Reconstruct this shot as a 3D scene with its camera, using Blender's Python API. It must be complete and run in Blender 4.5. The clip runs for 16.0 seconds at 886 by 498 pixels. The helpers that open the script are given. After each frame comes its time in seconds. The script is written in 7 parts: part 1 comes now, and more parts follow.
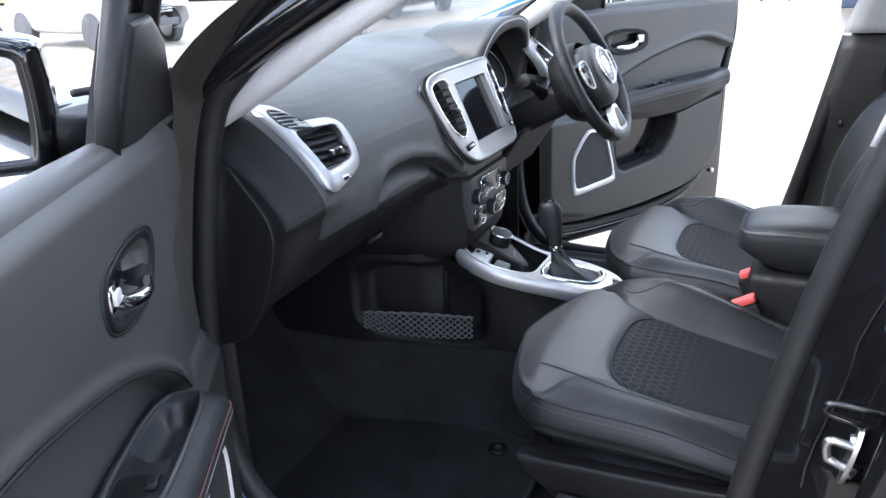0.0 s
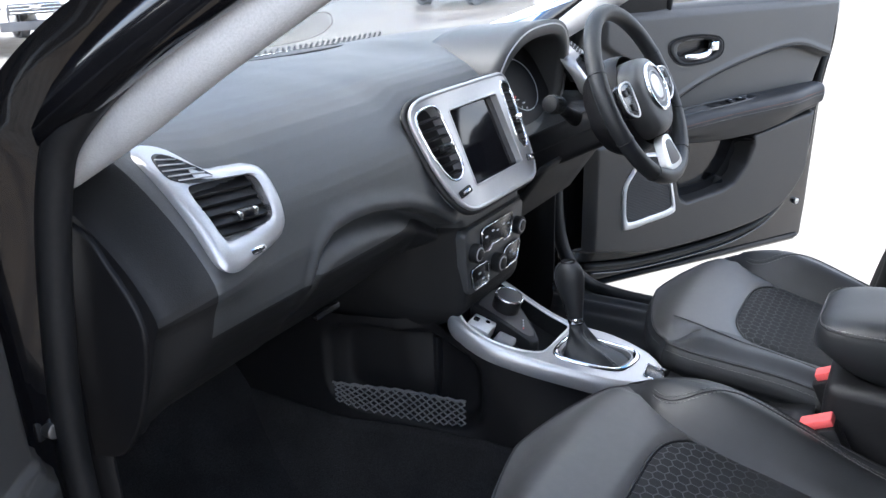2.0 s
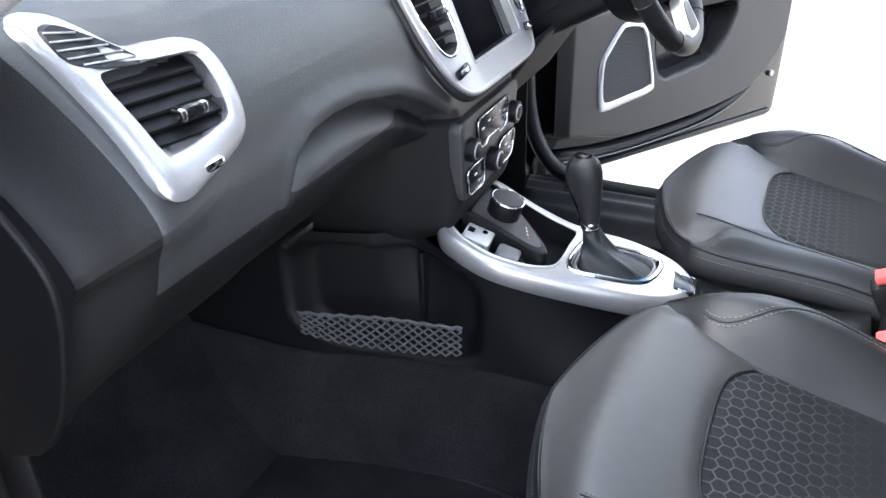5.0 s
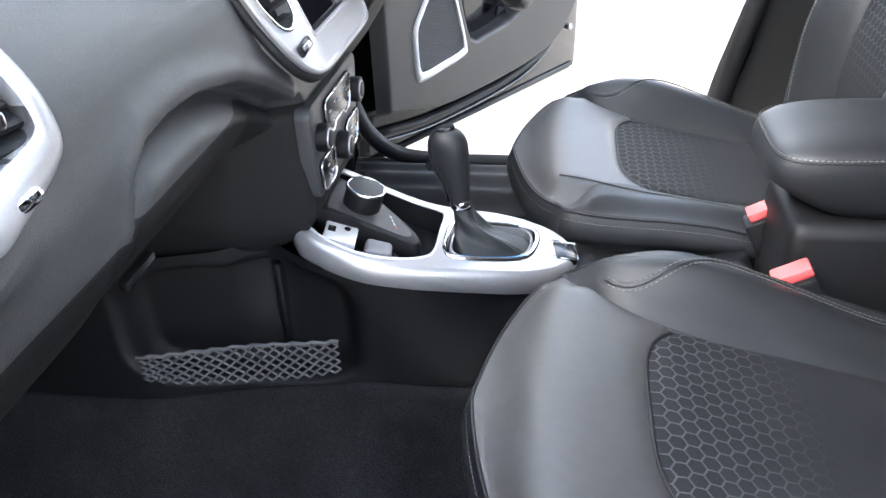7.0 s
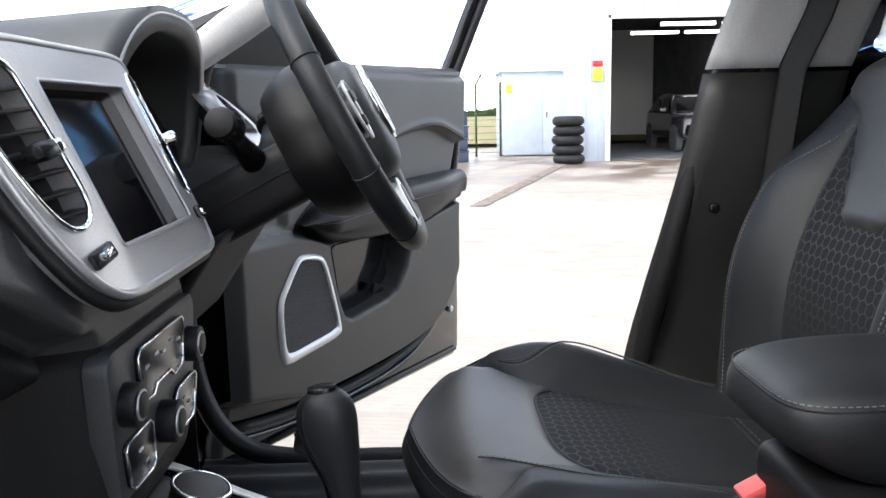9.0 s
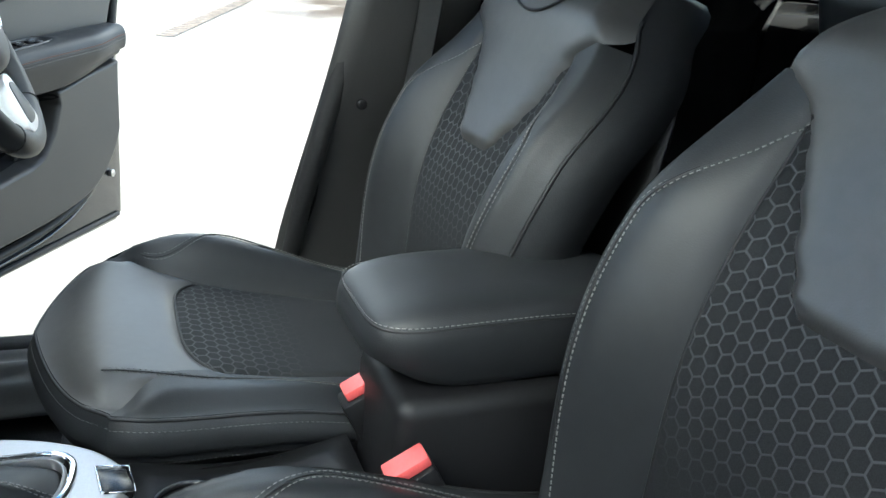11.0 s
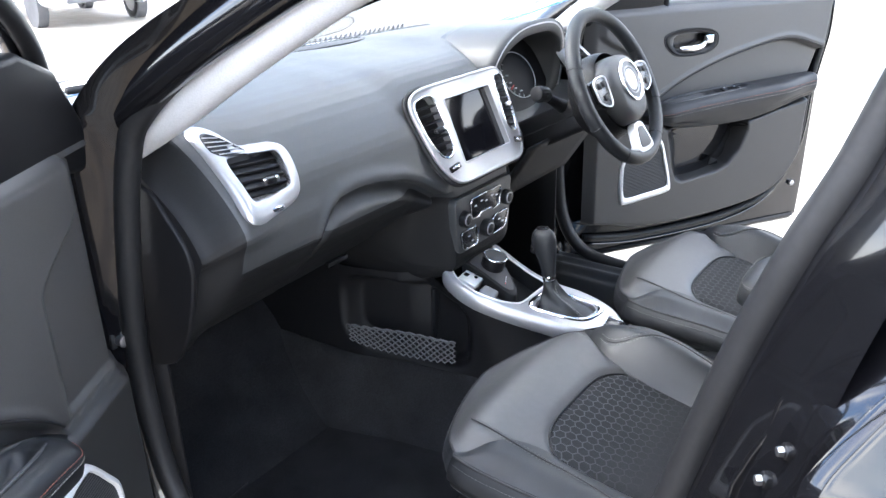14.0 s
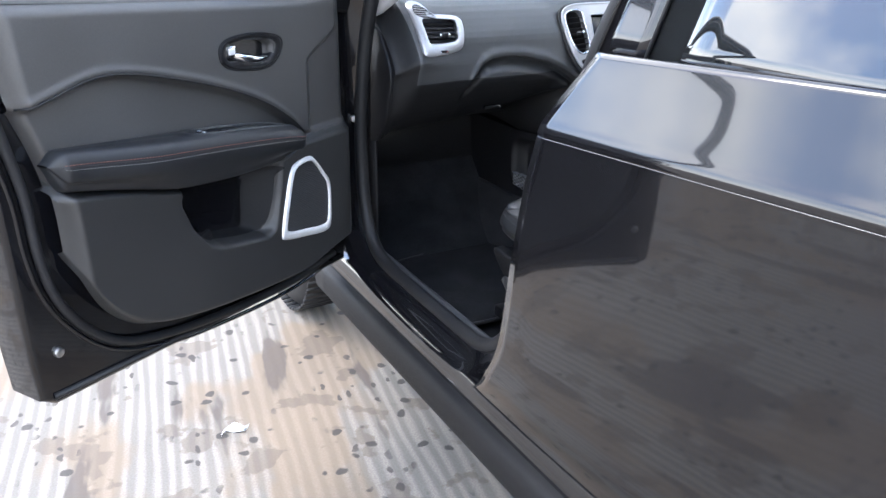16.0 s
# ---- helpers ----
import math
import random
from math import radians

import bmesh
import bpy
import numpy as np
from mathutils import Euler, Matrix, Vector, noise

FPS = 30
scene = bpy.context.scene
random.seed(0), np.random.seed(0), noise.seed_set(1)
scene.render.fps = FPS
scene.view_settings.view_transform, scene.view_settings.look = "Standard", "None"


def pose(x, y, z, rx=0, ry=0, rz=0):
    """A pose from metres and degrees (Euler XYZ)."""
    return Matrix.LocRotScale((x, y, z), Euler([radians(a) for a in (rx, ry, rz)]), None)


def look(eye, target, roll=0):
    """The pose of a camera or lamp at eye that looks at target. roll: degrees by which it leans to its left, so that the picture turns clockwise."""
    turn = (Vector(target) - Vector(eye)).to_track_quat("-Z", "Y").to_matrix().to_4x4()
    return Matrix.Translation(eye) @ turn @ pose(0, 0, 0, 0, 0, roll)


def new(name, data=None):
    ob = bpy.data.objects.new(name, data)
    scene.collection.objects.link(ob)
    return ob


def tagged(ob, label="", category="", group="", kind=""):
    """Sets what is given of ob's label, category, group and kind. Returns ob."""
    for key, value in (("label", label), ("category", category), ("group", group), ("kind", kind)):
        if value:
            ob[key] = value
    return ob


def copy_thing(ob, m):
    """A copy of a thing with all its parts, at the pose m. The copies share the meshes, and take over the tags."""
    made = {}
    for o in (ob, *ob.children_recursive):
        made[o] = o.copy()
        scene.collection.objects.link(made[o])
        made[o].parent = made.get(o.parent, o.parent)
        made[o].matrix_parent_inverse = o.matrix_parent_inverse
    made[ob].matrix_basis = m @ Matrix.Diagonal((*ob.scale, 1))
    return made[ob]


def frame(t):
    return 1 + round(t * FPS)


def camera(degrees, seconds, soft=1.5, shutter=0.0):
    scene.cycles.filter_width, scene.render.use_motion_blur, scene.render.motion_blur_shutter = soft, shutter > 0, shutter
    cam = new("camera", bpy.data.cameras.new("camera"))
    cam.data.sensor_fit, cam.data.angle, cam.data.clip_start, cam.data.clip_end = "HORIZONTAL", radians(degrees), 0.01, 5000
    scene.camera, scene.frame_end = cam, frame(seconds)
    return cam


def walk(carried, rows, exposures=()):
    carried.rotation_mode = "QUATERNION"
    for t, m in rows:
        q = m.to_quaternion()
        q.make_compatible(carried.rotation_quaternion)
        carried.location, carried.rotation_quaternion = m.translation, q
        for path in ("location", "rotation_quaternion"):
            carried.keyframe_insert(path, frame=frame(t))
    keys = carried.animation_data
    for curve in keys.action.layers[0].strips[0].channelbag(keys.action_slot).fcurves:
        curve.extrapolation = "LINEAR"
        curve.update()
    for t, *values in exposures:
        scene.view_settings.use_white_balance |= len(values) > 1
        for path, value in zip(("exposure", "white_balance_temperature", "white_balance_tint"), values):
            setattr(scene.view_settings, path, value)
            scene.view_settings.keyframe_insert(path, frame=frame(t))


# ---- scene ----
import functools

cam = camera(57.58, 16.0)
PATH = [
    (0, (-1.755, -0.541, 1.466), (-0.060, 0.269, 0.777), -2.6),
    (0.5, (-1.685, -0.504, 1.465), (0.012, 0.273, 0.746), -2.5),
    (1, (-1.570, -0.495, 1.457), (0.110, 0.301, 0.720), -2.2),
    (1.5, (-1.433, -0.511, 1.464), (0.208, 0.373, 0.737), -2.0),
    (2, (-1.298, -0.511, 1.466), (0.295, 0.466, 0.754), -1.9),
    (2.5, (-1.141, -0.471, 1.464), (0.427, 0.541, 0.744), -0.7),
    (3, (-1.014, -0.473, 1.462), (0.508, 0.585, 0.711), -0.6),
    (5.5, (-1.171, -0.248, 1.372), (0.425, 0.383, 0.345), -3.0),
    (6, (-1.218, -0.252, 1.370), (0.403, 0.267, 0.320), -4.4),
    (6.5, (-1.148, -0.191, 1.339), (0.494, 0.222, 0.274), -3.5),
    (7, (-1.009, -0.138, 1.332), (0.681, 0.138, 0.298), -2.7),
    (7.5, (-0.895, -0.145, 1.313), (0.876, -0.000, 0.395), -2.1),
    (8, (-0.761, -0.126, 1.225), (1.090, -0.095, 0.469), -2.4),
    (8.5, (-0.727, -0.098, 1.161), (1.192, -0.089, 0.598), -1.9),
    (9, (-0.724, -0.083, 1.158), (1.247, -0.128, 0.825), -1.3),
    (9.5, (-0.733, -0.122, 1.155), (1.223, -0.461, 0.912), -0.3),
    (12, (-0.816, -0.219, 1.391), (0.781, -0.949, 0.435), 7.3),
    (12.5, (-1.008, -0.292, 1.432), (0.661, -0.637, 0.385), 6.4),
    (13, (-1.169, -0.397, 1.457), (0.510, -0.246, 0.382), 3.0),
    (13.5, (-1.353, -0.556, 1.509), (0.261, 0.127, 0.545), -0.7),
    (14, (-1.478, -0.760, 1.553), (0.029, 0.306, 0.784), -1.7),
    (14.5, (-1.574, -0.970, 1.501), (-0.264, 0.373, 0.810), -1.4),
    (15, (-1.685, -1.230, 1.456), (-0.541, 0.254, 0.756), -1.7),
    (15.5, (-1.730, -1.515, 1.460), (-0.659, 0.010, 0.732), 0.4),
    (16, (-1.702, -1.841, 1.447), (-0.821, -0.210, 0.696), 0.7),
]
EXPOSURE_SHIFT = -0.32
EXPOSURES = [(0, 0.9, 6000, 10), (1.2, 0.9, 6050, 10), (2, 0.75, 6050, 10), (3, 0.65, 6050, 10), (5.5, 1.65, 6200, 10), (6.5, 1.8, 6200, 10), (7.5, 1.4, 6350, 10), (8.2, 0.9, 6300, 10), (9, 0.3, 6500, 10), (9.5, -0.35, 6450, 10), (9.7, -0.35, 6450, 10),
             (11.8, 1.9, 5850, -8), (12.6, 2.25, 5720, -2), (13.0, 1.9, 5900, 4), (13.4, 1.95, 6150, 10), (13.9, 1.6, 6150, 10), (14.4, 1.08, 5850, 10), (15.4, 1.3, 5700, 10), (16, 1.08, 5950, 10)]
walk(cam, [(t, look(eye, target, roll)) for t, eye, target, roll in PATH], [(t, e + EXPOSURE_SHIFT, k, g) for t, e, k, g in EXPOSURES])

# ---------- world and light ----------
world = bpy.data.worlds.new("sky_world")
scene.world = world
world.use_nodes = True
wn = world.node_tree.nodes
sky = wn.new("ShaderNodeTexSky")
sky.sky_type = "NISHITA"
sky.sun_disc = False
sky.sun_elevation = radians(48)
sky.sun_rotation = radians(323)
sky.air_density = 1.0
sky.dust_density = 1.4
sky.ozone_density = 2.0
wn["Background"].inputs["Strength"].default_value = 0.15
# broken cloud over the blue
wc = wn.new("ShaderNodeTexCoord")
wnoise = wn.new("ShaderNodeTexNoise")
wnoise.inputs["Scale"].default_value = 4.2
wnoise.inputs["Detail"].default_value = 7.0
wramp = wn.new("ShaderNodeValToRGB")
wramp.color_ramp.elements[0].position = 0.455
wramp.color_ramp.elements[1].position = 0.61
wmix = wn.new("ShaderNodeMix")
wmix.data_type = "RGBA"
wmix.inputs["B"].default_value = (36.0, 35.4, 34.6, 1)
wl = world.node_tree.links
wmap = wn.new("ShaderNodeMapping")
wmap.inputs["Location"].default_value = (3.1, 1.7, 0.4)
wl.new(wc.outputs["Generated"], wmap.inputs["Vector"])
wl.new(wmap.outputs["Vector"], wnoise.inputs["Vector"])
wl.new(wnoise.outputs["Fac"], wramp.inputs["Fac"])
# hazier and cloudier all round towards the horizon
wsep = wn.new("ShaderNodeSeparateXYZ")
wl.new(wc.outputs["Generated"], wsep.inputs[0])
whaze = wn.new("ShaderNodeMapRange")
whaze.interpolation_type = "SMOOTHSTEP"
whaze.inputs["From Min"].default_value, whaze.inputs["From Max"].default_value = 0.08, 0.27
whaze.inputs["To Min"].default_value, whaze.inputs["To Max"].default_value = 0.85, 0.0
wl.new(wsep.outputs["Z"], whaze.inputs["Value"])
wmax = wn.new("ShaderNodeMath")
wmax.operation = "MAXIMUM"
wl.new(wramp.outputs["Color"], wmax.inputs[0])
wl.new(whaze.outputs["Result"], wmax.inputs[1])
wl.new(wmax.outputs["Value"], wmix.inputs["Factor"])
wgain = wn.new("ShaderNodeVectorMath")
wgain.operation = "SCALE"
wgain.inputs["Scale"].default_value = 2.7
wsat = wn.new("ShaderNodeHueSaturation")
wsat.inputs["Saturation"].default_value = 1.4
wl.new(sky.outputs["Color"], wsat.inputs["Color"])
wl.new(wsat.outputs["Color"], wgain.inputs[0])
wl.new(wgain.outputs["Vector"], wmix.inputs["A"])
wl.new(wmix.outputs["Result"], wn["Background"].inputs["Color"])

sun_data = bpy.data.lights.new("sun", "SUN")
sun_data.energy = 1.5
sun_data.angle = radians(16)
sun_data.color = (1.0, 0.95, 0.88)
sun = new("sun", sun_data)
sun.matrix_world = look((0, 0, 20), (0 + 20 * math.sin(radians(323)) * -0.9, 20 * math.cos(radians(323)) * -0.9, 0))


# ---------- materials ----------
def material(name, base, rough=0.5, metal=0.0, noise_scale=0.0, noise_amount=0.0, bump_scale=0.0, bump=0.0, spec=0.5, coat=0.0,
             big_scale=0.0, big_amount=0.0, rough_var=0.0):
    m = bpy.data.materials.new(name)
    m.use_nodes = True
    nt = m.node_tree
    b = nt.nodes["Principled BSDF"]
    b.inputs["Base Color"].default_value = (*base, 1)
    b.inputs["Roughness"].default_value = rough
    b.inputs["Metallic"].default_value = metal
    b.inputs["Specular IOR Level"].default_value = spec
    b.inputs["Coat Weight"].default_value = coat
    b.inputs["Coat Roughness"].default_value = 0.03
    tc = nt.nodes.new("ShaderNodeTexCoord")
    colour = None
    for scale, amount in ((noise_scale, noise_amount), (big_scale, big_amount)):
        if not amount:
            continue
        n = nt.nodes.new("ShaderNodeTexNoise")
        n.inputs["Scale"].default_value = scale
        n.inputs["Detail"].default_value = 5
        nt.links.new(tc.outputs["Object"], n.inputs["Vector"])
        r = nt.nodes.new("ShaderNodeMapRange")
        r.inputs["From Min"].default_value, r.inputs["From Max"].default_value = 0.3, 0.7
        r.inputs["To Min"].default_value, r.inputs["To Max"].default_value = 1 - amount, 1 + amount
        nt.links.new(n.outputs["Fac"], r.inputs["Value"])
        mix = nt.nodes.new("ShaderNodeMix")
        mix.data_type, mix.blend_type = "RGBA", "MULTIPLY"
        mix.inputs["Factor"].default_value = 1
        mix.inputs["A"].default_value = (*base, 1)
        if colour:
            nt.links.new(colour, mix.inputs["A"])
        nt.links.new(r.outputs["Result"], mix.inputs["B"])
        colour = mix.outputs["Result"]
        if rough_var:
            rr = nt.nodes.new("ShaderNodeMapRange")
            rr.inputs["From Min"].default_value, rr.inputs["From Max"].default_value = 0.3, 0.7
            rr.inputs["To Min"].default_value, rr.inputs["To Max"].default_value = rough - rough_var, rough + rough_var
            nt.links.new(n.outputs["Fac"], rr.inputs["Value"])
            nt.links.new(rr.outputs["Result"], b.inputs["Roughness"])
    if colour:
        nt.links.new(colour, b.inputs["Base Color"])
    if bump:
        v = nt.nodes.new("ShaderNodeTexVoronoi")
        v.inputs["Scale"].default_value = bump_scale
        nt.links.new(tc.outputs["Object"], v.inputs["Vector"])
        bp = nt.nodes.new("ShaderNodeBump")
        bp.inputs["Strength"].default_value = bump
        bp.inputs["Distance"].default_value = 0.001
        nt.links.new(v.outputs["Distance"], bp.inputs["Height"])
        nt.links.new(bp.outputs["Normal"], b.inputs["Normal"])
    return m


def math_node(nt, op, a, b=None, c=None):
    n = nt.nodes.new("ShaderNodeMath")
    n.operation = op
    for i, v in enumerate((a, b, c)):
        if v is None:
            continue
        if isinstance(v, (int, float)):
            n.inputs[i].default_value = v
        else:
            nt.links.new(v, n.inputs[i])
    return n.outputs[0]


def hex_fabric(name, axis_v, fade_from, fade_to, size=0.018):
    """Dark woven cloth with a pale embossed honeycomb print that dies away along one axis."""
    m = material(name, (0.013, 0.0135, 0.015), 0.80, noise_scale=900, noise_amount=0.35, big_scale=9, big_amount=0.15, spec=0.22)
    nt = m.node_tree
    b = nt.nodes["Principled BSDF"]
    tc = nt.nodes.new("ShaderNodeTexCoord")
    sep = nt.nodes.new("ShaderNodeSeparateXYZ")
    nt.links.new(tc.outputs["Object"], sep.inputs[0])
    px = math_node(nt, "DIVIDE", sep.outputs["X"], size)
    along = sep.outputs[axis_v]
    py = math_node(nt, "DIVIDE", along, size)
    root3 = 1.7320508

    def cell(ox, oy):
        gx = math_node(nt, "SUBTRACT", math_node(nt, "FLOORED_MODULO", math_node(nt, "ADD", px, ox), 1.0), 0.5)
        gy = math_node(nt, "SUBTRACT", math_node(nt, "FLOORED_MODULO", math_node(nt, "ADD", py, oy), root3), root3 / 2)
        ax, ay = math_node(nt, "ABSOLUTE", gx), math_node(nt, "ABSOLUTE", gy)
        return math_node(nt, "MAXIMUM", ax, math_node(nt, "ADD", math_node(nt, "MULTIPLY", ax, 0.5), math_node(nt, "MULTIPLY", ay, 0.8660254)))

    d = math_node(nt, "MINIMUM", cell(0.0, 0.0), cell(0.5, root3 / 2))
    ridge = nt.nodes.new("ShaderNodeMapRange")
    ridge.interpolation_type = "SMOOTHSTEP"
    ridge.inputs["From Min"].default_value, ridge.inputs["From Max"].default_value = 0.42, 0.475
    nt.links.new(d, ridge.inputs["Value"])
    fade = nt.nodes.new("ShaderNodeMapRange")
    fade.interpolation_type = "SMOOTHSTEP"
    fade.inputs["From Min"].default_value, fade.inputs["From Max"].default_value = fade_from, fade_to
    nt.links.new(along, fade.inputs["Value"])
    amount = math_node(nt, "MULTIPLY", ridge.outputs["Result"], fade.outputs["Result"])
    old = b.inputs["Base Color"].links[0].from_socket
    mix = nt.nodes.new("ShaderNodeMix")
    mix.data_type = "RGBA"
    nt.links.new(amount, mix.inputs["Factor"])
    nt.links.new(old, mix.inputs["A"])
    mix.inputs["B"].default_value = (0.055, 0.058, 0.062, 1)
    nt.links.new(mix.outputs["Result"], b.inputs["Base Color"])
    bp = nt.nodes.new("ShaderNodeBump")
    bp.inputs["Strength"].default_value = 0.6
    bp.inputs["Distance"].default_value = 0.001
    nt.links.new(amount, bp.inputs["Height"])
    nt.links.new(bp.outputs["Normal"], b.inputs["Normal"])
    return m


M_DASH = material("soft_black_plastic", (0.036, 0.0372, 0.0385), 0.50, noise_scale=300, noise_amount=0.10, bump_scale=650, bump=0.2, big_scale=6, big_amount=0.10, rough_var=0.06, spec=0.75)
# the dash plastic again, darkened to carry the shade low on the dash
M_DASHSHADE = material("shaded_dash_plastic", (0.0095, 0.0096, 0.0102), 0.56, noise_scale=300, noise_amount=0.10, bump_scale=650, bump=0.2, big_scale=6, big_amount=0.10, rough_var=0.06, spec=0.25)
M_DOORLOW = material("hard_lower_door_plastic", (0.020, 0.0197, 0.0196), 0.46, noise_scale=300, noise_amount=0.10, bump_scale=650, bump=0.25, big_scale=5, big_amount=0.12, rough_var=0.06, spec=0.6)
M_DOORPAD = material("soft_door_trim", (0.043, 0.0415, 0.0405), 0.50, noise_scale=300, noise_amount=0.10, bump_scale=650, bump=0.15, big_scale=5, big_amount=0.12, rough_var=0.06, spec=0.75)
M_DASHPERF = material("perforated_soft_plastic", (0.020, 0.0205, 0.0215), 0.6, noise_scale=300, noise_amount=0.2, bump_scale=330, bump=0.9, big_scale=6, big_amount=0.10, spec=0.6)
M_PLASTIC = material("hard_black_plastic", (0.0065, 0.0065, 0.0075), 0.48, noise_scale=250, noise_amount=0.12, bump_scale=900, bump=0.25, big_scale=7, big_amount=0.12, spec=0.28)
M_GLOSS = material("gloss_black_plastic", (0.008, 0.008, 0.009), 0.26, noise_scale=90, noise_amount=0.2)
M_LEATHER = material("black_leather", (0.012, 0.013, 0.0148), 0.50, noise_scale=60, noise_amount=0.08, bump_scale=520, bump=0.10, big_scale=8, big_amount=0.12, rough_var=0.05, spec=0.42)
M_LEATHERTOP = material("smooth_leather", (0.044, 0.043, 0.043), 0.46, noise_scale=70, noise_amount=0.08, bump_scale=560, bump=0.08, big_scale=7, big_amount=0.12, rough_var=0.05, spec=0.62)
M_GREYFACE = material("grey_plastic_face", (0.055, 0.053, 0.053), 0.48, noise_scale=300, noise_amount=0.08)
M_CARPET = material("black_carpet", (0.0165, 0.0166, 0.018), 0.95, noise_scale=420, noise_amount=0.55, bump_scale=500, bump=1.0, big_scale=11, big_amount=0.3, spec=0.12)
M_SILVER = material("satin_silver_paint", (0.42, 0.42, 0.43), 0.36, 0.62, noise_scale=500, noise_amount=0.06, big_scale=6, big_amount=0.05)
M_CHROME = material("chrome", (0.85, 0.85, 0.86), 0.08, 1.0)
M_STEEL = material("zinc_steel", (0.5, 0.5, 0.5), 0.35, 1.0, noise_scale=40, noise_amount=0.25)
M_HEADLINER = material("pale_grey_trim", (0.54, 0.54, 0.55), 0.85, noise_scale=400, noise_amount=0.10, bump_scale=700, bump=0.3, big_scale=5, big_amount=0.06)
M_RUBBER = material("black_rubber", (0.011, 0.011, 0.012), 0.55, noise_scale=120, noise_amount=0.2, big_scale=10, big_amount=0.2, spec=0.35)
M_PAINT = material("black_car_paint", (0.005, 0.005, 0.006), 0.16, 0.0, coat=0.8, big_scale=25, big_amount=0.2, spec=0.25)
M_RED = material("red_button", (0.62, 0.09, 0.09), 0.45, noise_scale=200, noise_amount=0.06)
M_THREAD = material("pale_thread", (0.19, 0.185, 0.18), 0.8)
M_REDTHREAD = material("dull_red_thread", (0.20, 0.075, 0.055), 0.8)
M_DIMTHREAD = material("dim_thread", (0.10, 0.10, 0.10), 0.8)
M_SATIN = material("bright_satin_plate", (0.72, 0.72, 0.72), 0.32, 0.35, noise_scale=200, noise_amount=0.05)
M_GREYCAP = material("grey_cap", (0.16, 0.16, 0.165), 0.45, noise_scale=200, noise_amount=0.08)
M_MESH = material("elastic_net_cord", (0.11, 0.11, 0.115), 0.6, noise_scale=500, noise_amount=0.2)
M_SCREEN = material("dark_glass_screen", (0.003, 0.003, 0.004), 0.07, spec=0.25)
M_GRILLE = material("speaker_mesh", (0.02, 0.02, 0.021), 0.6, noise_scale=600, noise_amount=0.2)
gt = M_GRILLE.node_tree
gw = gt.nodes.new("ShaderNodeTexWave")
gw.bands_direction = "Z"
gw.inputs["Scale"].default_value = 62.0
gc = gt.nodes.new("ShaderNodeTexCoord")
gt.links.new(gc.outputs["Object"], gw.inputs["Vector"])
gb = gt.nodes.new("ShaderNodeBump")
gb.inputs["Strength"].default_value = 0.9
gb.inputs["Distance"].default_value = 0.002
gt.links.new(gw.outputs["Fac"], gb.inputs["Height"])
gt.links.new(gb.outputs["Normal"], gt.nodes["Principled BSDF"].inputs["Normal"])
M_GREYPRINT = material("pale_print", (0.55, 0.56, 0.58), 0.6)
M_HEX_C = hex_fabric("honeycomb_cloth_cushion", "Y", -0.45, -0.27)
M_HEX_B = hex_fabric("honeycomb_cloth_back", "Z", 0.80, 1.00)


def glass_material(name, tint=(0.93, 0.96, 0.96), rough=0.0):
    m = bpy.data.materials.new(name)
    m.use_nodes = True
    b = m.node_tree.nodes["Principled BSDF"]
    b.inputs["Base Color"].default_value = (*tint, 1)
    b.inputs["Roughness"].default_value = rough
    b.inputs["Transmission Weight"].default_value = 1.0
    b.inputs["IOR"].default_value = 1.45
    return m


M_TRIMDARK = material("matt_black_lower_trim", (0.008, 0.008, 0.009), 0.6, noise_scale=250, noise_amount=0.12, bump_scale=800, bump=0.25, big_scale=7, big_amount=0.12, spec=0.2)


M_GLASS = glass_material("window_glass")
M_TINT = glass_material("tinted_window_glass", (0.78, 0.82, 0.82))
M_DARKTINT = glass_material("dark_privacy_glass", (0.012, 0.013, 0.014))
dark_pane = M_DARKTINT.node_tree.nodes["Principled BSDF"]
dark_pane.inputs["Transmission Weight"].default_value = 0.06
dark_pane.inputs["IOR"].default_value = 1.6
dark_pane.inputs["Coat Weight"].default_value = 0.6
dark_pane.inputs["Coat Roughness"].default_value = 0.0
M_MIRROR = material("mirror_glass", (0.9, 0.92, 0.93), 0.02, 1.0)


# ---------- mesh helpers ----------
def link(name, me, mat, parent=None, label="", smooth=True):
    me.materials.append(mat)
    if smooth:
        for p in me.polygons:
            p.use_smooth = True
    ob = new(name, me)
    if parent is not None:
        ob.parent = parent
    if label:
        tagged(ob, label)
    return ob


def raw(name, verts, faces, mat, parent=None, label="", smooth=True):
    me = bpy.data.meshes.new(name)
    me.from_pydata([tuple(v) for v in verts], [], faces)
    me.update()
    return link(name, me, mat, parent, label, smooth)


def part(name, bm, mat, parent, label="", smooth=False):
    bmesh.ops.recalc_face_normals(bm, faces=bm.faces)
    me = bpy.data.meshes.new(name)
    bm.to_mesh(me)
    bm.free()
    return link(name, me, mat, parent, label, smooth)


def sharp(ob, angle=35):
    """Smooth shading that keeps hard edges."""
    me = ob.data
    bm = bmesh.new()
    bm.from_mesh(me)
    for f in bm.faces:
        f.smooth = True
    for e in bm.edges:
        if len(e.link_faces) == 2:
            e.smooth = e.calc_face_angle(0) < radians(angle)
    bm.to_mesh(me)
    bm.free()
    return ob


def thing(name, label, category, group="", kind="", at=(0, 0, 0)):
    ob = new(name)
    ob.location = at
    ob.empty_display_size = 0.1
    return tagged(ob, label, category, group, kind)


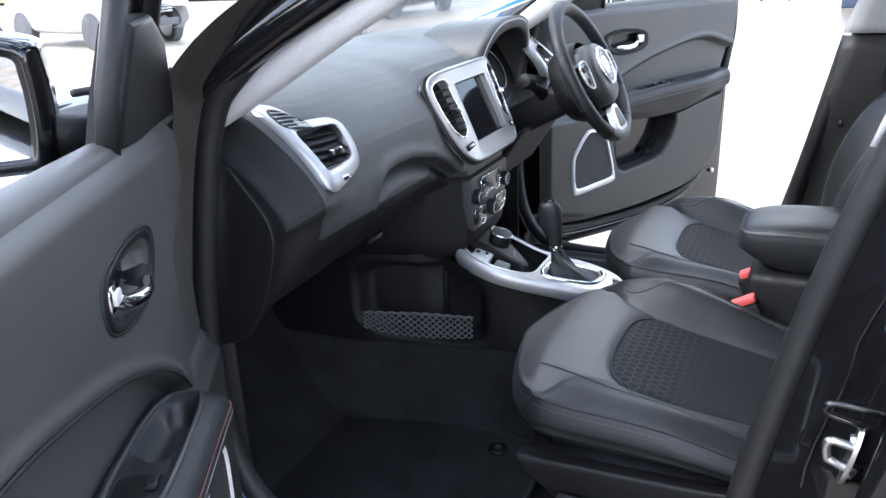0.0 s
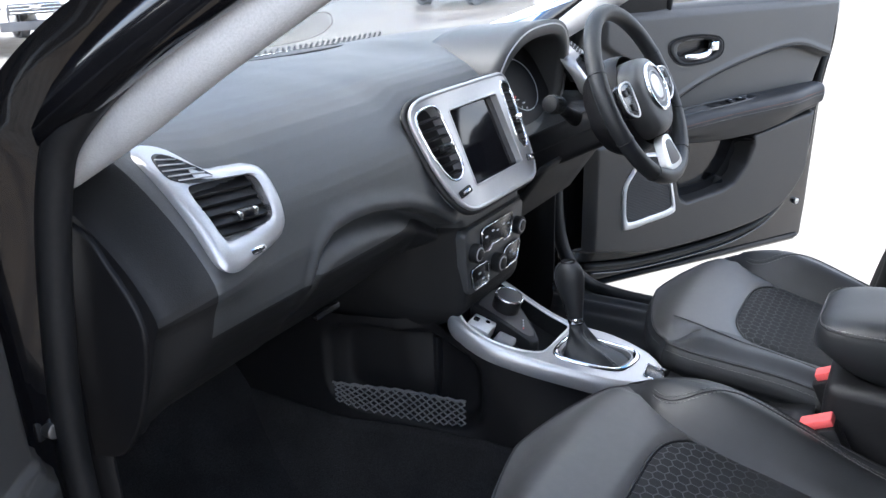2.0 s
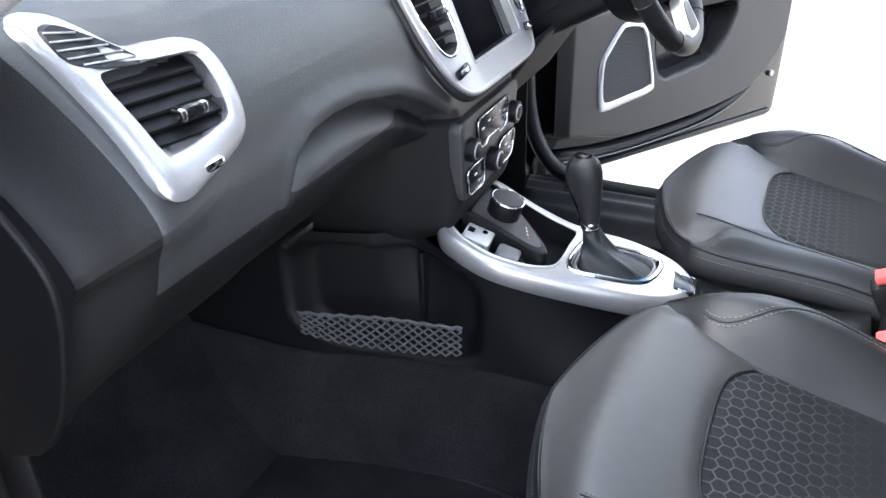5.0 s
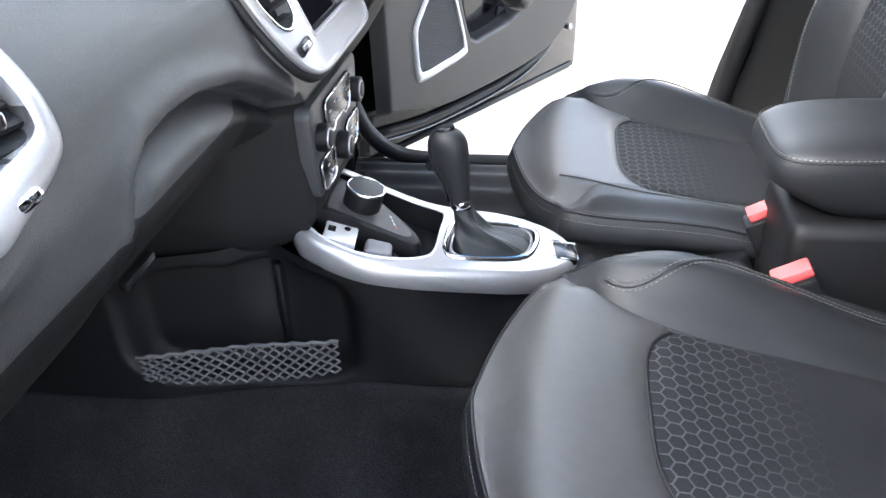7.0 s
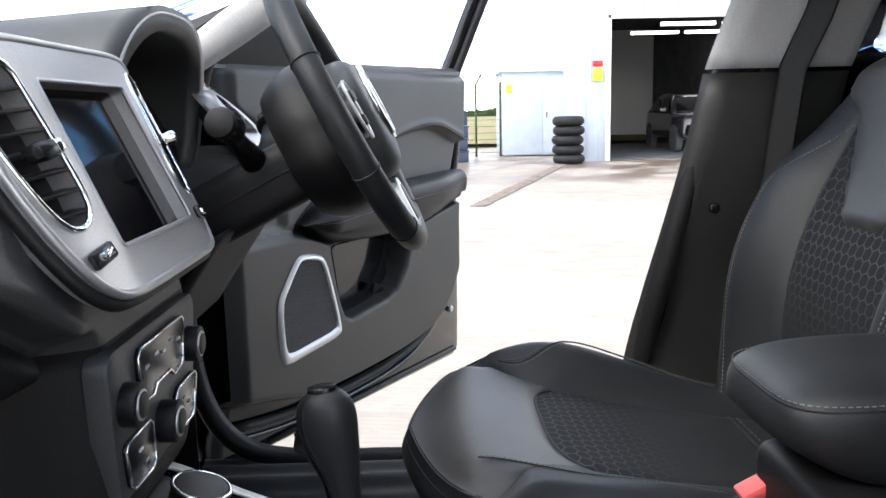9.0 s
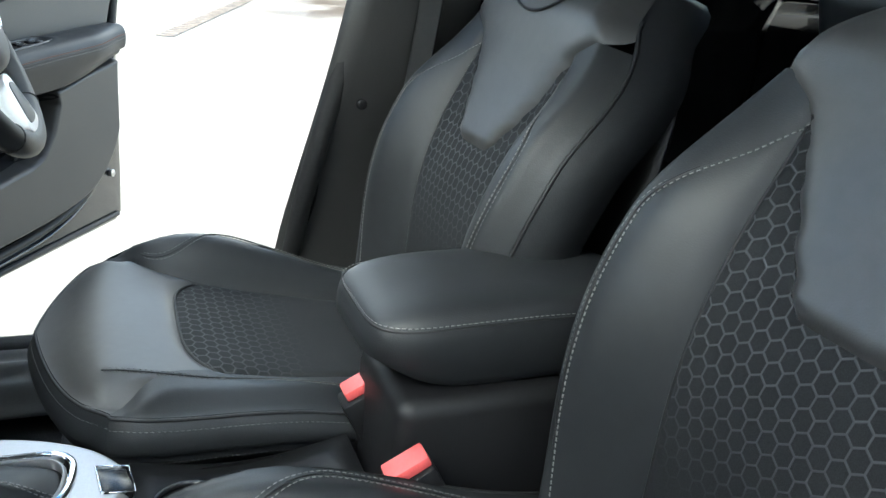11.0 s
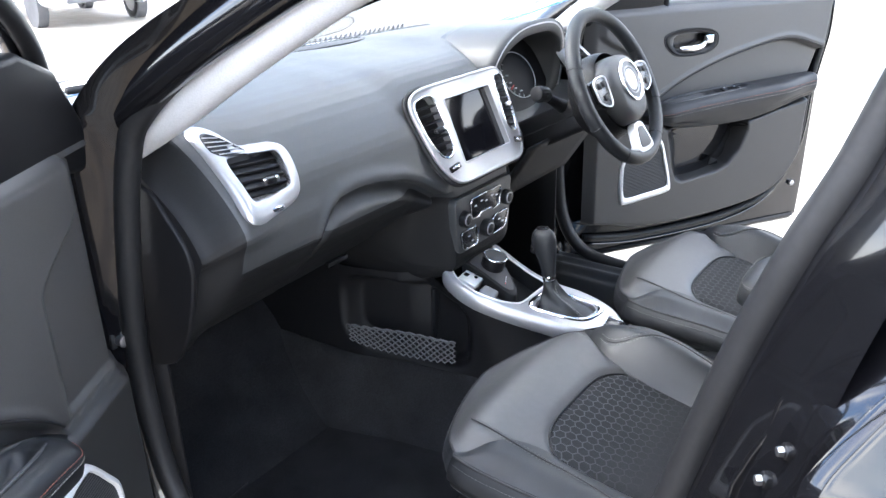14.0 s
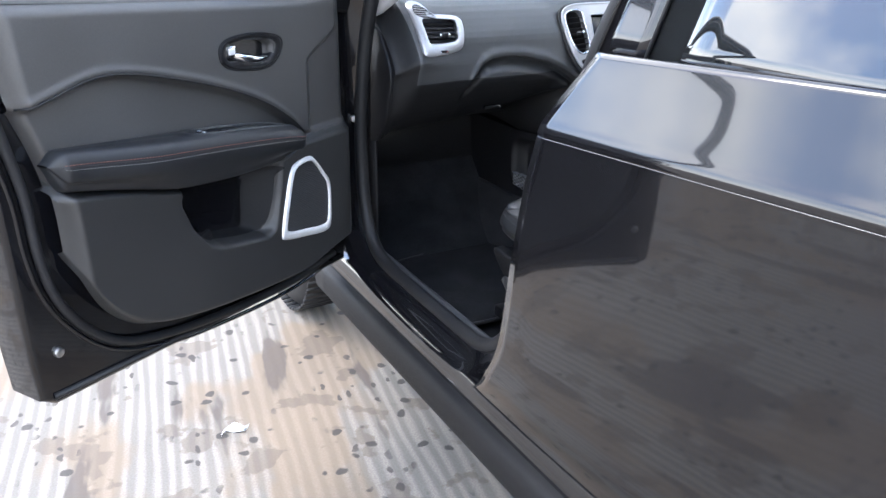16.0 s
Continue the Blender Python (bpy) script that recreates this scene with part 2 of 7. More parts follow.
def patch(name, f, nu, nv, mat, parent=None, label="", thick=0.0, closed_u=False, closed_v=False):
    """A surface from f(u, v), u and v from 0 to 1; thick > 0 gives it a back."""
    cu, cv = (nu if closed_u else nu + 1), (nv if closed_v else nv + 1)
    verts = [f(i / nu, j / nv) for j in range(cv) for i in range(cu)]
    faces = []
    for j in range(nv):
        for i in range(nu):
            a, b = i, (i + 1) % cu
            c, d = j, (j + 1) % cv
            faces.append((c * cu + a, c * cu + b, d * cu + b, d * cu + a))
    ob = raw(name, verts, faces, mat, parent, label)
    if thick:
        s = ob.modifiers.new("thickness", "SOLIDIFY")
        s.thickness = thick
        s.offset = -1 if thick > 0 else 1
    return ob


def spline(pts, n=8, closed=False):
    """Catmull-Rom through the points."""
    pts = [Vector(p) for p in pts]
    out, k = [], len(pts)
    for i in range(k if closed else k - 1):
        p1, p2 = pts[i], pts[(i + 1) % k]
        p0 = pts[(i - 1) % k] if closed or i else p1 * 2 - p2
        p3 = pts[(i + 2) % k] if closed or i + 2 < k else p2 * 2 - p1
        for j in range(n):
            t = j / n
            out.append(0.5 * (2 * p1 + (p2 - p0) * t + (2 * p0 - 5 * p1 + 4 * p2 - p3) * t * t + (3 * p1 - p0 - 3 * p2 + p3) * t ** 3))
    if not closed:
        out.append(pts[-1])
    return out


def lerp_table(xs, rows, x):
    """Rows of numbers at xs, smoothly between."""
    if x <= xs[0]:
        return np.array(rows[0], float)
    if x >= xs[-1]:
        return np.array(rows[-1], float)
    i = max(k for k in range(len(xs) - 1) if xs[k] <= x)
    t = (x - xs[i]) / (xs[i + 1] - xs[i])
    t = t * t * (3 - 2 * t)
    return np.array(rows[i], float) * (1 - t) + np.array(rows[i + 1], float) * t


def hermite(xs, zs, t):
    """A smooth curve through the values zs at xs."""
    if t <= xs[0] or t >= xs[-1]:
        return zs[0] if t <= xs[0] else zs[-1]
    i = max(k for k in range(len(xs) - 1) if xs[k] <= t)
    n = len(xs) - 1
    slope = lambda k: (zs[min(k + 1, n)] - zs[max(k - 1, 0)]) / (xs[min(k + 1, n)] - xs[max(k - 1, 0)])
    h = xs[i + 1] - xs[i]
    q = (t - xs[i]) / h
    return (2 * q ** 3 - 3 * q * q + 1) * zs[i] + (q ** 3 - 2 * q * q + q) * h * slope(i) + (3 * q * q - 2 * q ** 3) * zs[i + 1] + (q ** 3 - q * q) * h * slope(i + 1)


def tube_mesh(pts, r, n=8, closed=False, flat=1.0):
    pts = [Vector(p) for p in pts]
    k = len(pts)
    verts, faces = [], []
    up = None
    for i, p in enumerate(pts):
        a = pts[(i - 1) % k] if closed or i else p
        b = pts[(i + 1) % k] if closed or i < k - 1 else p
        d = (b - a).normalized()
        if up is None:
            up = d.orthogonal().normalized()
        up = (up - d * up.dot(d)).normalized()
        side = d.cross(up)
        rr = r[i] if isinstance(r, (list, tuple)) else r
        for j in range(n):
            w = 2 * math.pi * j / n
            verts.append(p + up * math.cos(w) * rr + side * math.sin(w) * rr * flat)
    for i in range(k if closed else k - 1):
        for j in range(n):
            a, b = i * n, ((i + 1) % k) * n
            faces.append((a + j, a + (j + 1) % n, b + (j + 1) % n, b + j))
    if not closed:
        faces.append(tuple(range(n))[::-1])
        faces.append(tuple(range((k - 1) * n, k * n)))
    return verts, faces


def tube(name, pts, r, mat, parent=None, label="", n=8, closed=False, flat=1.0):
    v, f = tube_mesh(pts, r, n, closed, flat)
    return raw(name, v, f, mat, parent, label)


def stitches(name, pts, mat, parent, length=0.0042, gap=0.0026, r=0.0005):
    """A row of separate thread stitches along a line, as one mesh."""
    pts = [Vector(p) for p in pts]
    verts, faces = [], []
    carry, seg = 0.0, []
    total = [0.0]
    for a, b in zip(pts, pts[1:]):
        total.append(total[-1] + (b - a).length)

    def at(s):
        for i in range(len(pts) - 1):
            if s <= total[i + 1]:
                return pts[i].lerp(pts[i + 1], (s - total[i]) / max(1e-9, total[i + 1] - total[i]))
        return pts[-1]

    s = 0.0
    while s + length < total[-1]:
        v, f = tube_mesh([at(s), at(s + length / 2), at(s + length)], r, 4)
        k = len(verts)
        verts += v
        faces += [tuple(i + k for i in q) for q in f]
        s += length + gap
    return raw(name, verts, faces, mat, parent)


def rbox(size, bevel, m=None, segments=2):
    bm = bmesh.new()
    bmesh.ops.create_cube(bm, size=1, matrix=Matrix.Diagonal((*size, 1)))
    if bevel:
        bmesh.ops.bevel(bm, geom=bm.edges[:], offset=bevel, segments=segments, affect="EDGES", profile=0.5, clamp_overlap=True)
    if m is not None:
        bmesh.ops.transform(bm, matrix=m, verts=bm.verts)
    return bm


def box(name, size, at, mat, parent=None, label="", bevel=0.004, rot=(0, 0, 0), segments=2):
    return sharp(part(name, rbox(size, bevel, pose(*at, *rot), segments), mat, parent, label))


def cyl(name, r, depth, m, mat, parent=None, label="", n=24, bevel=0.0, r2=None):
    bm = bmesh.new()
    bmesh.ops.create_cone(bm, cap_ends=True, segments=n, radius1=r, radius2=r if r2 is None else r2, depth=depth)
    if bevel:
        es = [e for e in bm.edges if abs(e.verts[0].co.z - e.verts[1].co.z) < 1e-6]
        bmesh.ops.bevel(bm, geom=es, offset=bevel, segments=2, affect="EDGES", profile=0.5)
    bmesh.ops.transform(bm, matrix=m, verts=bm.verts)
    return sharp(part(name, bm, mat, parent, label))


def plate(name, outline, depth, mat, parent=None, label="", bevel=0.0, segments=2):
    """A closed outline of 3D points, extruded by the vector depth, its front edges rounded."""
    bm = bmesh.new()
    front = [bm.verts.new(p) for p in outline]
    face = bm.faces.new(front)
    made = bmesh.ops.extrude_face_region(bm, geom=[face])
    moved = [g for g in made["geom"] if isinstance(g, bmesh.types.BMVert)]
    bmesh.ops.translate(bm, vec=Vector(depth), verts=moved)
    if bevel:
        fs = set(front)
        es = [e for e in bm.edges if e.verts[0] in fs and e.verts[1] in fs]
        bmesh.ops.bevel(bm, geom=es, offset=bevel, segments=segments, affect="EDGES", profile=0.5, clamp_overlap=True)
    return sharp(part(name, bm, mat, parent, label))


def frame_ring(name, outer, inner, depth, mat, parent=None, label="", crown=0.0, nrm=(0, -1, 0), rows=5):
    """A rounded frame between two closed outlines of the same count: crown lifts the middle of the band along nrm."""
    nrm, depth = Vector(nrm), Vector(depth)
    k = len(outer)
    rings = [[Vector(p) + depth for p in outer]]
    for j in range(rows + 1):
        t = j / rows
        lift = crown * (1 - (2 * t - 1) ** 4)
        rings.append([Vector(a).lerp(Vector(b), t) + nrm * lift for a, b in zip(outer, inner)])
    rings.append([Vector(p) + depth for p in inner])
    verts = [p for r in rings for p in r]
    faces = []
    for j in range(len(rings) - 1):
        for i in range(k):
            a, b = j * k, (j + 1) * k
            faces.append((a + i, a + (i + 1) % k, b + (i + 1) % k, b + i))
    a, b = (len(rings) - 1) * k, 0
    for i in range(k):
        faces.append((a + i, a + (i + 1) % k, b + (i + 1) % k, b + i))
    ob = raw(name, verts, faces, mat, parent, label)
    return sharp(ob, 50)


def face_with_holes(name, outer, holes, place, depth, mat, parent=None, label=""):
    """A flat shape with holes, given in 2D, laid onto place(x, z, d) and given depth all round."""
    bm = bmesh.new()
    loops = [outer] + holes
    rows = []
    for loop in loops:
        vs = [bm.verts.new((x, z, 0)) for x, z in loop]
        rows.append(vs)
        for a, b in zip(vs, vs[1:] + vs[:1]):
            bm.edges.new((a, b))
    bmesh.ops.triangle_fill(bm, use_beauty=True, use_dissolve=False, edges=bm.edges[:])
    for vs in rows:
        lip = [bm.verts.new((v.co.x, v.co.y, -0.003)) for v in vs]
        back = [bm.verts.new((v.co.x, v.co.y, -depth)) for v in vs]
        k = len(vs)
        for i in range(k):
            bm.faces.new((vs[i], vs[(i + 1) % k], lip[(i + 1) % k], lip[i]))
            bm.faces.new((lip[i], lip[(i + 1) % k], back[(i + 1) % k], back[i]))
    for v in bm.verts:
        v.co = place(v.co.x, v.co.y, v.co.z)
    return sharp(part(name, bm, mat, parent, label), 40)


def smooth01(t):
    t = min(1.0, max(0.0, t))
    return t * t * (3 - 2 * t)


# ---------- seats ----------
CUSHION_Y = [-0.66, -0.5, -0.36, -0.29, -0.21, -0.14, -0.09]
CUSHION_Z = [0.680, 0.702, 0.723, 0.740, 0.762, 0.775, 0.770]


def cushion_edge(y):
    t = min(1.0, max(0.0, (y + 0.192) / 0.135))
    return 0.25 * (1 - t ** 2.5) ** 0.4


def cushion_seam(y):
    return hermite([-0.68, -0.5, -0.40, -0.29, -0.216, -0.15, -0.09], [0.125, 0.134, 0.143, 0.149, 0.172, 0.237, 0.27], y)


CREST_Y = [-0.68, -0.54, -0.41, -0.34, -0.27, -0.20, -0.14, -0.09]
CREST_Z = [0.695, 0.722, 0.768, 0.792, 0.803, 0.796, 0.779, 0.770]


def cushion_front(xn):
    return -0.057 - 0.135 * (1 - (1 - (0.976 * abs(xn)) ** 2.5) ** 0.4)


def cushion_panel_front(xn):
    return -0.241 - 0.042 * abs(xn) ** 4


def cushion_z(x, y, edge=1.0):
    z = hermite(CUSHION_Y, CUSHION_Z, y)
    rise = smooth01((abs(x) - cushion_seam(y) + 0.015) / 0.085)
    drop = smooth01((abs(x) - cushion_edge(y) + 0.022) / 0.026)
    rise *= 0.40 * smooth01((-0.19 - y) / 0.22) if x < 0 else 1.0
    drop *= edge
    z += max(0.0, hermite(CREST_Y, CREST_Z, y) - z) * rise - 0.012 * drop - 0.014 * drop * smooth01((y + 0.30) / 0.15)
    seam = abs(x) - cushion_seam(y)
    return z - 0.007 * math.exp(-(seam / 0.006) ** 2) * (1 - smooth01((y + (0.19 if x > 0 else 0.30)) / 0.03))


def edge_drop(y):
    return 0.012 + 0.012 * smooth01((y + 0.30) / 0.15)


def front_round(xn, y, v):
    a = smooth01((v - 0.4) / 0.6) ** 2
    b = smooth01((abs(xn) - 0.72) / 0.28) ** 2 * smooth01((y + 0.185) / 0.035)
    return 0.024 * (1 - (1 - a) * (1 - b))


def back_point(x, h, d):
    """x across, h up along the lean, d forward of the back's plane."""
    return (x, -0.625 - 0.285 * h + 0.958 * d, 0.675 + 0.958 * h + 0.285 * d)


BACK_H = [0.0, 0.15, 0.30, 0.41, 0.50, 0.57, 0.62, 0.645]
BACK_W = [0.225, 0.25, 0.265, 0.262, 0.242, 0.205, 0.165, 0.135]


def back_edge(h):
    return hermite(BACK_H, BACK_W, h)


def back_seam(h):
    return 0.115 + 0.03 * smooth01(h / 0.5)


def back_depth(x, h):
    lumbar = 0.03 * math.sin(min(1, h / 0.5) * math.pi) ** 2
    w = back_edge(h)
    rise = smooth01((abs(x) - 0.11) / 0.10) * (1 - smooth01((h - 0.36) / 0.2))
    drop = smooth01((abs(x) - w + 0.035) / 0.036)
    top = smooth01((h - 0.56) / 0.085)
    return lumbar + 0.055 * rise - 0.035 * drop - 0.05 * top + 0.02 - 0.008 * math.exp(-((abs(x) - back_seam(h)) / 0.006) ** 2) * (h < 0.5)


YOKE_H = [0.335, 0.36, 0.40, 0.44, 0.47, 0.50]
YOKE_W = [[0.046], [0.066], [0.094], [0.118], [0.132], [0.148]]


def build_seat(side, dz, label):
    cx = 0.357 * side
    seat = thing("front_seat", label, "car seat", "front seats", at=(cx, 0, dz))
    outer = side

    cushion = patch("cushion_centre", lambda u, v: (lambda xn, y: (xn * cushion_seam(y), y, cushion_z(xn * cushion_seam(y), y)
                    - 0.006 * math.exp(-((1 - v) / 0.03) ** 2)))(2 * u - 1, -0.665 + v * (cushion_panel_front(2 * u - 1) + 0.665)),
                    36, 40, M_HEX_C, seat, "dark cloth with a pale honeycomb print")
    front = patch("cushion_front", lambda u, v: (lambda xn, y: (lambda x: (x, y, cushion_z(x, y, 0.0)
                  - 0.006 * math.exp(-(v / 0.04) ** 2) - front_round(xn, y, v)))(xn * min(cushion_seam(y), cushion_edge(y))))(2 * u - 1, cushion_panel_front(2 * u - 1) + v * (cushion_front(2 * u - 1) - cushion_panel_front(2 * u - 1))),
                  36, 20, M_LEATHERTOP, seat, "smooth grey-black leather front panel")
    for s in (-1, 1):
        bol = patch("cushion_bolster", lambda u, v, s=s: (lambda y: (lambda x: (s * x, y, cushion_z(s * x, y, 0.0) - max(edge_drop(y) * smooth01((u - 0.5) / 0.5), front_round(1.0, y, max(0.0, (y - cushion_panel_front(1)) / (cushion_front(1) - cushion_panel_front(1)))))))(min(cushion_seam(y), cushion_edge(y)) * (1 - u) + u * cushion_edge(y)))(-0.68 + v * (0.68 + cushion_front(1))),
                    16, 40, M_LEATHER, seat)
        if s > 0:
            tube("seam_piping", [(s * min(cushion_seam(y), cushion_edge(y)), y, cushion_z(s * cushion_seam(y), y, 0.0) - 0.003 - 0.012 * smooth01((y + 0.225) / 0.03)) for y in [-0.31 + 0.115 * k / 24 for k in range(25)]], 0.0035, M_LEATHER, bol, n=6)
        line = []
        for k in range(40):
            y = -0.64 + (0.44 if s > 0 else 0.50) * k / 39
            x = min(cushion_seam(y) + 0.012 + 0.062 * smooth01((-0.205 - y) / 0.14), cushion_edge(y) - 0.026)
            if s < 0:
                x = min(0.172 + 0.028 * smooth01((-0.30 - y) / 0.2), cushion_edge(y) - 0.026)
            line.append((s * x, y, cushion_z(s * x, y) + 0.0006))
        stitches("bolster_stitching", line, M_THREAD if s > 0 else M_DIMTHREAD, bol)
        stitches("bolster_stitching", [(x + s * 0.009, y, cushion_z(x + s * 0.009, y) + 0.0006) for x, y, z in line], M_THREAD if s > 0 else M_DIMTHREAD, bol)
        tube("bolster_seam", [(x + s * 0.0045, y, cushion_z(x + s * 0.0045, y) + 0.0002) for x, y, z in line], 0.0013, M_RUBBER, bol, n=5)
    across = [2 * k / 40 - 1 for k in range(41)]
    tube("panel_seam", [(xn * cushion_seam(cushion_panel_front(xn)) * 0.985, cushion_panel_front(xn), cushion_z(xn * cushion_seam(cushion_panel_front(xn)) * 0.985, cushion_panel_front(xn)) - 0.0048) for xn in across], 0.0024, M_RUBBER, cushion, n=6)
    strip = [(xn * cushion_seam(-0.556) * 0.97, -0.556, cushion_z(xn * cushion_seam(-0.556) * 0.97, -0.556)) for xn in across]
    tube("rear_seam", strip, 0.0022, M_RUBBER, cushion, n=6)
    stitches("rear_stitching", [(x, y - 0.012, z + 0.0003) for x, y, z in strip], M_DIMTHREAD, cushion, 0.008, 0.006, 0.0009)
    # wrapped side of the cushion
    rim = []
    for k in range(15):
        y = -0.68 + (0.68 + cushion_front(1)) * k / 14
        rim.append((-cushion_edge(y), y, cushion_z(-cushion_edge(y), y, 0.0) - edge_drop(y)))
    for k in range(33):
        xn = -1 + 2 * k / 32
        y = cushion_front(xn)
        x = xn * min(cushion_seam(y), cushion_edge(y))
        rim.append((x, y, cushion_z(x, y, 0.0) - front_round(xn, y, 1.0)))
    rim += [(cushion_edge(y), y, cushion_z(cushion_edge(y), y, 0.0) - edge_drop(y)) for x, y, z in rim[:15][::-1]]

    def skirt(u, v):
        k = u * (len(rim) - 1)
        i = min(int(k), len(rim) - 2)
        t = k - i
        x, y, z = (rim[i][j] * (1 - t) + rim[i + 1][j] * t for j in (0, 1, 2))
        a, b = rim[max(0, i - 1)], rim[min(len(rim) - 1, i + 2)]
        tx, ty = b[0] - a[0], b[1] - a[1]
        ln = math.hypot(tx, ty)
        nx, ny = -ty / ln, tx / ln
        z = z + 0.001
        out = 0.026 * math.sin(math.pi * min(1, v * 1.2)) - 0.02 * v - 0.035 * v * v
        seam = 0.006 * math.exp(-((v - 0.42) / 0.025) ** 2)
        return (x + nx * (out - seam), y + ny * (out - seam), z - v * (z - 0.625))

    side_wrap = patch("cushion_side", skirt, 84, 22, M_LEATHER, seat)
    tube("side_piping", [Vector(skirt(k / 160, 0.03)) + Vector((0, 0, 0.001)) for k in range(161)], 0.0022, M_RUBBER, side_wrap, n=6)
    for level in (0.12, 0.50):
        stitches("side_stitching", [Vector(skirt(k / 160, level)) for k in range(161)], M_DIMTHREAD, side_wrap, r=0.0005)
    patch("cushion_base", lambda u, v: (-0.23 + 0.46 * u, -0.67 + 0.54 * v, 0.628 + 0.01 * math.sin(math.pi * u)), 4, 4, M_PLASTIC, seat, thick=0.02)

    # plastic shield and lever on the outer side
    shield = spline([(-0.12, 0.625), (-0.2, 0.633), (-0.45, 0.64), (-0.70, 0.66), (-0.72, 0.56), (-0.60, 0.47), (-0.40, 0.485), (-0.22, 0.545)], 5, True)
    shield = [(outer * 0.262, p.x, p.y) for p in shield]
    sh = plate("side_shield", shield, (-outer * 0.03, 0, 0), M_PLASTIC, seat, "matt black plastic side shield", 0.008, 3)
    lever = [(outer * 0.275, -0.20, 0.575), (outer * 0.285, -0.30, 0.56), (outer * 0.285, -0.44, 0.545), (outer * 0.275, -0.52, 0.545)]
    tube("height_lever", spline(lever, 5), [0.008 + 0.016 * math.sin(math.pi * k / 15) for k in range(16)], M_DOORLOW, sh, n=8, flat=0.5)
    tube("recline_lever", spline([(outer * 0.275, -0.50, 0.60), (outer * 0.288, -0.57, 0.60), (outer * 0.275, -0.64, 0.585)], 5),
         [0.010 + 0.015 * math.sin(math.pi * k / 10) for k in range(11)], M_DOORLOW, sh, n=8, flat=0.5)
    # frame, rails
    for s in (-1, 1):
        box("seat_rail", (0.035, 0.56, 0.03), (s * 0.19, -0.38, 0.405 - dz), M_RUBBER, seat, bevel=0.004)
        box("rail_cover", (0.045, 0.06, 0.035), (s * 0.19, -0.09, 0.407 - dz), M_PLASTIC, seat, bevel=0.006)
        box("seat_leg", (0.02, 0.42, 0.21), (s * 0.19, -0.40, 0.52), M_RUBBER, seat, bevel=0.004)

    # backrest
    patch("back_centre", lambda u, v: (lambda h: (lambda x: back_point(x, h, back_depth(x, h)))((2 * u - 1) * back_seam(h)))(-0.03 + 0.56 * v),
          30, 46, M_HEX_B, seat, "dark cloth with a pale honeycomb print")
    for s in (-1, 1):
        bol = patch("back_bolster", lambda u, v, s=s: (lambda h: (lambda x: back_point(s * x, h, back_depth(x, h)))(back_seam(h) + u * (back_edge(h) - back_seam(h))))(-0.03 + 0.565 * v),
                    18, 46, M_LEATHER, seat)
        line = []
        for k in range(60):
            h = 0.0 + 0.495 * k / 59
            x = back_edge(h) - 0.045 - 0.055 * smooth01((h - 0.36) / 0.135)
            line.append(back_point(s * x, h, back_depth(x, h) + 0.0005))
        tube("bolster_seam", [Vector(p) + Vector((s * 0.004, -0.0005, 0)) for p in line], 0.0016, M_RUBBER, bol, n=5)
        stitches("bolster_stitching", line, M_THREAD, bol, r=0.0008)
        stitches("bolster_stitching", [Vector(p) + Vector((s * 0.009, -0.001, 0)) for p in line], M_THREAD, bol, r=0.0007)
        tube("centre_seam", [back_point(s * back_seam(h), h, back_depth(back_seam(h), h) + 0.0004) for h in [0.49 * k / 40 for k in range(41)]], 0.0020, M_RUBBER, bol, n=6)
        tube("edge_piping", [back_point(s * (back_edge(h) + 0.002), h, back_depth(back_edge(h), h) - 0.003) for h in [0.02 + 0.56 * k / 40 for k in range(41)]], 0.0028, M_RUBBER, bol, n=6)
    yoke = patch("back_yoke", lambda u, v: (lambda h: (lambda x: back_point(x, h, back_depth(x, h) + 0.014 * (1 - abs(2 * u - 1) ** 8) * smooth01(v / 0.04) - 0.003))
                 ((2 * u - 1) * (lerp_table(YOKE_H, YOKE_W, h)[0] if h < 0.50 else 0.148 + (back_edge(h) - 0.148) * smooth01((h - 0.50) / 0.06))))(0.335 + 0.31 * v),
                 36, 40, M_LEATHERTOP, seat, "smooth leather shoulder panel")
    pocket = [back_point(0.085 * math.cos(a), 0.605 + 0.05 * math.sin(a), back_depth(0.085 * math.cos(a), 0.605 + 0.05 * math.sin(a)) + 0.013) for a in [math.pi + math.pi * k / 20 for k in range(21)]]
    tube("yoke_seam", pocket, 0.0025, M_RUBBER, yoke, n=6)

    def wrap(u, v):
        if u < 0.42:
            h, s = -0.03 + 0.675 * u / 0.42, -1
        elif u > 0.58:
            h, s = -0.03 + 0.675 * (1 - u) / 0.42, 1
        else:
            h, s = 0.645, (u - 0.5) / 0.08
        x = back_edge(h) * s
        d = back_depth(abs(x), h)
        if 0.42 <= u <= 0.58:
            d = back_depth(abs(x), 0.645)
        bulge = 0.016 * math.sin(math.pi * v)
        bump_h = bulge * 1.5 * (1 - abs(s)) if 0.42 <= u <= 0.58 else 0
        return back_point(x + (bulge * (1 if s > 0 else -1) if abs(s) == 1 else 0), h + bump_h, d - v * 0.10)

    patch("back_side", wrap, 90, 12, M_LEATHER, seat)
    patch("back_shell", lambda u, v: (lambda h: back_point((2 * u - 1) * back_edge(h), h, -0.10 - 0.012 * math.sin(math.pi * u)))(-0.03 + 0.675 * v), 10, 20, M_PLASTIC, seat, thick=0.004)

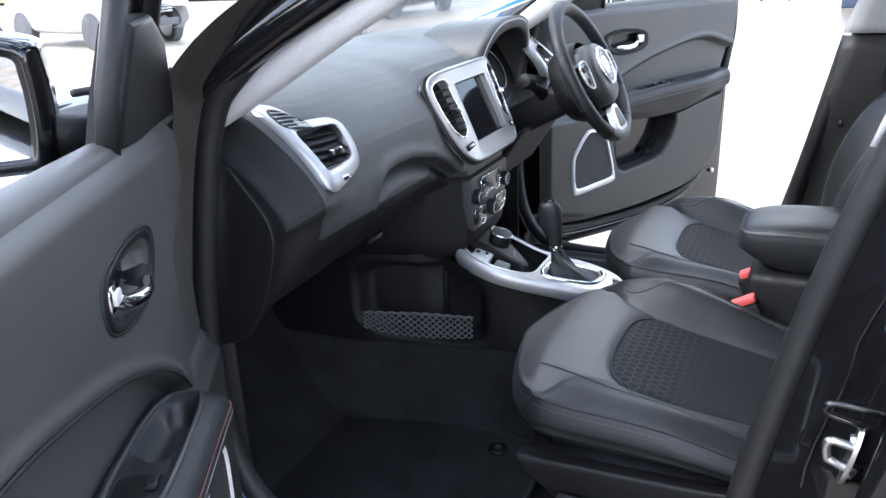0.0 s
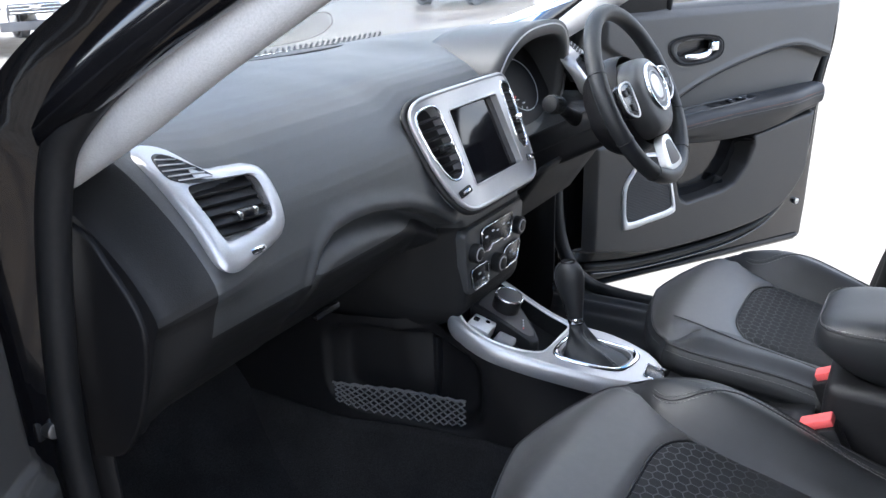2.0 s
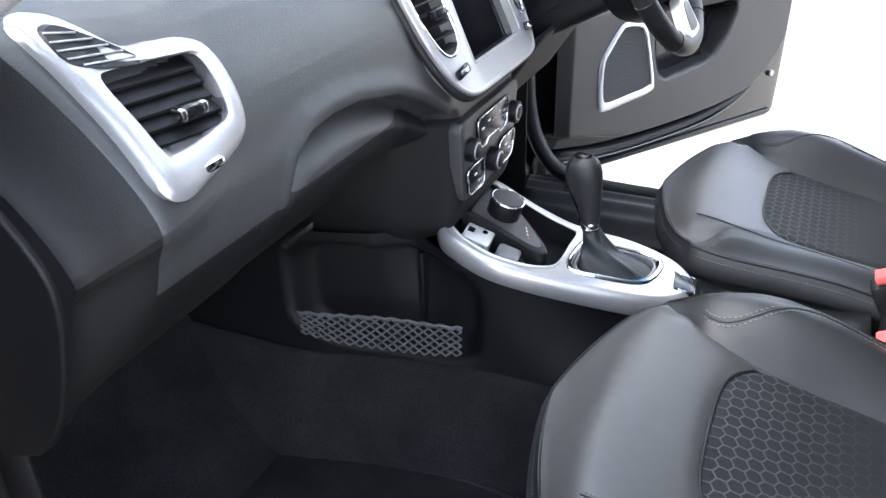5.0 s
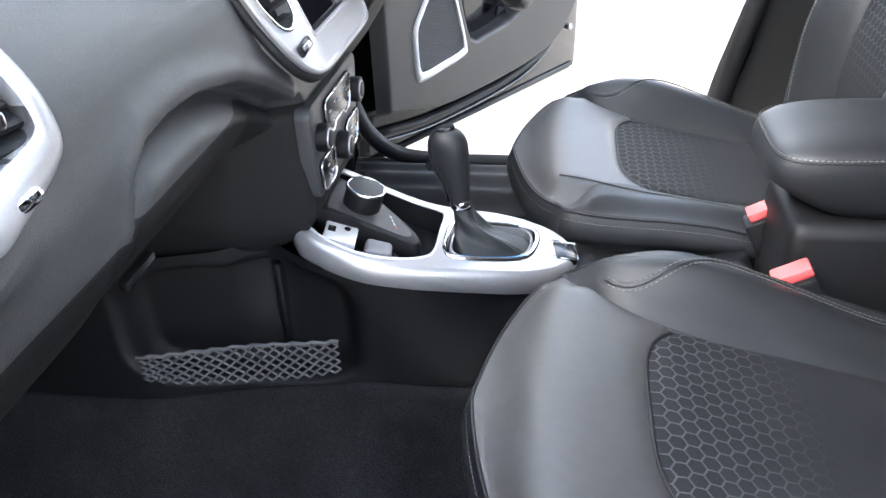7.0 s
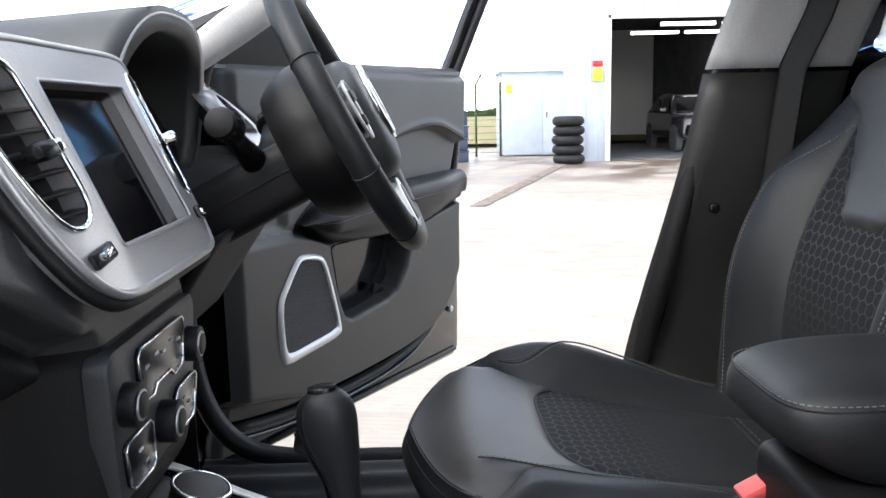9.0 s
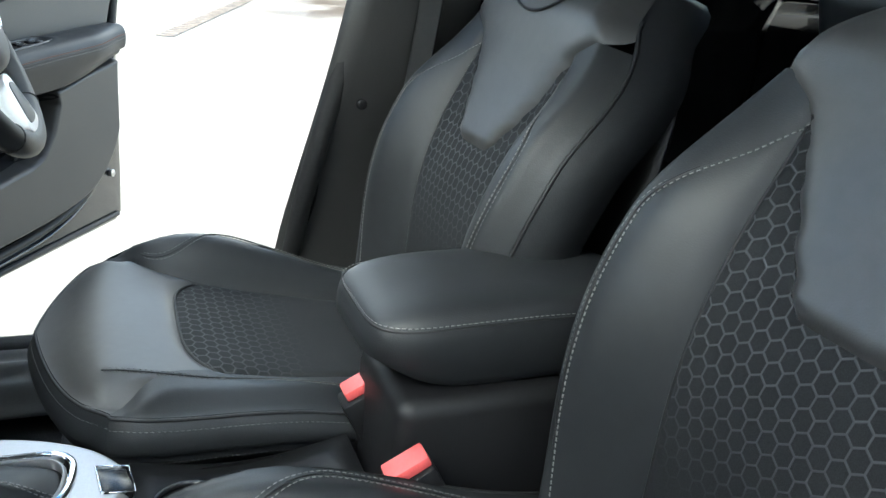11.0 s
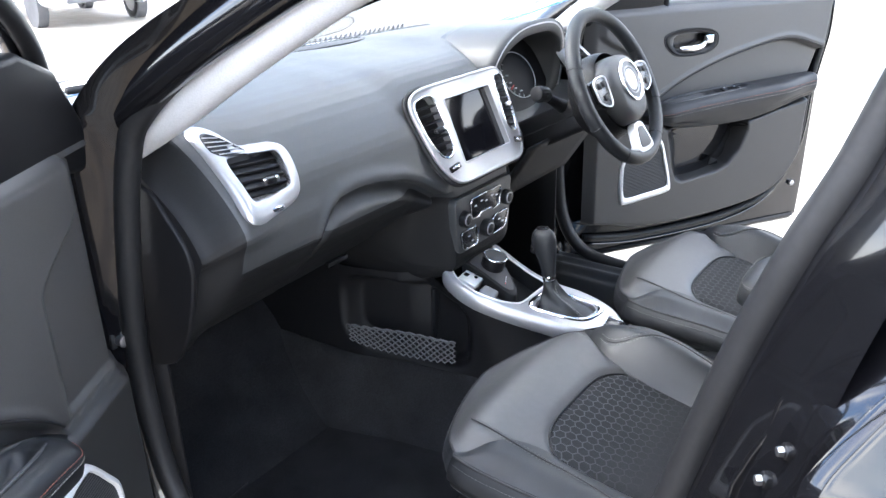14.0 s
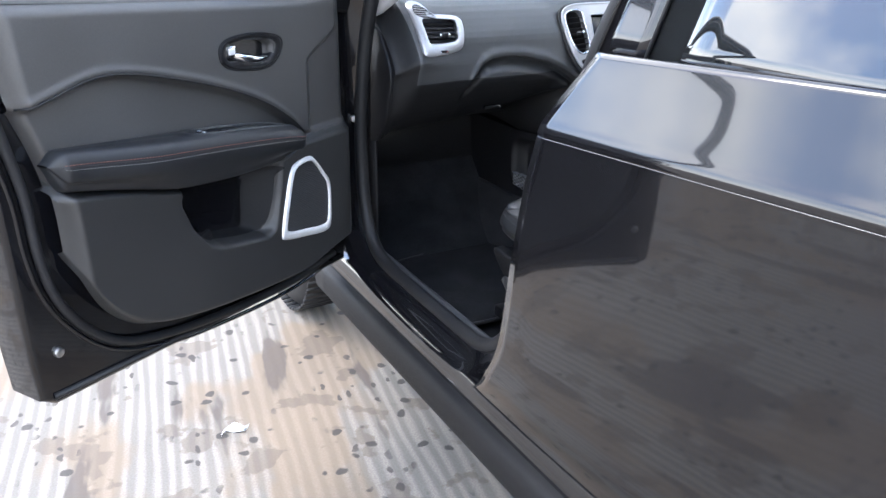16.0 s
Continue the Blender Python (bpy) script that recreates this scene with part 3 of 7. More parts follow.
    # head restraint
    def head(u, v):
        a, b = 2 * math.pi * u, -math.pi / 2 + math.pi * v
        ca, sa = math.cos(a), math.sin(a)
        cb, sb = math.cos(b), math.sin(b)
        pw = lambda c, e: math.copysign(abs(c) ** e, c)
        x = 0.135 * pw(ca, 0.35) * pw(cb, 0.35)
        d = 0.052 * pw(sa, 0.45) * pw(cb, 0.35) - 0.01 * sb
        h = 0.775 + 0.095 * pw(sb, 0.45)
        return back_point(x * (0.93 + 0.07 * sb), h, d)

    rest = patch("head_restraint", head, 40, 24, M_LEATHER, seat, closed_u=True)
    tube("head_seam", [back_point(0.122 * c, 0.705 + 0.012 * abs(c) ** 3, 0.052) for c in [-1 + k / 10 for k in range(21)]], 0.0018, M_RUBBER, rest, n=5)
    for s in (-1, 1):
        tube("head_post", [back_point(s * 0.07, 0.58, -0.03), back_point(s * 0.07, 0.72, -0.02)], 0.006, M_CHROME, seat, n=10)
        cyl("post_guide", 0.017, 0.02, Matrix.Translation(back_point(s * 0.07, 0.662, -0.03)), M_GLOSS, seat, bevel=0.004)
    # buckle on the inner side
    return seat


def build_buckle(side, dz):
    x = 0.087 * side
    b = thing("seat_belt_buckle", "black seat belt buckle with a red release button, beside the seat", "seat belt buckle", "seat belt buckles", at=(x, -0.45, 0.72 + dz))
    tilt = (-28, 0, 0)
    box("housing", (0.040, 0.062, 0.13), (0, -0.02, -0.035), M_PLASTIC, b, "", 0.006, tilt)
    m = pose(0, 0, 0, *tilt)
    box("release_button", (0.029, 0.050, 0.014), (0, 0.010, 0.031), M_RED, b, "red release button", 0.003, tilt)
    tube("stalk", [(0, -0.05, -0.09), (side * 0.012, -0.09, -0.17), (side * 0.02, -0.11, -0.24)], 0.012, M_RUBBER, b, n=8)
    return b


build_seat(-1, 0.0, "black leather passenger seat with a honeycomb cloth centre")
build_seat(1, -0.022, "black leather driver seat with a honeycomb cloth centre, behind the wheel")
build_buckle(-1, 0.0)
build_buckle(1, 0.0)


# ---------- dashboard ----------
DASH_X = [-0.745, -0.68, -0.55, -0.22, -0.13, 0.13, 0.22, 0.36, 0.55, 0.68, 0.745]
# y, z of eleven lines that run across the car, from the windscreen down to the bottom edge
S_END = [0.72, 1.205, 0.58, 1.225, 0.44, 1.215, 0.36, 1.185, 0.27, 1.12, 0.225, 1.06, 0.235, 1.03, 0.255, 0.97, 0.285, 0.91, 0.34, 0.85, 0.48, 0.81]
S_VENT = [0.80, 1.212, 0.60, 1.250, 0.44, 1.250, 0.335, 1.233, 0.240, 1.168, 0.178, 1.095, 0.186, 1.055, 0.208, 1.00, 0.272, 0.92, 0.36, 0.86, 0.48, 0.82]
S_PASS = [0.86, 1.215, 0.62, 1.258, 0.40, 1.252, 0.29, 1.222, 0.222, 1.155, 0.200, 1.100, 0.190, 1.060, 0.196, 1.006, 0.268, 0.925, 0.36, 0.865, 0.50, 0.82]
S_MID = [0.90, 1.215, 0.62, 1.26, 0.40, 1.255, 0.30, 1.235, 0.250, 1.18, 0.200, 1.08, 0.180, 1.02, 0.172, 0.96, 0.176, 0.86, 0.19, 0.80, 0.26, 0.76]
S_CLUS = [0.88, 1.215, 0.62, 1.262, 0.44, 1.262, 0.36, 1.235, 0.30, 1.17, 0.26, 1.08, 0.23, 1.02, 0.235, 0.96, 0.26, 0.89, 0.33, 0.84, 0.46, 0.80]
DASH_ROWS = [S_END, S_VENT, S_PASS, S_PASS, S_MID, S_MID, S_CLUS, S_CLUS, S_PASS, S_VENT, S_END]


def dash_curve(x):
    row = lerp_table(DASH_X, DASH_ROWS, x)
    return [(row[2 * k], row[2 * k + 1]) for k in range(11)]


dash = thing("dashboard", "black soft-touch dashboard with satin silver trim and a touch screen", "dashboard")

CREASE_X = [-0.53, -0.505, -0.48, -0.447, -0.40, -0.344, -0.26, -0.194, -0.14]
CREASE_Z = [0.99, 1.035, 1.066, 1.082, 1.086, 1.083, 1.064, 1.036, 1.000]
BOTTOM_X = [-0.745, -0.62, -0.42, -0.206, -0.15, -0.12]
BOTTOM_Z = [0.82, 0.845, 0.905, 0.967, 0.992, 1.00]


@functools.lru_cache(maxsize=None)
def dash_line(x):
    return spline([(0, y, z) for y, z in dash_curve(x)], 4)


def dash_fn(u, v):
    x = -0.745 + 1.49 * u
    pts = dash_line(x)
    k = v * (len(pts) - 1)
    i = min(int(k), len(pts) - 2)
    p = pts[i].lerp(pts[i + 1], k - i)
    y = p.y
    if v > 0.3:
        ax = -abs(x)
        # pad overhang above a rounded ledge, and the knee recess under it
        zc, zb = np.interp(ax, CREASE_X, CREASE_Z), np.interp(ax, BOTTOM_X, BOTTOM_Z)
        w = smooth01((ax + 0.54) / 0.03) * smooth01((-0.11 - ax) / 0.03)
        d = zc - p.z
        y += w * 0.034 * smooth01(d / 0.007) * (1 - 0.85 * smooth01((d - 0.007) / 0.040))
        y -= w * 0.006 * math.exp(-((d + 0.012) / 0.012) ** 2)
        y += (0.09 * smooth01((-0.10 - ax) / 0.05)) * smooth01((zb - p.z) / 0.035) * (x < 0)
    # hollow behind the instruments
    e = ((x - 0.375) / 0.195) ** 2 + ((p.z - 1.135) / (0.16 if p.z > 1.135 else 0.10)) ** 2
    y += max(0.0, 0.300 + 0.55 * (p.z - 1.12) + 0.02 - y) * smooth01((1.05 - e) / 0.12)
    return (x, y, p.z)


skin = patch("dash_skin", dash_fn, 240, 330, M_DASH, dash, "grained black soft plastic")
skin.data.materials.append(M_DASHSHADE)
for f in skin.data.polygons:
    # shade painted in: same skin, darker colour on the ends and lower rows
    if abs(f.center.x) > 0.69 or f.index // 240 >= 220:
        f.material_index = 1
cut = bmesh.new()
cut.from_mesh(skin.data)
gone = [f for f in cut.faces if all(0.548 < abs(v.co.x) < 0.652 and 1.112 < v.co.z - 0.09 * (0.6 - abs(v.co.x)) < 1.186 for v in f.verts)]
bmesh.ops.delete(cut, geom=gone, context="FACES")
cut.to_mesh(skin.data)
cut.free()
for s in (-1, 1):
    o = [(s * 0.745, p.y, p.z) for p in spline([(0, y, z) for y, z in dash_curve(-0.745)], 3)]
    o += [(s * 0.745, 0.6, 0.82), (s * 0.745, 0.72, 1.0)]
    end = plate("dash_end_cap", o, (-s * 0.02, 0, 0), M_PLASTIC, dash, "", 0.004)
    inset = [(s * 0.752, y, z) for y, z in [(0.345, 1.165), (0.29, 1.12), (0.245, 1.05), (0.262, 0.96), (0.30, 0.88), (0.36, 0.83), (0.50, 0.83), (0.50, 1.165)]]
    inset = [(s * 0.752, p.y, p.z) for p in spline([(0, b, c) for _, b, c in inset], 4, True)]
    plate("fuse_cover", inset, (-s * 0.01, 0, 0), M_PLASTIC, end, "", 0.004, 3)


def on_dash(x, z):
    """The y of the dashboard's rear-facing skin at x, z."""
    pts = spline([(0, y, zz) for y, zz in dash_curve(x)], 6)
    best = None
    for a, b in zip(pts[12:], pts[13:]):
        if (a.z - z) * (b.z - z) <= 0 and abs(a.z - b.z) > 1e-6:
            best = a.lerp(b, (z - a.z) / (b.z - a.z)).y
            break
    return best if best is not None else 0.25


# side air vents with silver surrounds
def side_vent(s):
    outer = [(-0.664, 1.226), (-0.630, 1.231), (-0.607, 1.203), (-0.575, 1.199), (-0.542, 1.195), (-0.528, 1.180), (-0.535, 1.14), (-0.546, 1.113), (-0.572, 1.102), (-0.62, 1.098), (-0.660, 1.097), (-0.677, 1.110), (-0.675, 1.15), (-0.671, 1.195)]
    inner = [(-0.646, 1.188), (-0.632, 1.189), (-0.606, 1.188), (-0.578, 1.186), (-0.558, 1.184), (-0.551, 1.174), (-0.557, 1.142), (-0.565, 1.131), (-0.59, 1.127), (-0.62, 1.126), (-0.645, 1.127), (-0.652, 1.134), (-0.652, 1.155), (-0.651, 1.178)]
    lift = lambda pts, d: [(-s * p.x, on_dash(-abs(p.x), p.z) - d, p.z + 0.6 * d) for p in spline([(x, 0, z) for x, z in pts], 5, True)]
    o, i = lift(outer, 0.006), lift(inner, 0.010)
    v = frame_ring("vent_surround", o, i, (0, 0.02, 0), M_SILVER, dash, "satin silver air vent surround", 0.006)
    back = [(x, y + 0.045, z) for x, y, z in i]
    plate("vent_box", back, (0, 0.005, 0), M_RUBBER, v)
    walls_v, walls_f = [], []
    k = len(i)
    walls_v = [tuple(p) for p in i] + back
    walls_f = [(a, (a + 1) % k, k + (a + 1) % k, k + a) for a in range(k)]
    raw("vent_throat", walls_v, walls_f, M_RUBBER, v)
    for j in range(5):
        z = 1.1345 + j * 0.0112
        x0, x1 = -0.650, -0.561 + 0.0018 * j
        pts = [(-s * x, on_dash(x, z) - 0.004 + 0.012, z + 0.006 * (x - x0) / (x1 - x0)) for x in (x0, (x0 + x1) / 2, x1)]
        sl = rbox((abs(x1 - x0), 0.026, 0.0048), 0.0018, Matrix.Translation(pts[1]) @ pose(0, 0, 0, 22, -s * 3 * -1, 0) @ pose(0, 0, 0, 0, 0, s * -20 * -0.6))
        sharp(part("vent_slat", sl, M_PLASTIC, v))
    kx, kz = -0.597, 1.153
    box("vent_knob", (0.022, 0.018, 0.014), (-s * kx, on_dash(kx, kz) - 0.012, kz), M_GLOSS, v, "", 0.005, (0, 0, -s * -8))
    for d in (-0.013, 0.013):
        box("knob_chrome", (0.007, 0.016, 0.012), (-s * (kx + d), on_dash(kx + d, kz) - 0.012, kz), M_CHROME, v, "chrome knob cap", 0.003, (0, 0, -s * -8))
    box("thumb_wheel", (0.028, 0.012, 0.010), (-s * -0.612, on_dash(-0.612, 1.112) - 0.012, 1.112), M_CHROME, v, "", 0.004)
    # small side-window outlet
    tri = spline([(-0.661, 0, 1.210), (-0.655, 0, 1.224), (-0.645, 0, 1.2285), (-0.634, 0, 1.226), (-0.612, 0, 1.206), (-0.606, 0, 1.197), (-0.613, 0, 1.1935), (-0.640, 0, 1.197), (-0.656, 0, 1.202)], 3, True)
    tri = [(p.x, p.z - 0.004) for p in tri]
    flush = lambda x, z, d: (-s * x, on_dash(-abs(x), z) - 0.0135 - d, z + 0.0048)
    outlet = plate("demist_outlet", [flush(x, z, 0.0005) for x, z in tri], (0, 0.010, 0), M_RUBBER, v, "small striped window outlet")
    for j in range(5):
        z = 1.1965 + j * 0.0058
        xs = [x0 + (x1 - x0) * (z - z0) / (z1 - z0) for (x0, z0), (x1, z1) in zip(tri, tri[1:] + tri[:1]) if (z0 - z) * (z1 - z) < 0]
        if len(xs) > 1:
            tube("outlet_bar", [flush(min(xs) + (max(xs) - min(xs)) * t, z - 0.004 * (t - 0.5), 0.0010) for t in (0.02, 0.5, 0.98)], 0.0011, M_SILVER, outlet, n=5)


side_vent(1)
side_vent(-1)

# centre bezel with the screen
BT = math.atan2(0.076, 0.172)
CB = Matrix.Translation((0.0, 0.197, 1.126)) @ Matrix.Rotation(-BT, 4, "X")  # local x right, z up the panel, -y to the cabin


def cb(x, d, z):
    return tuple(CB @ Vector((x, -d, z)))


def rounded(hw_top, hw_bot, hh, r=0.02, n=6, bow=0.0):
    cs = [(hw_top, hh), (-hw_top, hh), (-hw_bot, -hh), (hw_bot, -hh)]
    out = []
    for k, (x, z) in enumerate(cs):
        sx, sz = (1 if x > 0 else -1), (1 if z > 0 else -1)
        a0 = [0, 90, 180, 270][k]
        for j in range(n + 1):
            a = radians(a0 + 90 * j / n)
            out.append((x - sx * r + r * math.cos(a), z - sz * r + r * math.sin(a)))
    return out


def bez(x, z, d=0.0):
    return cb(x, 0.014 - 2.0 * max(0.0, abs(x) - 0.09) ** 2 + d, z)


half = [(0.0, 0.099), (0.10, 0.099), (0.152, 0.097), (0.176, 0.086), (0.184, 0.062), (0.181, 0.02), (0.172, -0.035), (0.158, -0.078), (0.142, -0.103), (0.118, -0.115), (0.06, -0.117)]
bez_o = [(p.x, p.y) for p in spline([(x, z, 0) for x, z in half] + [(0, -0.117, 0)] + [(-x, z, 0) for x, z in half[:0:-1]], 5, True)]
scr_h = rounded(0.090, 0.094, 0.071, 0.006)
scr_h = [(x, z - 0.007) for x, z in scr_h]
vent_h = {}
for s in (-1, 1):
    vo = [(0.122, 0.076), (0.158, 0.079), (0.174, 0.066), (0.173, 0.03), (0.165, -0.015), (0.152, -0.046), (0.135, -0.054), (0.118, -0.046), (0.110, -0.025), (0.114, 0.03)]
    vent_h[s] = [(s * p.x, p.y) for p in spline([(a, b, 0) for a, b in vo], 4, True)]
bezel = face_with_holes("screen_bezel", bez_o, [scr_h, vent_h[-1], vent_h[1]], bez, 0.022, M_SILVER, dash, "satin silver centre bezel")
tube("bezel_edge", [bez(x * 0.985, z * 0.985, -0.002) for x, z in bez_o], 0.004, M_SILVER, bezel, n=8, closed=True)
tube("bezel_shadow_gap", [bez(x * 1.012, z * 1.014, -0.010) for x, z in bez_o], 0.006, M_RUBBER, bezel, n=6, closed=True)
tube("screen_edge", [bez(x, z, -0.0005) for x, z in scr_h], 0.0022, M_SILVER, bezel, n=6, closed=True)
plate("touch_screen", [bez(x * 0.998, z, -0.014) for x, z in scr_h], tuple((CB.to_3x3() @ Vector((0, 0.006, 0)))), M_SCREEN, bezel, "black glass touch screen, switched off")
for s in (-1, 1):
    vo = vent_h[s]
    ring = tube("centre_vent", [bez(x, z, 0.0) for x, z in vo], 0.0026, M_CHROME, bezel, "bright edged centre air vent", n=8, closed=True)
    plate("vent_box", [bez(x, z, -0.020) for x, z in vo], tuple((CB.to_3x3() @ Vector((0, 0.004, 0)))), M_RUBBER, ring)
    for j in range(7):
        z = -0.040 + j * 0.0165
        xs = []
        for (x0, z0), (x1, z1) in zip(vo, vo[1:] + vo[:1]):
            if (z0 - z) * (z1 - z) < 0:
                xs.append(x0 + (x1 - x0) * (z - z0) / (z1 - z0))
        if len(xs) > 1:
            w, xm = max(xs) - min(xs), (max(xs) + min(xs)) / 2
            at = bez(xm, z, -0.008)
            sharp(part("vent_slat", rbox((w * 0.97, 0.014, 0.0032), 0.0012, Matrix.Translation(at) @ CB.to_3x3().to_4x4() @ pose(0, 0, 0, 20, 0, s * 13)), M_PLASTIC, ring))
    kp = Matrix.Translation(bez(s * 0.142, 0.006, 0.006)) @ CB.to_3x3().to_4x4() @ pose(0, 0, 0, 0, 0, s * 13)
    sharp(part("vent_knob", rbox((0.024, 0.018, 0.013), 0.004, kp), M_GLOSS, ring))
    sharp(part("knob_chrome", rbox((0.008, 0.019, 0.0115), 0.003, kp @ Matrix.Translation((-s * 0.010, -0.001, 0))), M_CHROME, ring))
    tw = Matrix.Translation(bez(s * 0.132, -0.078, 0.002)) @ CB.to_3x3().to_4x4() @ pose(0, 0, 0, 0, s * 8, s * 8)
    sharp(part("wheel_recess", rbox((0.034, 0.006, 0.014), 0.003, tw), M_GLOSS, bezel))
    sharp(part("thumb_wheel", rbox((0.022, 0.012, 0.007), 0.003, tw), M_CHROME, bezel))

# climate controls
CP = Matrix.Translation((0.0, 0.172, 0.912)) @ Matrix.Rotation(radians(2), 4, "X")
climate = plate("climate_panel", [tuple(CP @ Vector((x, -0.006, z))) for x, z in rounded(0.120, 0.106, 0.067, 0.018)], (0, 0.02, 0), M_DASH, dash, "dark climate control panel", 0.004)


def outlined(name, pts):
    o = [tuple(CP @ Vector((p.x, -0.010, p.y))) for p in pts]
    plate(name, o, (0, 0.004, 0), M_GLOSS, climate, "", 0.001)
    tube("chrome_edge", o, 0.0014, M_CHROME, climate, n=6, closed=True)


for s in (-1, 1):
    for (x, z, r) in ((s * 0.089, 0.017, 0.0185),):
        cyl("temperature_knob", r, 0.018, CP @ Matrix.Translation((x, -0.011, z)) @ pose(0, 0, 0, 90), M_PLASTIC, climate, "ribbed black knob", bevel=0.002)
        cyl("knob_ring", r * 0.72, 0.004, CP @ Matrix.Translation((x, -0.0195, z)) @ pose(0, 0, 0, 90), M_SILVER, climate, bevel=0.001)
        cyl("knob_face", r * 0.60, 0.004, CP @ Matrix.Translation((x, -0.0205, z)) @ pose(0, 0, 0, 90), M_PLASTIC, climate, bevel=0.001)
    outlined("climate_buttons", [Vector(p) for p in [(s * 0.034, -0.020), (s * 0.044, -0.014), (s * 0.096, -0.014), (s * 0.101, -0.020), (s * 0.093, -0.052), (s * 0.086, -0.058), (s * 0.038, -0.060), (s * 0.032, -0.054)]])
outlined("climate_display", [Vector(p) for p in [(-0.058, 0.055), (0.058, 0.055), (0.064, 0.049), (0.060, 0.012), (0.054, 0.007), (0.030, 0.004), (0.020, 0.012), (-0.020, 0.012), (-0.030, 0.004), (-0.054, 0.007), (-0.060, 0.012), (-0.064, 0.049)]])
cyl("fan_knob", 0.020, 0.020, CP @ Matrix.Translation((0, -0.013, -0.032)) @ pose(0, 0, 0, 90), M_PLASTIC, climate, "ribbed black knob", bevel=0.002)
cyl("knob_ring", 0.0145, 0.004, CP @ Matrix.Translation((0, -0.0225, -0.032)) @ pose(0, 0, 0, 90), M_SILVER, climate, bevel=0.001)
cyl("knob_face", 0.012, 0.004, CP @ Matrix.Translation((0, -0.0235, -0.032)) @ pose(0, 0, 0, 90), M_PLASTIC, climate, bevel=0.001)
for x, z in ((-0.045, 0.035), (-0.02, 0.04), (0.0, 0.035), (0.025, 0.04), (0.045, 0.035), (-0.07, -0.03), (-0.055, -0.045), (0.06, -0.03), (0.075, -0.04)):
    sharp(part("button_mark", rbox((0.008, 0.001, 0.0025), 0, CP @ Matrix.Translation((x, -0.0108, z))), M_GREYPRINT, climate))

# glove box catch
box("glove_box_catch", (0.06, 0.012, 0.012), (-0.40, 0.262, 0.922), M_GLOSS, dash, "", 0.004)

# instrument binnacle
def hood(u, v):
    a = math.pi * (-0.12 + 1.24 * u)
    x = 0.372 - 0.200 * math.copysign(abs(math.cos(a)) ** 0.72, math.cos(a))
    z = 1.135 + 0.164 * (math.sin(a) ** 0.80 if math.sin(a) > 0 else math.sin(a))
    y = 0.235 + v * 0.20 + 0.03 * (1 - math.sin(a))
    k = 1 - 0.10 * v
    return (0.375 + (x - 0.375) * (1 + 0.05 * v), y, 1.135 + (z - 1.135) * k)


binn = patch("binnacle_hood", hood, 40, 10, M_DASH, dash, "black padded instrument hood", thick=0.03)
patch("binnacle_edge", lambda u, v: (lambda p: (0.375 + (p[0] - 0.375) * (0.955 - 0.03 * v), p[1] - 0.002 + 0.012 * v, 1.135 + (p[2] - 1.135) * (0.955 - 0.03 * v)))(hood(u, 0)), 40, 2, M_SILVER, binn, "thin silver edge", thick=0.003)
def cl(x, z, d=0.0):
    return (0.375 + x, 0.300 + 0.55 * (z - 1.12) - d, z)


plate("cluster_face", [cl(0.180 * math.cos(a), 1.145 + 0.125 * math.sin(a) * (1 if math.sin(a) > 0 else 0.62)) for a in [2 * math.pi * k / 40 for k in range(40)]], (0, 0.01, 0), M_TRIMDARK, binn, "black instrument face")
for dx, rx in ((0.035, 0.078),):
    tube("gauge_ring", [cl(dx + rx * math.cos(a), 1.150 + 0.056 * math.sin(a), 0.003) for a in [2 * math.pi * k / 48 for k in range(48)]], 0.0011, M_GREYPRINT, binn, "thin bright gauge ring", n=6, closed=True)
    for k in range(8):
        a = radians(258 - 17 * k)
        tube("gauge_tick", [cl(dx + rx * r * math.cos(a), 1.150 + 0.056 * r * math.sin(a), 0.003) for r in (0.86, 0.95)], 0.0009, M_GREYPRINT, binn, n=4)
    for k in range(4):
        a = radians(250 - 26 * k)
        tube("gauge_numeral", [cl(dx + 0.70 * rx * math.cos(a) + q, 1.150 + 0.040 * math.sin(a), 0.003) for q in (-0.005, 0.005)], 0.0020, M_GREYPRINT, binn, n=4)
    tube("gauge_needle", [cl(dx + rx * r * math.cos(radians(212)), 1.150 + 0.056 * r * math.sin(radians(212)), 0.004) for r in (0.66, 0.92)], [0.0018, 0.0010], M_RED, binn, n=5)

# top pad: speaker grille and demister slot
oval = [(0.055 + 0.135 * math.cos(a), 0.672 + 0.074 * math.sin(a)) for a in [2 * math.pi * k / 48 for k in range(48)]]
grille = plate("centre_speaker_grille", [(x, y, 1.2625 - 0.11 * max(0.0, y - 0.60)) for x, y in oval], (0, 0, -0.010), M_DASHPERF, dash, "oval perforated speaker cover", 0.002)
tube("grille_edge", [(x, y, 1.2622 - 0.11 * max(0.0, y - 0.60)) for x, y in oval], 0.0016, M_RUBBER, grille, n=5, closed=True)
patch("demister_slot", lambda u, v: (-0.55 + 1.1 * u, 0.775 + 0.03 * v + 0.03 * (1 - (2 * u - 1) ** 2), 1.2395 - 0.05 * v), 30, 2, M_RUBBER, dash, thick=0.004)
for k in range(54):
    x = -0.53 + 1.06 * k / 53
    box("demister_fin", (0.004, 0.028, 0.006), (x, 0.79 + 0.03 * (1 - (x / 0.55) ** 2), 1.238), M_PLASTIC, dash, "", 0.001, (-58, 0, 0))

# ---------- steering wheel and column ----------
WC = Matrix.Translation((0.360, 0.012, 1.156)) @ Matrix.Rotation(radians(-27), 4, "X")  # local -y to the driver
wheel = thing("steering_wheel", "black leather steering wheel with bright spoke inserts", "steering wheel", at=(0, 0, 0))


def wp(x, d, z):
    return tuple(WC @ Vector((x, -d, z)))


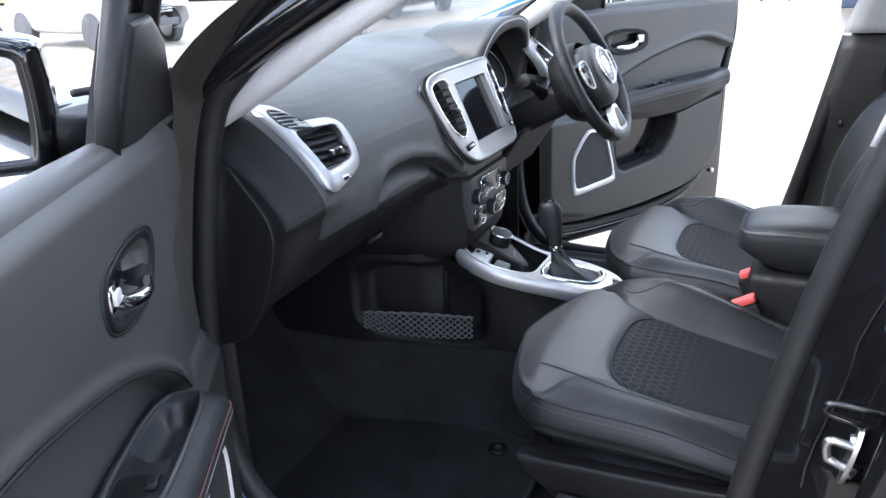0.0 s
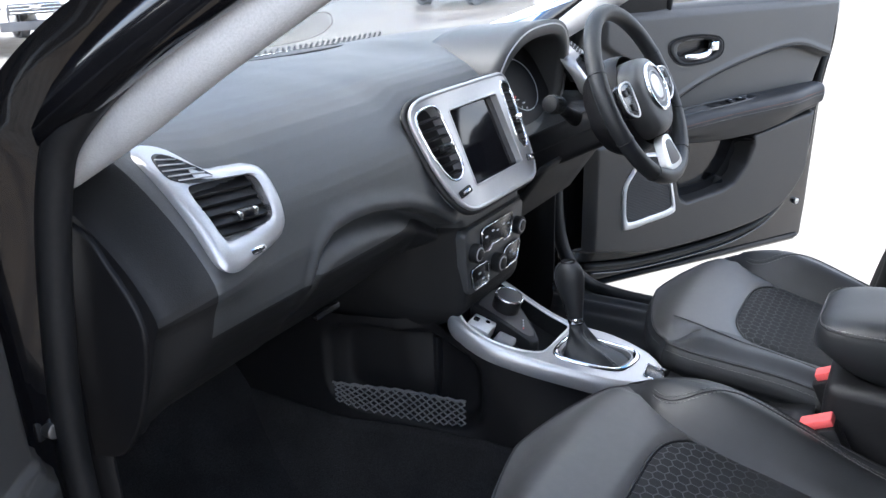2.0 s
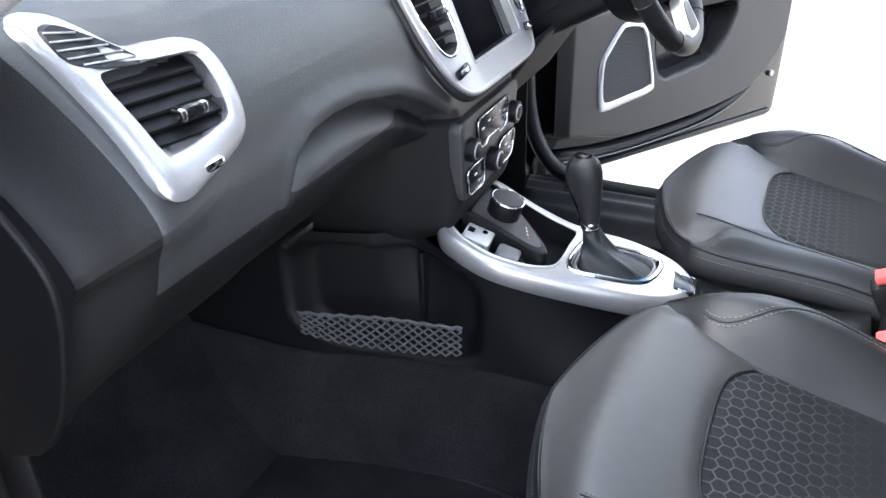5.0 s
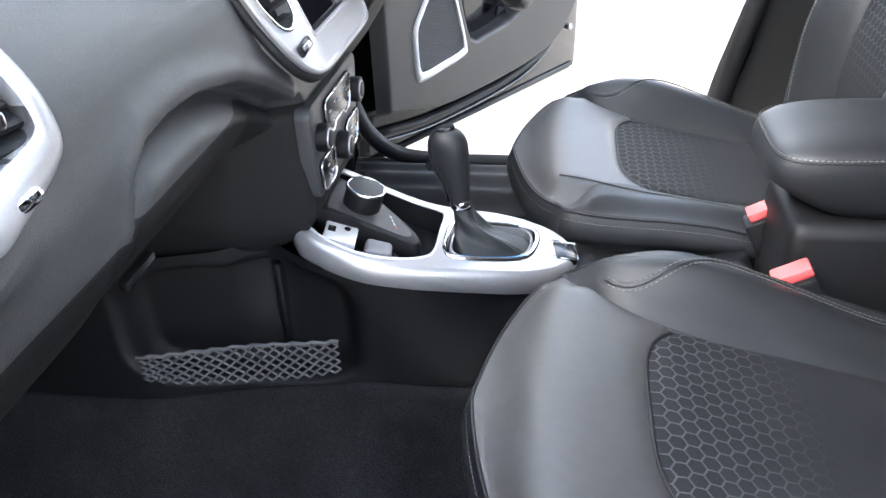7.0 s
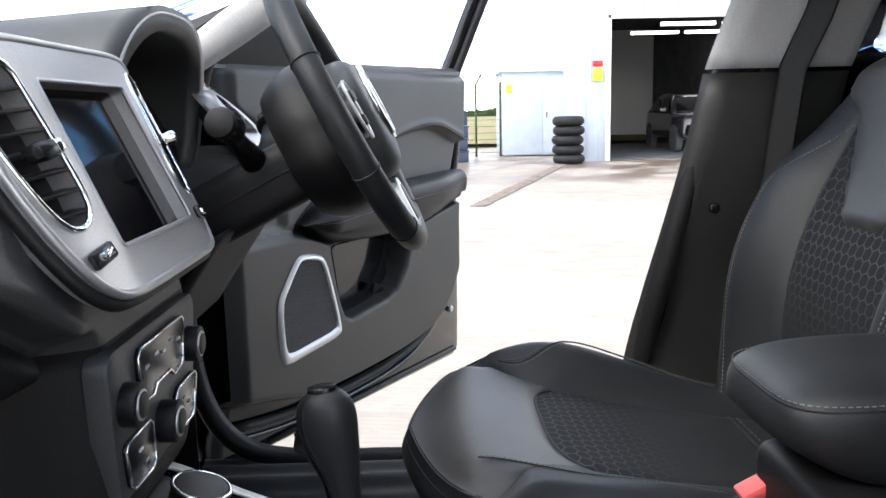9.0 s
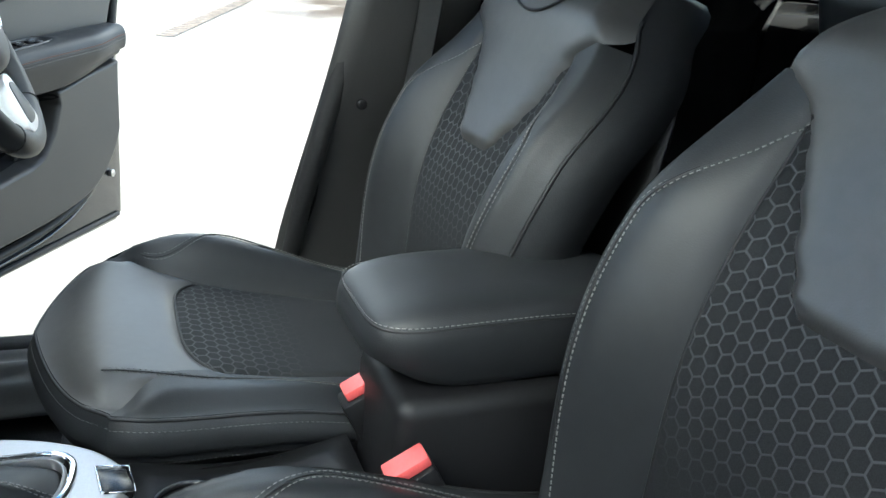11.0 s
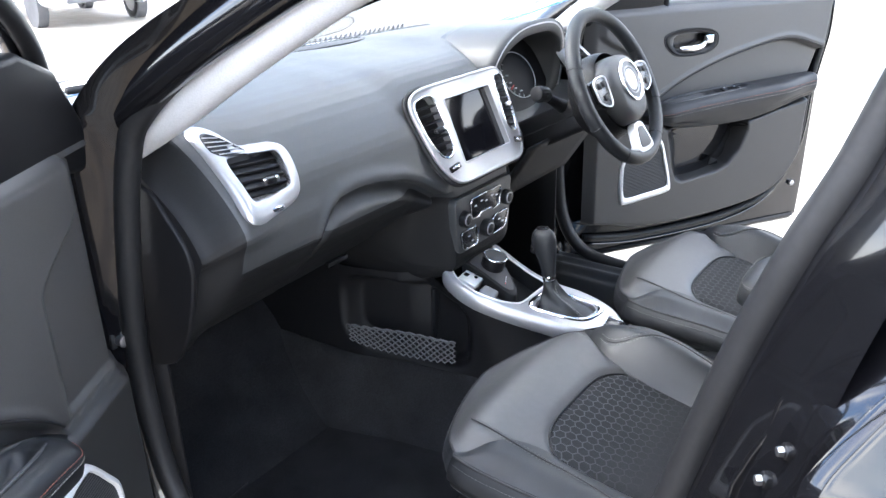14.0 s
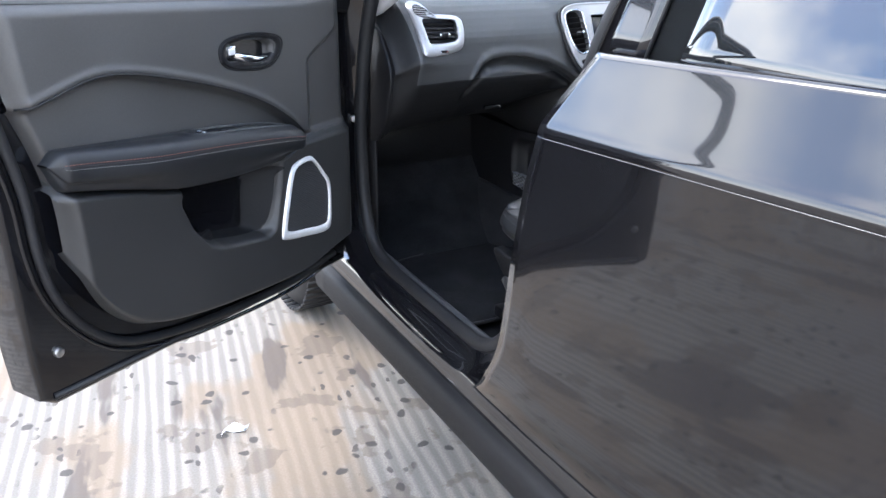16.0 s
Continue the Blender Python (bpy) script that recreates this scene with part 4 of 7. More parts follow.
RW = 0.182
tube("rim", [wp(RW * math.cos(a) * 1.01, 0, RW * math.sin(a)) for a in [2 * math.pi * k / 72 for k in range(72)]], 0.0172, M_LEATHER, wheel, "grained black leather rim", n=16, closed=True)
for a in (22, 158, 338, 202, 270 - 33, 270 + 33):
    a = radians(a)
    tube("rim_seam", [wp((RW + 0.0176 * math.cos(b)) * math.cos(a) * 1.01, 0.0176 * math.sin(b), (RW + 0.0176 * math.cos(b)) * math.sin(a)) for b in [2 * math.pi * k / 14 for k in range(14)]], 0.0012, M_RUBBER, wheel, n=5, closed=True)
for a0 in (-22, 180 - 22):
    stitches("rim_stitching", [wp((RW - 0.0168) * math.cos(radians(a0 + k)) * 1.01, 0.006, (RW - 0.0168) * math.sin(radians(a0 + k))) for k in range(0, 44, 2)], M_RUBBER, wheel, 0.006, 0.003, 0.0016)


def hub_fn(u, v):
    """The domed airbag cover: rounder above, drawn in below."""
    a = 2 * math.pi * u
    r = 1 - (1 - v) ** 2.2
    w = 0.086 if math.sin(a) > 0 else 0.080
    h = 0.072 if math.sin(a) > 0 else 0.098
    sq = lambda c: math.copysign(abs(c) ** 0.82, c)
    return wp(w * r * sq(math.cos(a)), 0.040 * (1 - v ** 3.2) - 0.012 * v ** 8, h * r * sq(math.sin(a)))


hub = patch("airbag_cover", hub_fn, 48, 16, M_DASH, wheel, "black domed airbag cover", closed_u=True)
tube("badge_ring", [wp(0.049 * math.cos(a), 0.0405, 0.049 * math.sin(a)) for a in [2 * math.pi * k / 48 for k in range(48)]], 0.0042, M_CHROME, hub, "bright round badge ring", n=8, closed=True)
cyl("badge_disc", 0.047, 0.006, WC @ Matrix.Translation((0, -0.0385, 0)) @ pose(0, 0, 0, 90), M_GREYCAP, hub, "dark grey badge disc", n=40, bevel=0.002)
tube("badge_inner_ring", [wp(0.033 * math.cos(a), 0.0420, 0.033 * math.sin(a)) for a in [2 * math.pi * k / 40 for k in range(40)]], 0.0016, M_SILVER, hub, n=6, closed=True)
cyl("badge_centre", 0.026, 0.006, WC @ Matrix.Translation((0, -0.0400, 0)) @ pose(0, 0, 0, 90), M_SATIN, hub, "plain bright badge centre", n=32, bevel=0.002)
for s in (-1, 1):
    plate("spoke", [wp(s * x, 0.010, z) for x, z in [(0.06, 0.034), (0.172, 0.028), (0.174, -0.022), (0.07, -0.042)]], tuple(WC.to_3x3() @ Vector((0, 0.024, 0))), M_PLASTIC, wheel, "", 0.006)
    bo = [(p.x, p.z) for p in spline([(s * x, 0, z) for x, z in [(0.090, 0.030), (0.125, 0.034), (0.152, 0.024), (0.154, -0.004), (0.146, -0.024), (0.112, -0.038), (0.094, -0.030), (0.088, 0.0)]], 4, True)]
    buttons = plate("spoke_buttons", [wp(x, 0.022, z) for x, z in bo], tuple(WC.to_3x3() @ Vector((0, 0.014, 0))), M_GLOSS, wheel, "black button cluster with a bright edge", 0.003)
    tube("button_edge", [wp(x, 0.0215, z) for x, z in bo], 0.0022, M_SATIN, buttons, n=6, closed=True)
    for x, z in ((0.106, 0.016), (0.132, 0.014), (0.120, -0.016)):
        sharp(part("button", rbox((0.018, 0.006, 0.015), 0.003, WC @ Matrix.Translation((s * x, -0.0235, z))), M_PLASTIC, buttons))
lo = [(p.x, p.z) for p in spline([(-0.020, 0, -0.102), (0.020, 0, -0.102), (0.034, 0, -0.130), (0.042, 0, -0.164), (0.020, 0, -0.172), (-0.020, 0, -0.172), (-0.042, 0, -0.164), (-0.034, 0, -0.130)], 4, True)]
spoke = plate("lower_spoke", [wp(x, 0.016, z) for x, z in lo], tuple(WC.to_3x3() @ Vector((0, 0.020, 0))), M_SATIN, wheel, "bright edged lower spoke", 0.003)
plate("spoke_inset", [wp(x * 0.68, 0.0175, -0.138 + (z + 0.138) * 0.70) for x, z in lo], tuple(WC.to_3x3() @ Vector((0, 0.004, 0))), M_GREYFACE, spoke, "dark spoke inset", 0.001)


def boss(u, v):
    a = 2 * math.pi * u
    r = (0.062 + 0.040 * math.sin(math.pi * (0.25 + 0.62 * v)) ** 0.7) * (1.0 if math.sin(a) > 0 else 1.10)
    return wp(r * math.cos(a), -0.004 - 0.085 * v, r * math.sin(a) - 0.008)


patch("hub_back", boss, 40, 12, M_PLASTIC, wheel, "round black cover behind the hub", closed_u=True)
column = thing("steering_column", "black plastic steering column cover with control stalks", "steering column")
sharp(part("column_shroud", rbox((0.120, 0.22, 0.085), 0.024, WC @ pose(0, 0.175, -0.028, 0, 0, 0), 4), M_PLASTIC, column), 60)
tube("shroud_seam", [tuple(WC @ Vector((-0.0605, 0.075 + 0.20 * k / 8, -0.024))) for k in range(9)], 0.0016, M_RUBBER, column, n=5)
for s in (-1, 1):
    base = tube("stalk", [tuple(WC @ Vector(p)) for p in [(s * 0.045, 0.130, 0.004), (s * 0.085, 0.126, 0.026), (s * 0.120, 0.122, 0.044)]], [0.018, 0.0125, 0.0105], M_PLASTIC, column, n=14)
    em = WC @ Matrix.Translation((s * 0.138, 0.120, 0.053)) @ pose(0, 0, 0, 0, 76 * s, 0)
    cyl("stalk_end", 0.0185, 0.046, em, M_PLASTIC, base, bevel=0.005, n=28)
    for k in range(14):
        a = 2 * math.pi * k / 14
        sharp(part("grip_rib", rbox((0.003, 0.004, 0.022), 0.001, em @ Matrix.Translation((0.0185 * math.cos(a), 0.0185 * math.sin(a), 0.002)) @ Matrix.Rotation(a, 4, "Z")), M_PLASTIC, base))
patch("knee_panel", lambda u, v: (0.20 + 0.42 * u, 0.165 + 0.11 * v + 0.02 * math.cos(math.pi * (u - 0.5)) * 0, 1.02 - 0.16 * v), 8, 8, M_TRIMDARK, column, thick=0.008)


# ---------- centre console ----------
def trim_z(y):
    return hermite([-0.20, -0.16, -0.10, 0.02, 0.11, 0.20, 0.26, 0.40], [0.692, 0.701, 0.715, 0.744, 0.771, 0.803, 0.826, 0.87], y)


console = thing("centre_console", "black centre console with a satin silver top trim and gear lever", "centre console")


def console_half(y):
    return 0.108 + 0.018 * smooth01((y - 0.1) / 0.15) + 0.05 * smooth01((y - 0.22) / 0.25)


def side_pocket(y, z):
    dy, dz = (y - 0.295) / 0.155, (z - 0.665 - 0.10 * (y - 0.295)) / 0.092
    d = (abs(dy) ** 4 + abs(dz) ** 4) ** 0.25
    return smooth01((1.08 - d) / 0.20)


for s in (-1, 1):
    def side(u, v, s=s):
        y = -0.80 + 1.56 * u
        top = trim_z(y) - 0.034 if y > -0.16 else 0.667
        top = min(top, 0.79)
        z = top + (0.385 - top) * v
        x = console_half(y) + 0.012 + 0.03 * smooth01((v - 0.6) / 0.4)
        top_x = np.interp(y, [-0.80, -0.20, -0.15, -0.07, 0.03, 0.11, 0.18, 0.245], [0.105, 0.07, 0.040, 0.060, 0.098, 0.122, 0.128, 0.112] if s < 0 else [0.105, 0.07, 0.082, 0.10, 0.084, 0.080, 0.092, 0.09])
        x += (top_x + 0.002 - x) * (1 - smooth01((v - 0.06) / 0.5)) * (1 - smooth01((y - 0.25) / 0.06))
        return (s * (x - 0.045 * side_pocket(y, z)), y, z)
    patch("console_side", side, 150, 60, M_PLASTIC, console)
# silver trim: one plate with the tray and the gear gate cut through it, and a skirt round it
to = [(-0.03, 0.214), (-0.088, 0.211), (-0.114, 0.196), (-0.125, 0.160), (-0.126, 0.116), (-0.113, 0.068), (-0.096, 0.020), (-0.078, -0.030), (-0.060, -0.080), (-0.040, -0.116), (-0.016, -0.142), (0.016, -0.160),
      (0.048, -0.156), (0.074, -0.135), (0.088, -0.100), (0.090, -0.045), (0.076, 0.010), (0.069, 0.060), (0.076, 0.120), (0.088, 0.180), (0.078, 0.209), (0.03, 0.214)]
ti = [(-0.02, 0.204), (-0.080, 0.202), (-0.103, 0.184), (-0.115, 0.156), (-0.117, 0.115), (-0.101, 0.068), (-0.077, 0.037), (-0.050, 0.029), (0.0, 0.029), (0.044, 0.029), (0.054, 0.040), (0.056, 0.075), (0.064, 0.120), (0.075, 0.180), (0.066, 0.202), (0.03, 0.204)]
tg = [(-0.064, 0.000), (-0.056, 0.016), (-0.035, 0.021), (0.008, 0.020), (0.034, 0.013), (0.046, -0.010), (0.061, -0.055), (0.071, -0.092), (0.065, -0.108), (0.045, -0.114), (0.002, -0.108), (-0.024, -0.092), (-0.045, -0.055)]
to, ti, tg = ([(p.x, p.y) for p in spline([(x, y, 0) for x, y in t], 4, True)] for t in (to, ti, tg))
tg_mid = (0.004, -0.045)


def on_trim(pts, d=0.0, k=1.0):
    return [(tg_mid[0] + (x - tg_mid[0]) * k, tg_mid[1] + (y - tg_mid[1]) * k, trim_z(tg_mid[1] + (y - tg_mid[1]) * k) + d) for x, y in pts]


trim = face_with_holes("console_trim", to, [ti, tg], lambda x, y, d: (x, y, trim_z(y) + d), 0.007, M_SILVER, console, "satin silver console trim")
k = len(to)
outs = []
for i in range(k):
    a, b = Vector(to[i - 1]), Vector(to[(i + 1) % k])
    t = (b - a).normalized()
    outs.append(Vector((t.y, -t.x)) * (1 if t.x * to[i][1] - t.y * to[i][0] < 0 else -1))
tv = []
for out, down in ((0.0, 0.0), (0.003, 0.0015), (0.0065, 0.006), (0.0085, 0.014), (0.0095, 0.026), (0.006, 0.036)):
    tv += [(x + n.x * out, y + n.y * out, trim_z(y) - down * (1.0 if x < 0.03 or y < -0.1 else 0.7)) for (x, y), n in zip(to, outs)]
raw("trim_skirt", tv, [(j * k + i, j * k + (i + 1) % k, (j + 1) * k + (i + 1) % k, (j + 1) * k + i) for j in range(5) for i in range(k)], M_SILVER, trim)
tube("tray_edge", [(x, y, trim_z(y) + 0.0005) for x, y in ti], 0.0022, M_SATIN, trim, "bright tray edge", n=6, closed=True)
k = len(ti)
raw("tray_wall", [(x, y, trim_z(y) - 0.002) for x, y in ti] + [(x * 0.97, y, trim_z(y) - 0.045) for x, y in ti], [(i, (i + 1) % k, k + (i + 1) % k, k + i) for i in range(k)], M_PLASTIC, console)
plate("tray_floor", [(x * 0.99, y, trim_z(y) - 0.040) for x, y in ti], (0, 0, -0.006), M_PLASTIC, console, "black storage tray floor")
GC = -0.045
pw6 = lambda c: math.copysign(abs(c) ** 0.62, c)
TR = pose(0, 0, 0, 17.5)
# switch plate, socket cover, terrain knob
usb = box("usb_plate", (0.046, 0.046, 0.030), (-0.078, 0.160, trim_z(0.160) - 0.019), M_SATIN, console, "bright socket plate", 0.003, (19, 0, 6))
box("usb_port", (0.014, 0.011, 0.003), (-0.076, 0.168, trim_z(0.168) - 0.0035), M_GLOSS, usb, "", 0.001, (19, 0, 6))
cyl("aux_port", 0.0045, 0.003, Matrix.Translation((-0.066, 0.149, trim_z(0.149) - 0.0035)) @ TR, M_GLOSS, usb)
box("socket_cover", (0.036, 0.038, 0.034), (-0.086, 0.106, trim_z(0.106) - 0.018), M_GREYCAP, console, "grey socket cover", 0.006, (17.5, 0, 8), 3)
box("cover_tab", (0.030, 0.012, 0.012), (-0.092, 0.082, trim_z(0.082) - 0.014), M_PLASTIC, console, "", 0.004, (30, 0, 8))
pod = [(-0.042, 0.199), (0.040, 0.200), (0.050, 0.184), (0.036, 0.140), (0.004, 0.098), (-0.032, 0.061), (-0.054, 0.050), (-0.065, 0.062), (-0.060, 0.100), (-0.052, 0.150), (-0.050, 0.185)]
pod = spline([(x, y, 0) for x, y in pod], 4, True)
pd = plate("terrain_pod", [(p.x, p.y, trim_z(p.y) + 0.006) for p in pod], (0, 0, -0.045), M_PLASTIC, console, "black terrain selector pod", 0.004)
inner_pod = [(-0.012 + (p.x + 0.012) * 0.80, 0.118 + (p.y - 0.118) * 0.80) for p in pod]
plate("pod_face", [(x, y, trim_z(y) + 0.0072) for x, y in inner_pod], (0, 0, -0.003), M_GREYFACE, pd, "grey selector face")
KT = Matrix.Translation((-0.006, 0.138, trim_z(0.138) + 0.020)) @ TR
cyl("terrain_knob", 0.0275, 0.034, KT, M_PLASTIC, pd, "black rotary terrain knob", n=36, bevel=0.003)
tube("knob_edge", [tuple(KT @ Vector((0.0270 * math.cos(a), 0.0270 * math.sin(a), 0.0165))) for a in [2 * math.pi * k / 32 for k in range(32)]], 0.0022, M_CHROME, pd, "chrome knob edge", n=6, closed=True)
cyl("knob_face", 0.0245, 0.003, KT @ Matrix.Translation((0, 0, 0.0175)), M_GREYFACE, pd, n=32, bevel=0.001)
for k in range(4):
    box("pod_mark", (0.0055, 0.0022, 0.001), (-0.040 + 0.008 * k, 0.086 + 0.004 * k, trim_z(0.086 + 0.004 * k) + 0.0076), M_GREYPRINT if k else M_RED, pd, "", 0, (17.5, 0, 30))
# gear lever
frame_ring("gate_ring", on_trim(tg, 0.001, 1.02), on_trim(tg, 0.003, 0.90), (0, 0, -0.012), M_CHROME, console, "bright gear gate ring", 0.002, nrm=(0, 0, 1))
frame_ring("gate_inner_ring", on_trim(tg, -0.003, 0.86), on_trim(tg, 0.0, 0.81), (0, 0, -0.012), M_SILVER, console, "", 0.001, nrm=(0, 0, 1))
plate("gate_floor", on_trim(tg, -0.012, 0.96), (0, 0, -0.004), M_RUBBER, console)
lever = thing("gear_lever", "black leather gear lever with a chrome collar and gaiter", "gear lever")


def gaiter(u, v):
    a = 2 * math.pi * u
    fold = 1 + 0.09 * math.sin(3 * a + 5 * v) * math.sin(math.pi * v) + 0.03 * math.sin(7 * a + 9 * v) * math.sin(math.pi * v)
    r = (1 - v) ** 1.7
    rx, ry = (0.0135 + 0.027 * r) * fold, (0.0135 + 0.040 * r) * fold
    y = GC * (1 - v) ** 1.25 - 0.003 * v + ry * pw6(math.sin(a)) * (1 - 0.0 * v)
    z0 = trim_z(y) - 0.006
    z = z0 + (0.785 - z0) * v
    back = max(0.0, -math.sin(a))
    z -= 0.010 * back * math.sin(math.pi * v)
    return (rx * pw6(math.cos(a)) + 0.006 - 0.002 * v - 0.25 * (y + 0.045) * (1 - v), y, z - 0.004 * math.sin(7 * v + 2 * a) * math.sin(math.pi * v))


gait = patch("gaiter", gaiter, 48, 30, M_LEATHER, lever, "creased black leather gaiter", closed_u=True)
for du in (-0.012, 0.012):
    stitches("gaiter_stitching", [Vector(gaiter(0.70 + du, 0.05 + 0.85 * k / 30)) + Vector((0, -0.0006, 0.0006)) for k in range(31)], M_THREAD, gait, r=0.0005)
tilt = pose(0.005, -0.001, 0.790, -6, 0, 0)
cyl("collar", 0.0150, 0.012, tilt, M_CHROME, lever, "chrome collar", bevel=0.002)
KN = [(0.0, 0.0130, 0), (0.018, 0.0142, 0), (0.036, 0.0170, 0.001), (0.052, 0.0205, 0.003), (0.066, 0.0232, 0.005), (0.080, 0.0250, 0.006), (0.092, 0.0248, 0.006), (0.103, 0.0220, 0.006), (0.111, 0.0165, 0.006), (0.1155, 0.0090, 0.006), (0.117, 0.0, 0.006)]
KS = spline(KN, 6)


def knob(u, v):
    a = 2 * math.pi * u
    k = v * (len(KS) - 1)
    i = min(int(k), len(KS) - 2)
    p = KS[i].lerp(KS[i + 1], k - i)
    return tuple(tilt @ Vector((max(0, p.y) * math.cos(a) * 0.90, max(0, p.y) * math.sin(a) * 1.14 + p.z, p.x)))


kn = patch("knob", knob, 36, 60, M_LEATHER, lever, "black leather knob", closed_u=True)
tube("knob_seam", [knob(0.125, v / 30) for v in range(29)], 0.0009, M_RUBBER, kn, n=5)
tube("knob_seam", [knob(0.375, v / 30) for v in range(29)], 0.0009, M_RUBBER, kn, n=5)
tube("knob_spine", [Vector(knob(0.25, 0.02 + 0.44 * k / 12)) + Vector((0, 0.0004, 0)) for k in range(13)], [0.006 + 0.003 * k / 12 for k in range(13)], M_GLOSS, lever, "smooth dark front spine", n=8, flat=0.4)
plate("knob_cap", [tuple(tilt @ Vector((0.011 * math.cos(a), 0.014 * math.sin(a) + 0.006, 0.1182))) for a in [2 * math.pi * k / 24 for k in range(24)]], (0, 0, -0.006), M_GLOSS, lever, "", 0.001)
box("release_button", (0.018, 0.016, 0.026), tuple(tilt @ Vector((0, 0.0315, 0.068))), M_GLOSS, lever, "", 0.006, (10, 0, 0))
# rear tray, cup holders, bin
patch("console_rear_deck", lambda u, v: (-0.085 + 0.17 * u, -0.165 - 0.26 * v, 0.676 - 0.02 * math.sin(math.pi * v)), 6, 8, M_PLASTIC, console, thick=0.006)
box("key_slot", (0.046, 0.034, 0.012), (0.026, -0.150, trim_z(-0.150) - 0.0045), M_GLOSS, console, "", 0.003, (14, 0, 12))
tube("slot_edge", [(0.026 + x, -0.150 + y, trim_z(-0.150 + y) + 0.001) for x, y in [(-0.020, -0.022), (0.026, -0.016), (0.022, 0.018), (-0.024, 0.012)]], 0.0013, M_CHROME, console, "chrome slot edge", n=6, closed=True)
for y in (-0.225, -0.315):
    tube("cup_holder", [(0.0 + 0.038 * math.cos(a), y + 0.038 * math.sin(a), 0.676) for a in [2 * math.pi * k / 32 for k in range(32)]], 0.004, M_GLOSS, console, n=8, closed=True)
sharp(part("console_bin", rbox((0.17, 0.40, 0.40), 0.02, Matrix.Translation((0.03, -0.64, 0.60)), 3), M_PLASTIC, console))
arm = thing("armrest", "black leather centre armrest with pale stitching", "armrest")


def arm_fn(u, v):
    a, b = 2 * math.pi * u, -math.pi / 2 + math.pi * v
    pw = lambda c, e: math.copysign(abs(c) ** e, c)
    x = 0.105 * pw(math.cos(a), 0.4) * pw(math.cos(b), 0.4)
    y = 0.20 * pw(math.sin(a), 0.35) * pw(math.cos(b), 0.4)
    z = 0.055 * pw(math.sin(b), 0.5)
    if z < 0:
        y -= 0.075 * (-z / 0.055) * (1 if y > 0 else 0) * (y / 0.2)
        x *= 1 + 0.12 * z / 0.055
    return (0.06 + x, -0.61 + y, 0.845 + z + 0.010 * (y / 0.2) * 0 + 0.008 * math.sin(math.pi * (y + 0.2) / 0.4) * (z > 0))


pad = patch("pad", arm_fn, 60, 32, M_LEATHER, arm, closed_u=True)
ring = [arm_fn(k / 160, 0.62) for k in range(161)]
stitches("upper_stitching", [(p[0] + (p[0] - 0.06) * 0.004, p[1] + (p[1] + 0.61) * 0.003, p[2] + 0.005) for p in ring], M_THREAD, pad)
tube("seam", ring, 0.0016, M_RUBBER, pad, n=5)
c = Vector((0.06, -0.61, 0))
stitches("stitching", [(p[0] + (p[0] - 0.06) * 0.004, p[1] + (p[1] + 0.61) * 0.003, p[2] - 0.007) for p in [arm_fn(k / 160, 0.585) for k in range(161)]], M_THREAD, pad)
# passenger side pocket and net
sx_at = lambda y: -(console_half(y) + 0.0155)
box("pocket_rib", (0.022, 0.012, 0.15), (-0.088, 0.25, 0.665), M_PLASTIC, console, "", 0.004)
net = thing("storage_net", "stretched black elastic storage net on the console side", "net")
nv, nf = [], []
rows, cols = 4, 15
for i in range(cols):
    for j in range(rows):
        for di in (-1, 1):
            y0, y1 = 0.16 + 0.27 * (i + 0.5) / cols, 0.16 + 0.27 * (i + 0.5 + di * 0.5) / cols
            low = 0.578 + 0.020 * (abs((y0 - 0.27) / 0.15)) ** 2
            z = lambda k: low + (0.642 - low) * k / rows
            a = Vector((sx_at(y0) - 0.012, y0, z(j)))
            b = Vector((sx_at(y1) - 0.012, y1, z(j + 0.5)))
            d = Vector((sx_at(y0) - 0.012, y0, z(j + 1)))
            for p, q in ((a, b), (b, d)):
                v, f = tube_mesh([p, q], 0.0017, 5)
                k = len(nv)
                nv += v
                nf += [tuple(t + k for t in g) for g in f]
raw("net_cord", nv, nf, M_MESH, net)
tube("net_hem", [(sx_at(0.158 + 0.275 * k / 30) - 0.013, 0.158 + 0.275 * k / 30, 0.643 + 0.0022 * math.sin(k * 2.1)) for k in range(31)], 0.003, M_MESH, net, n=6)


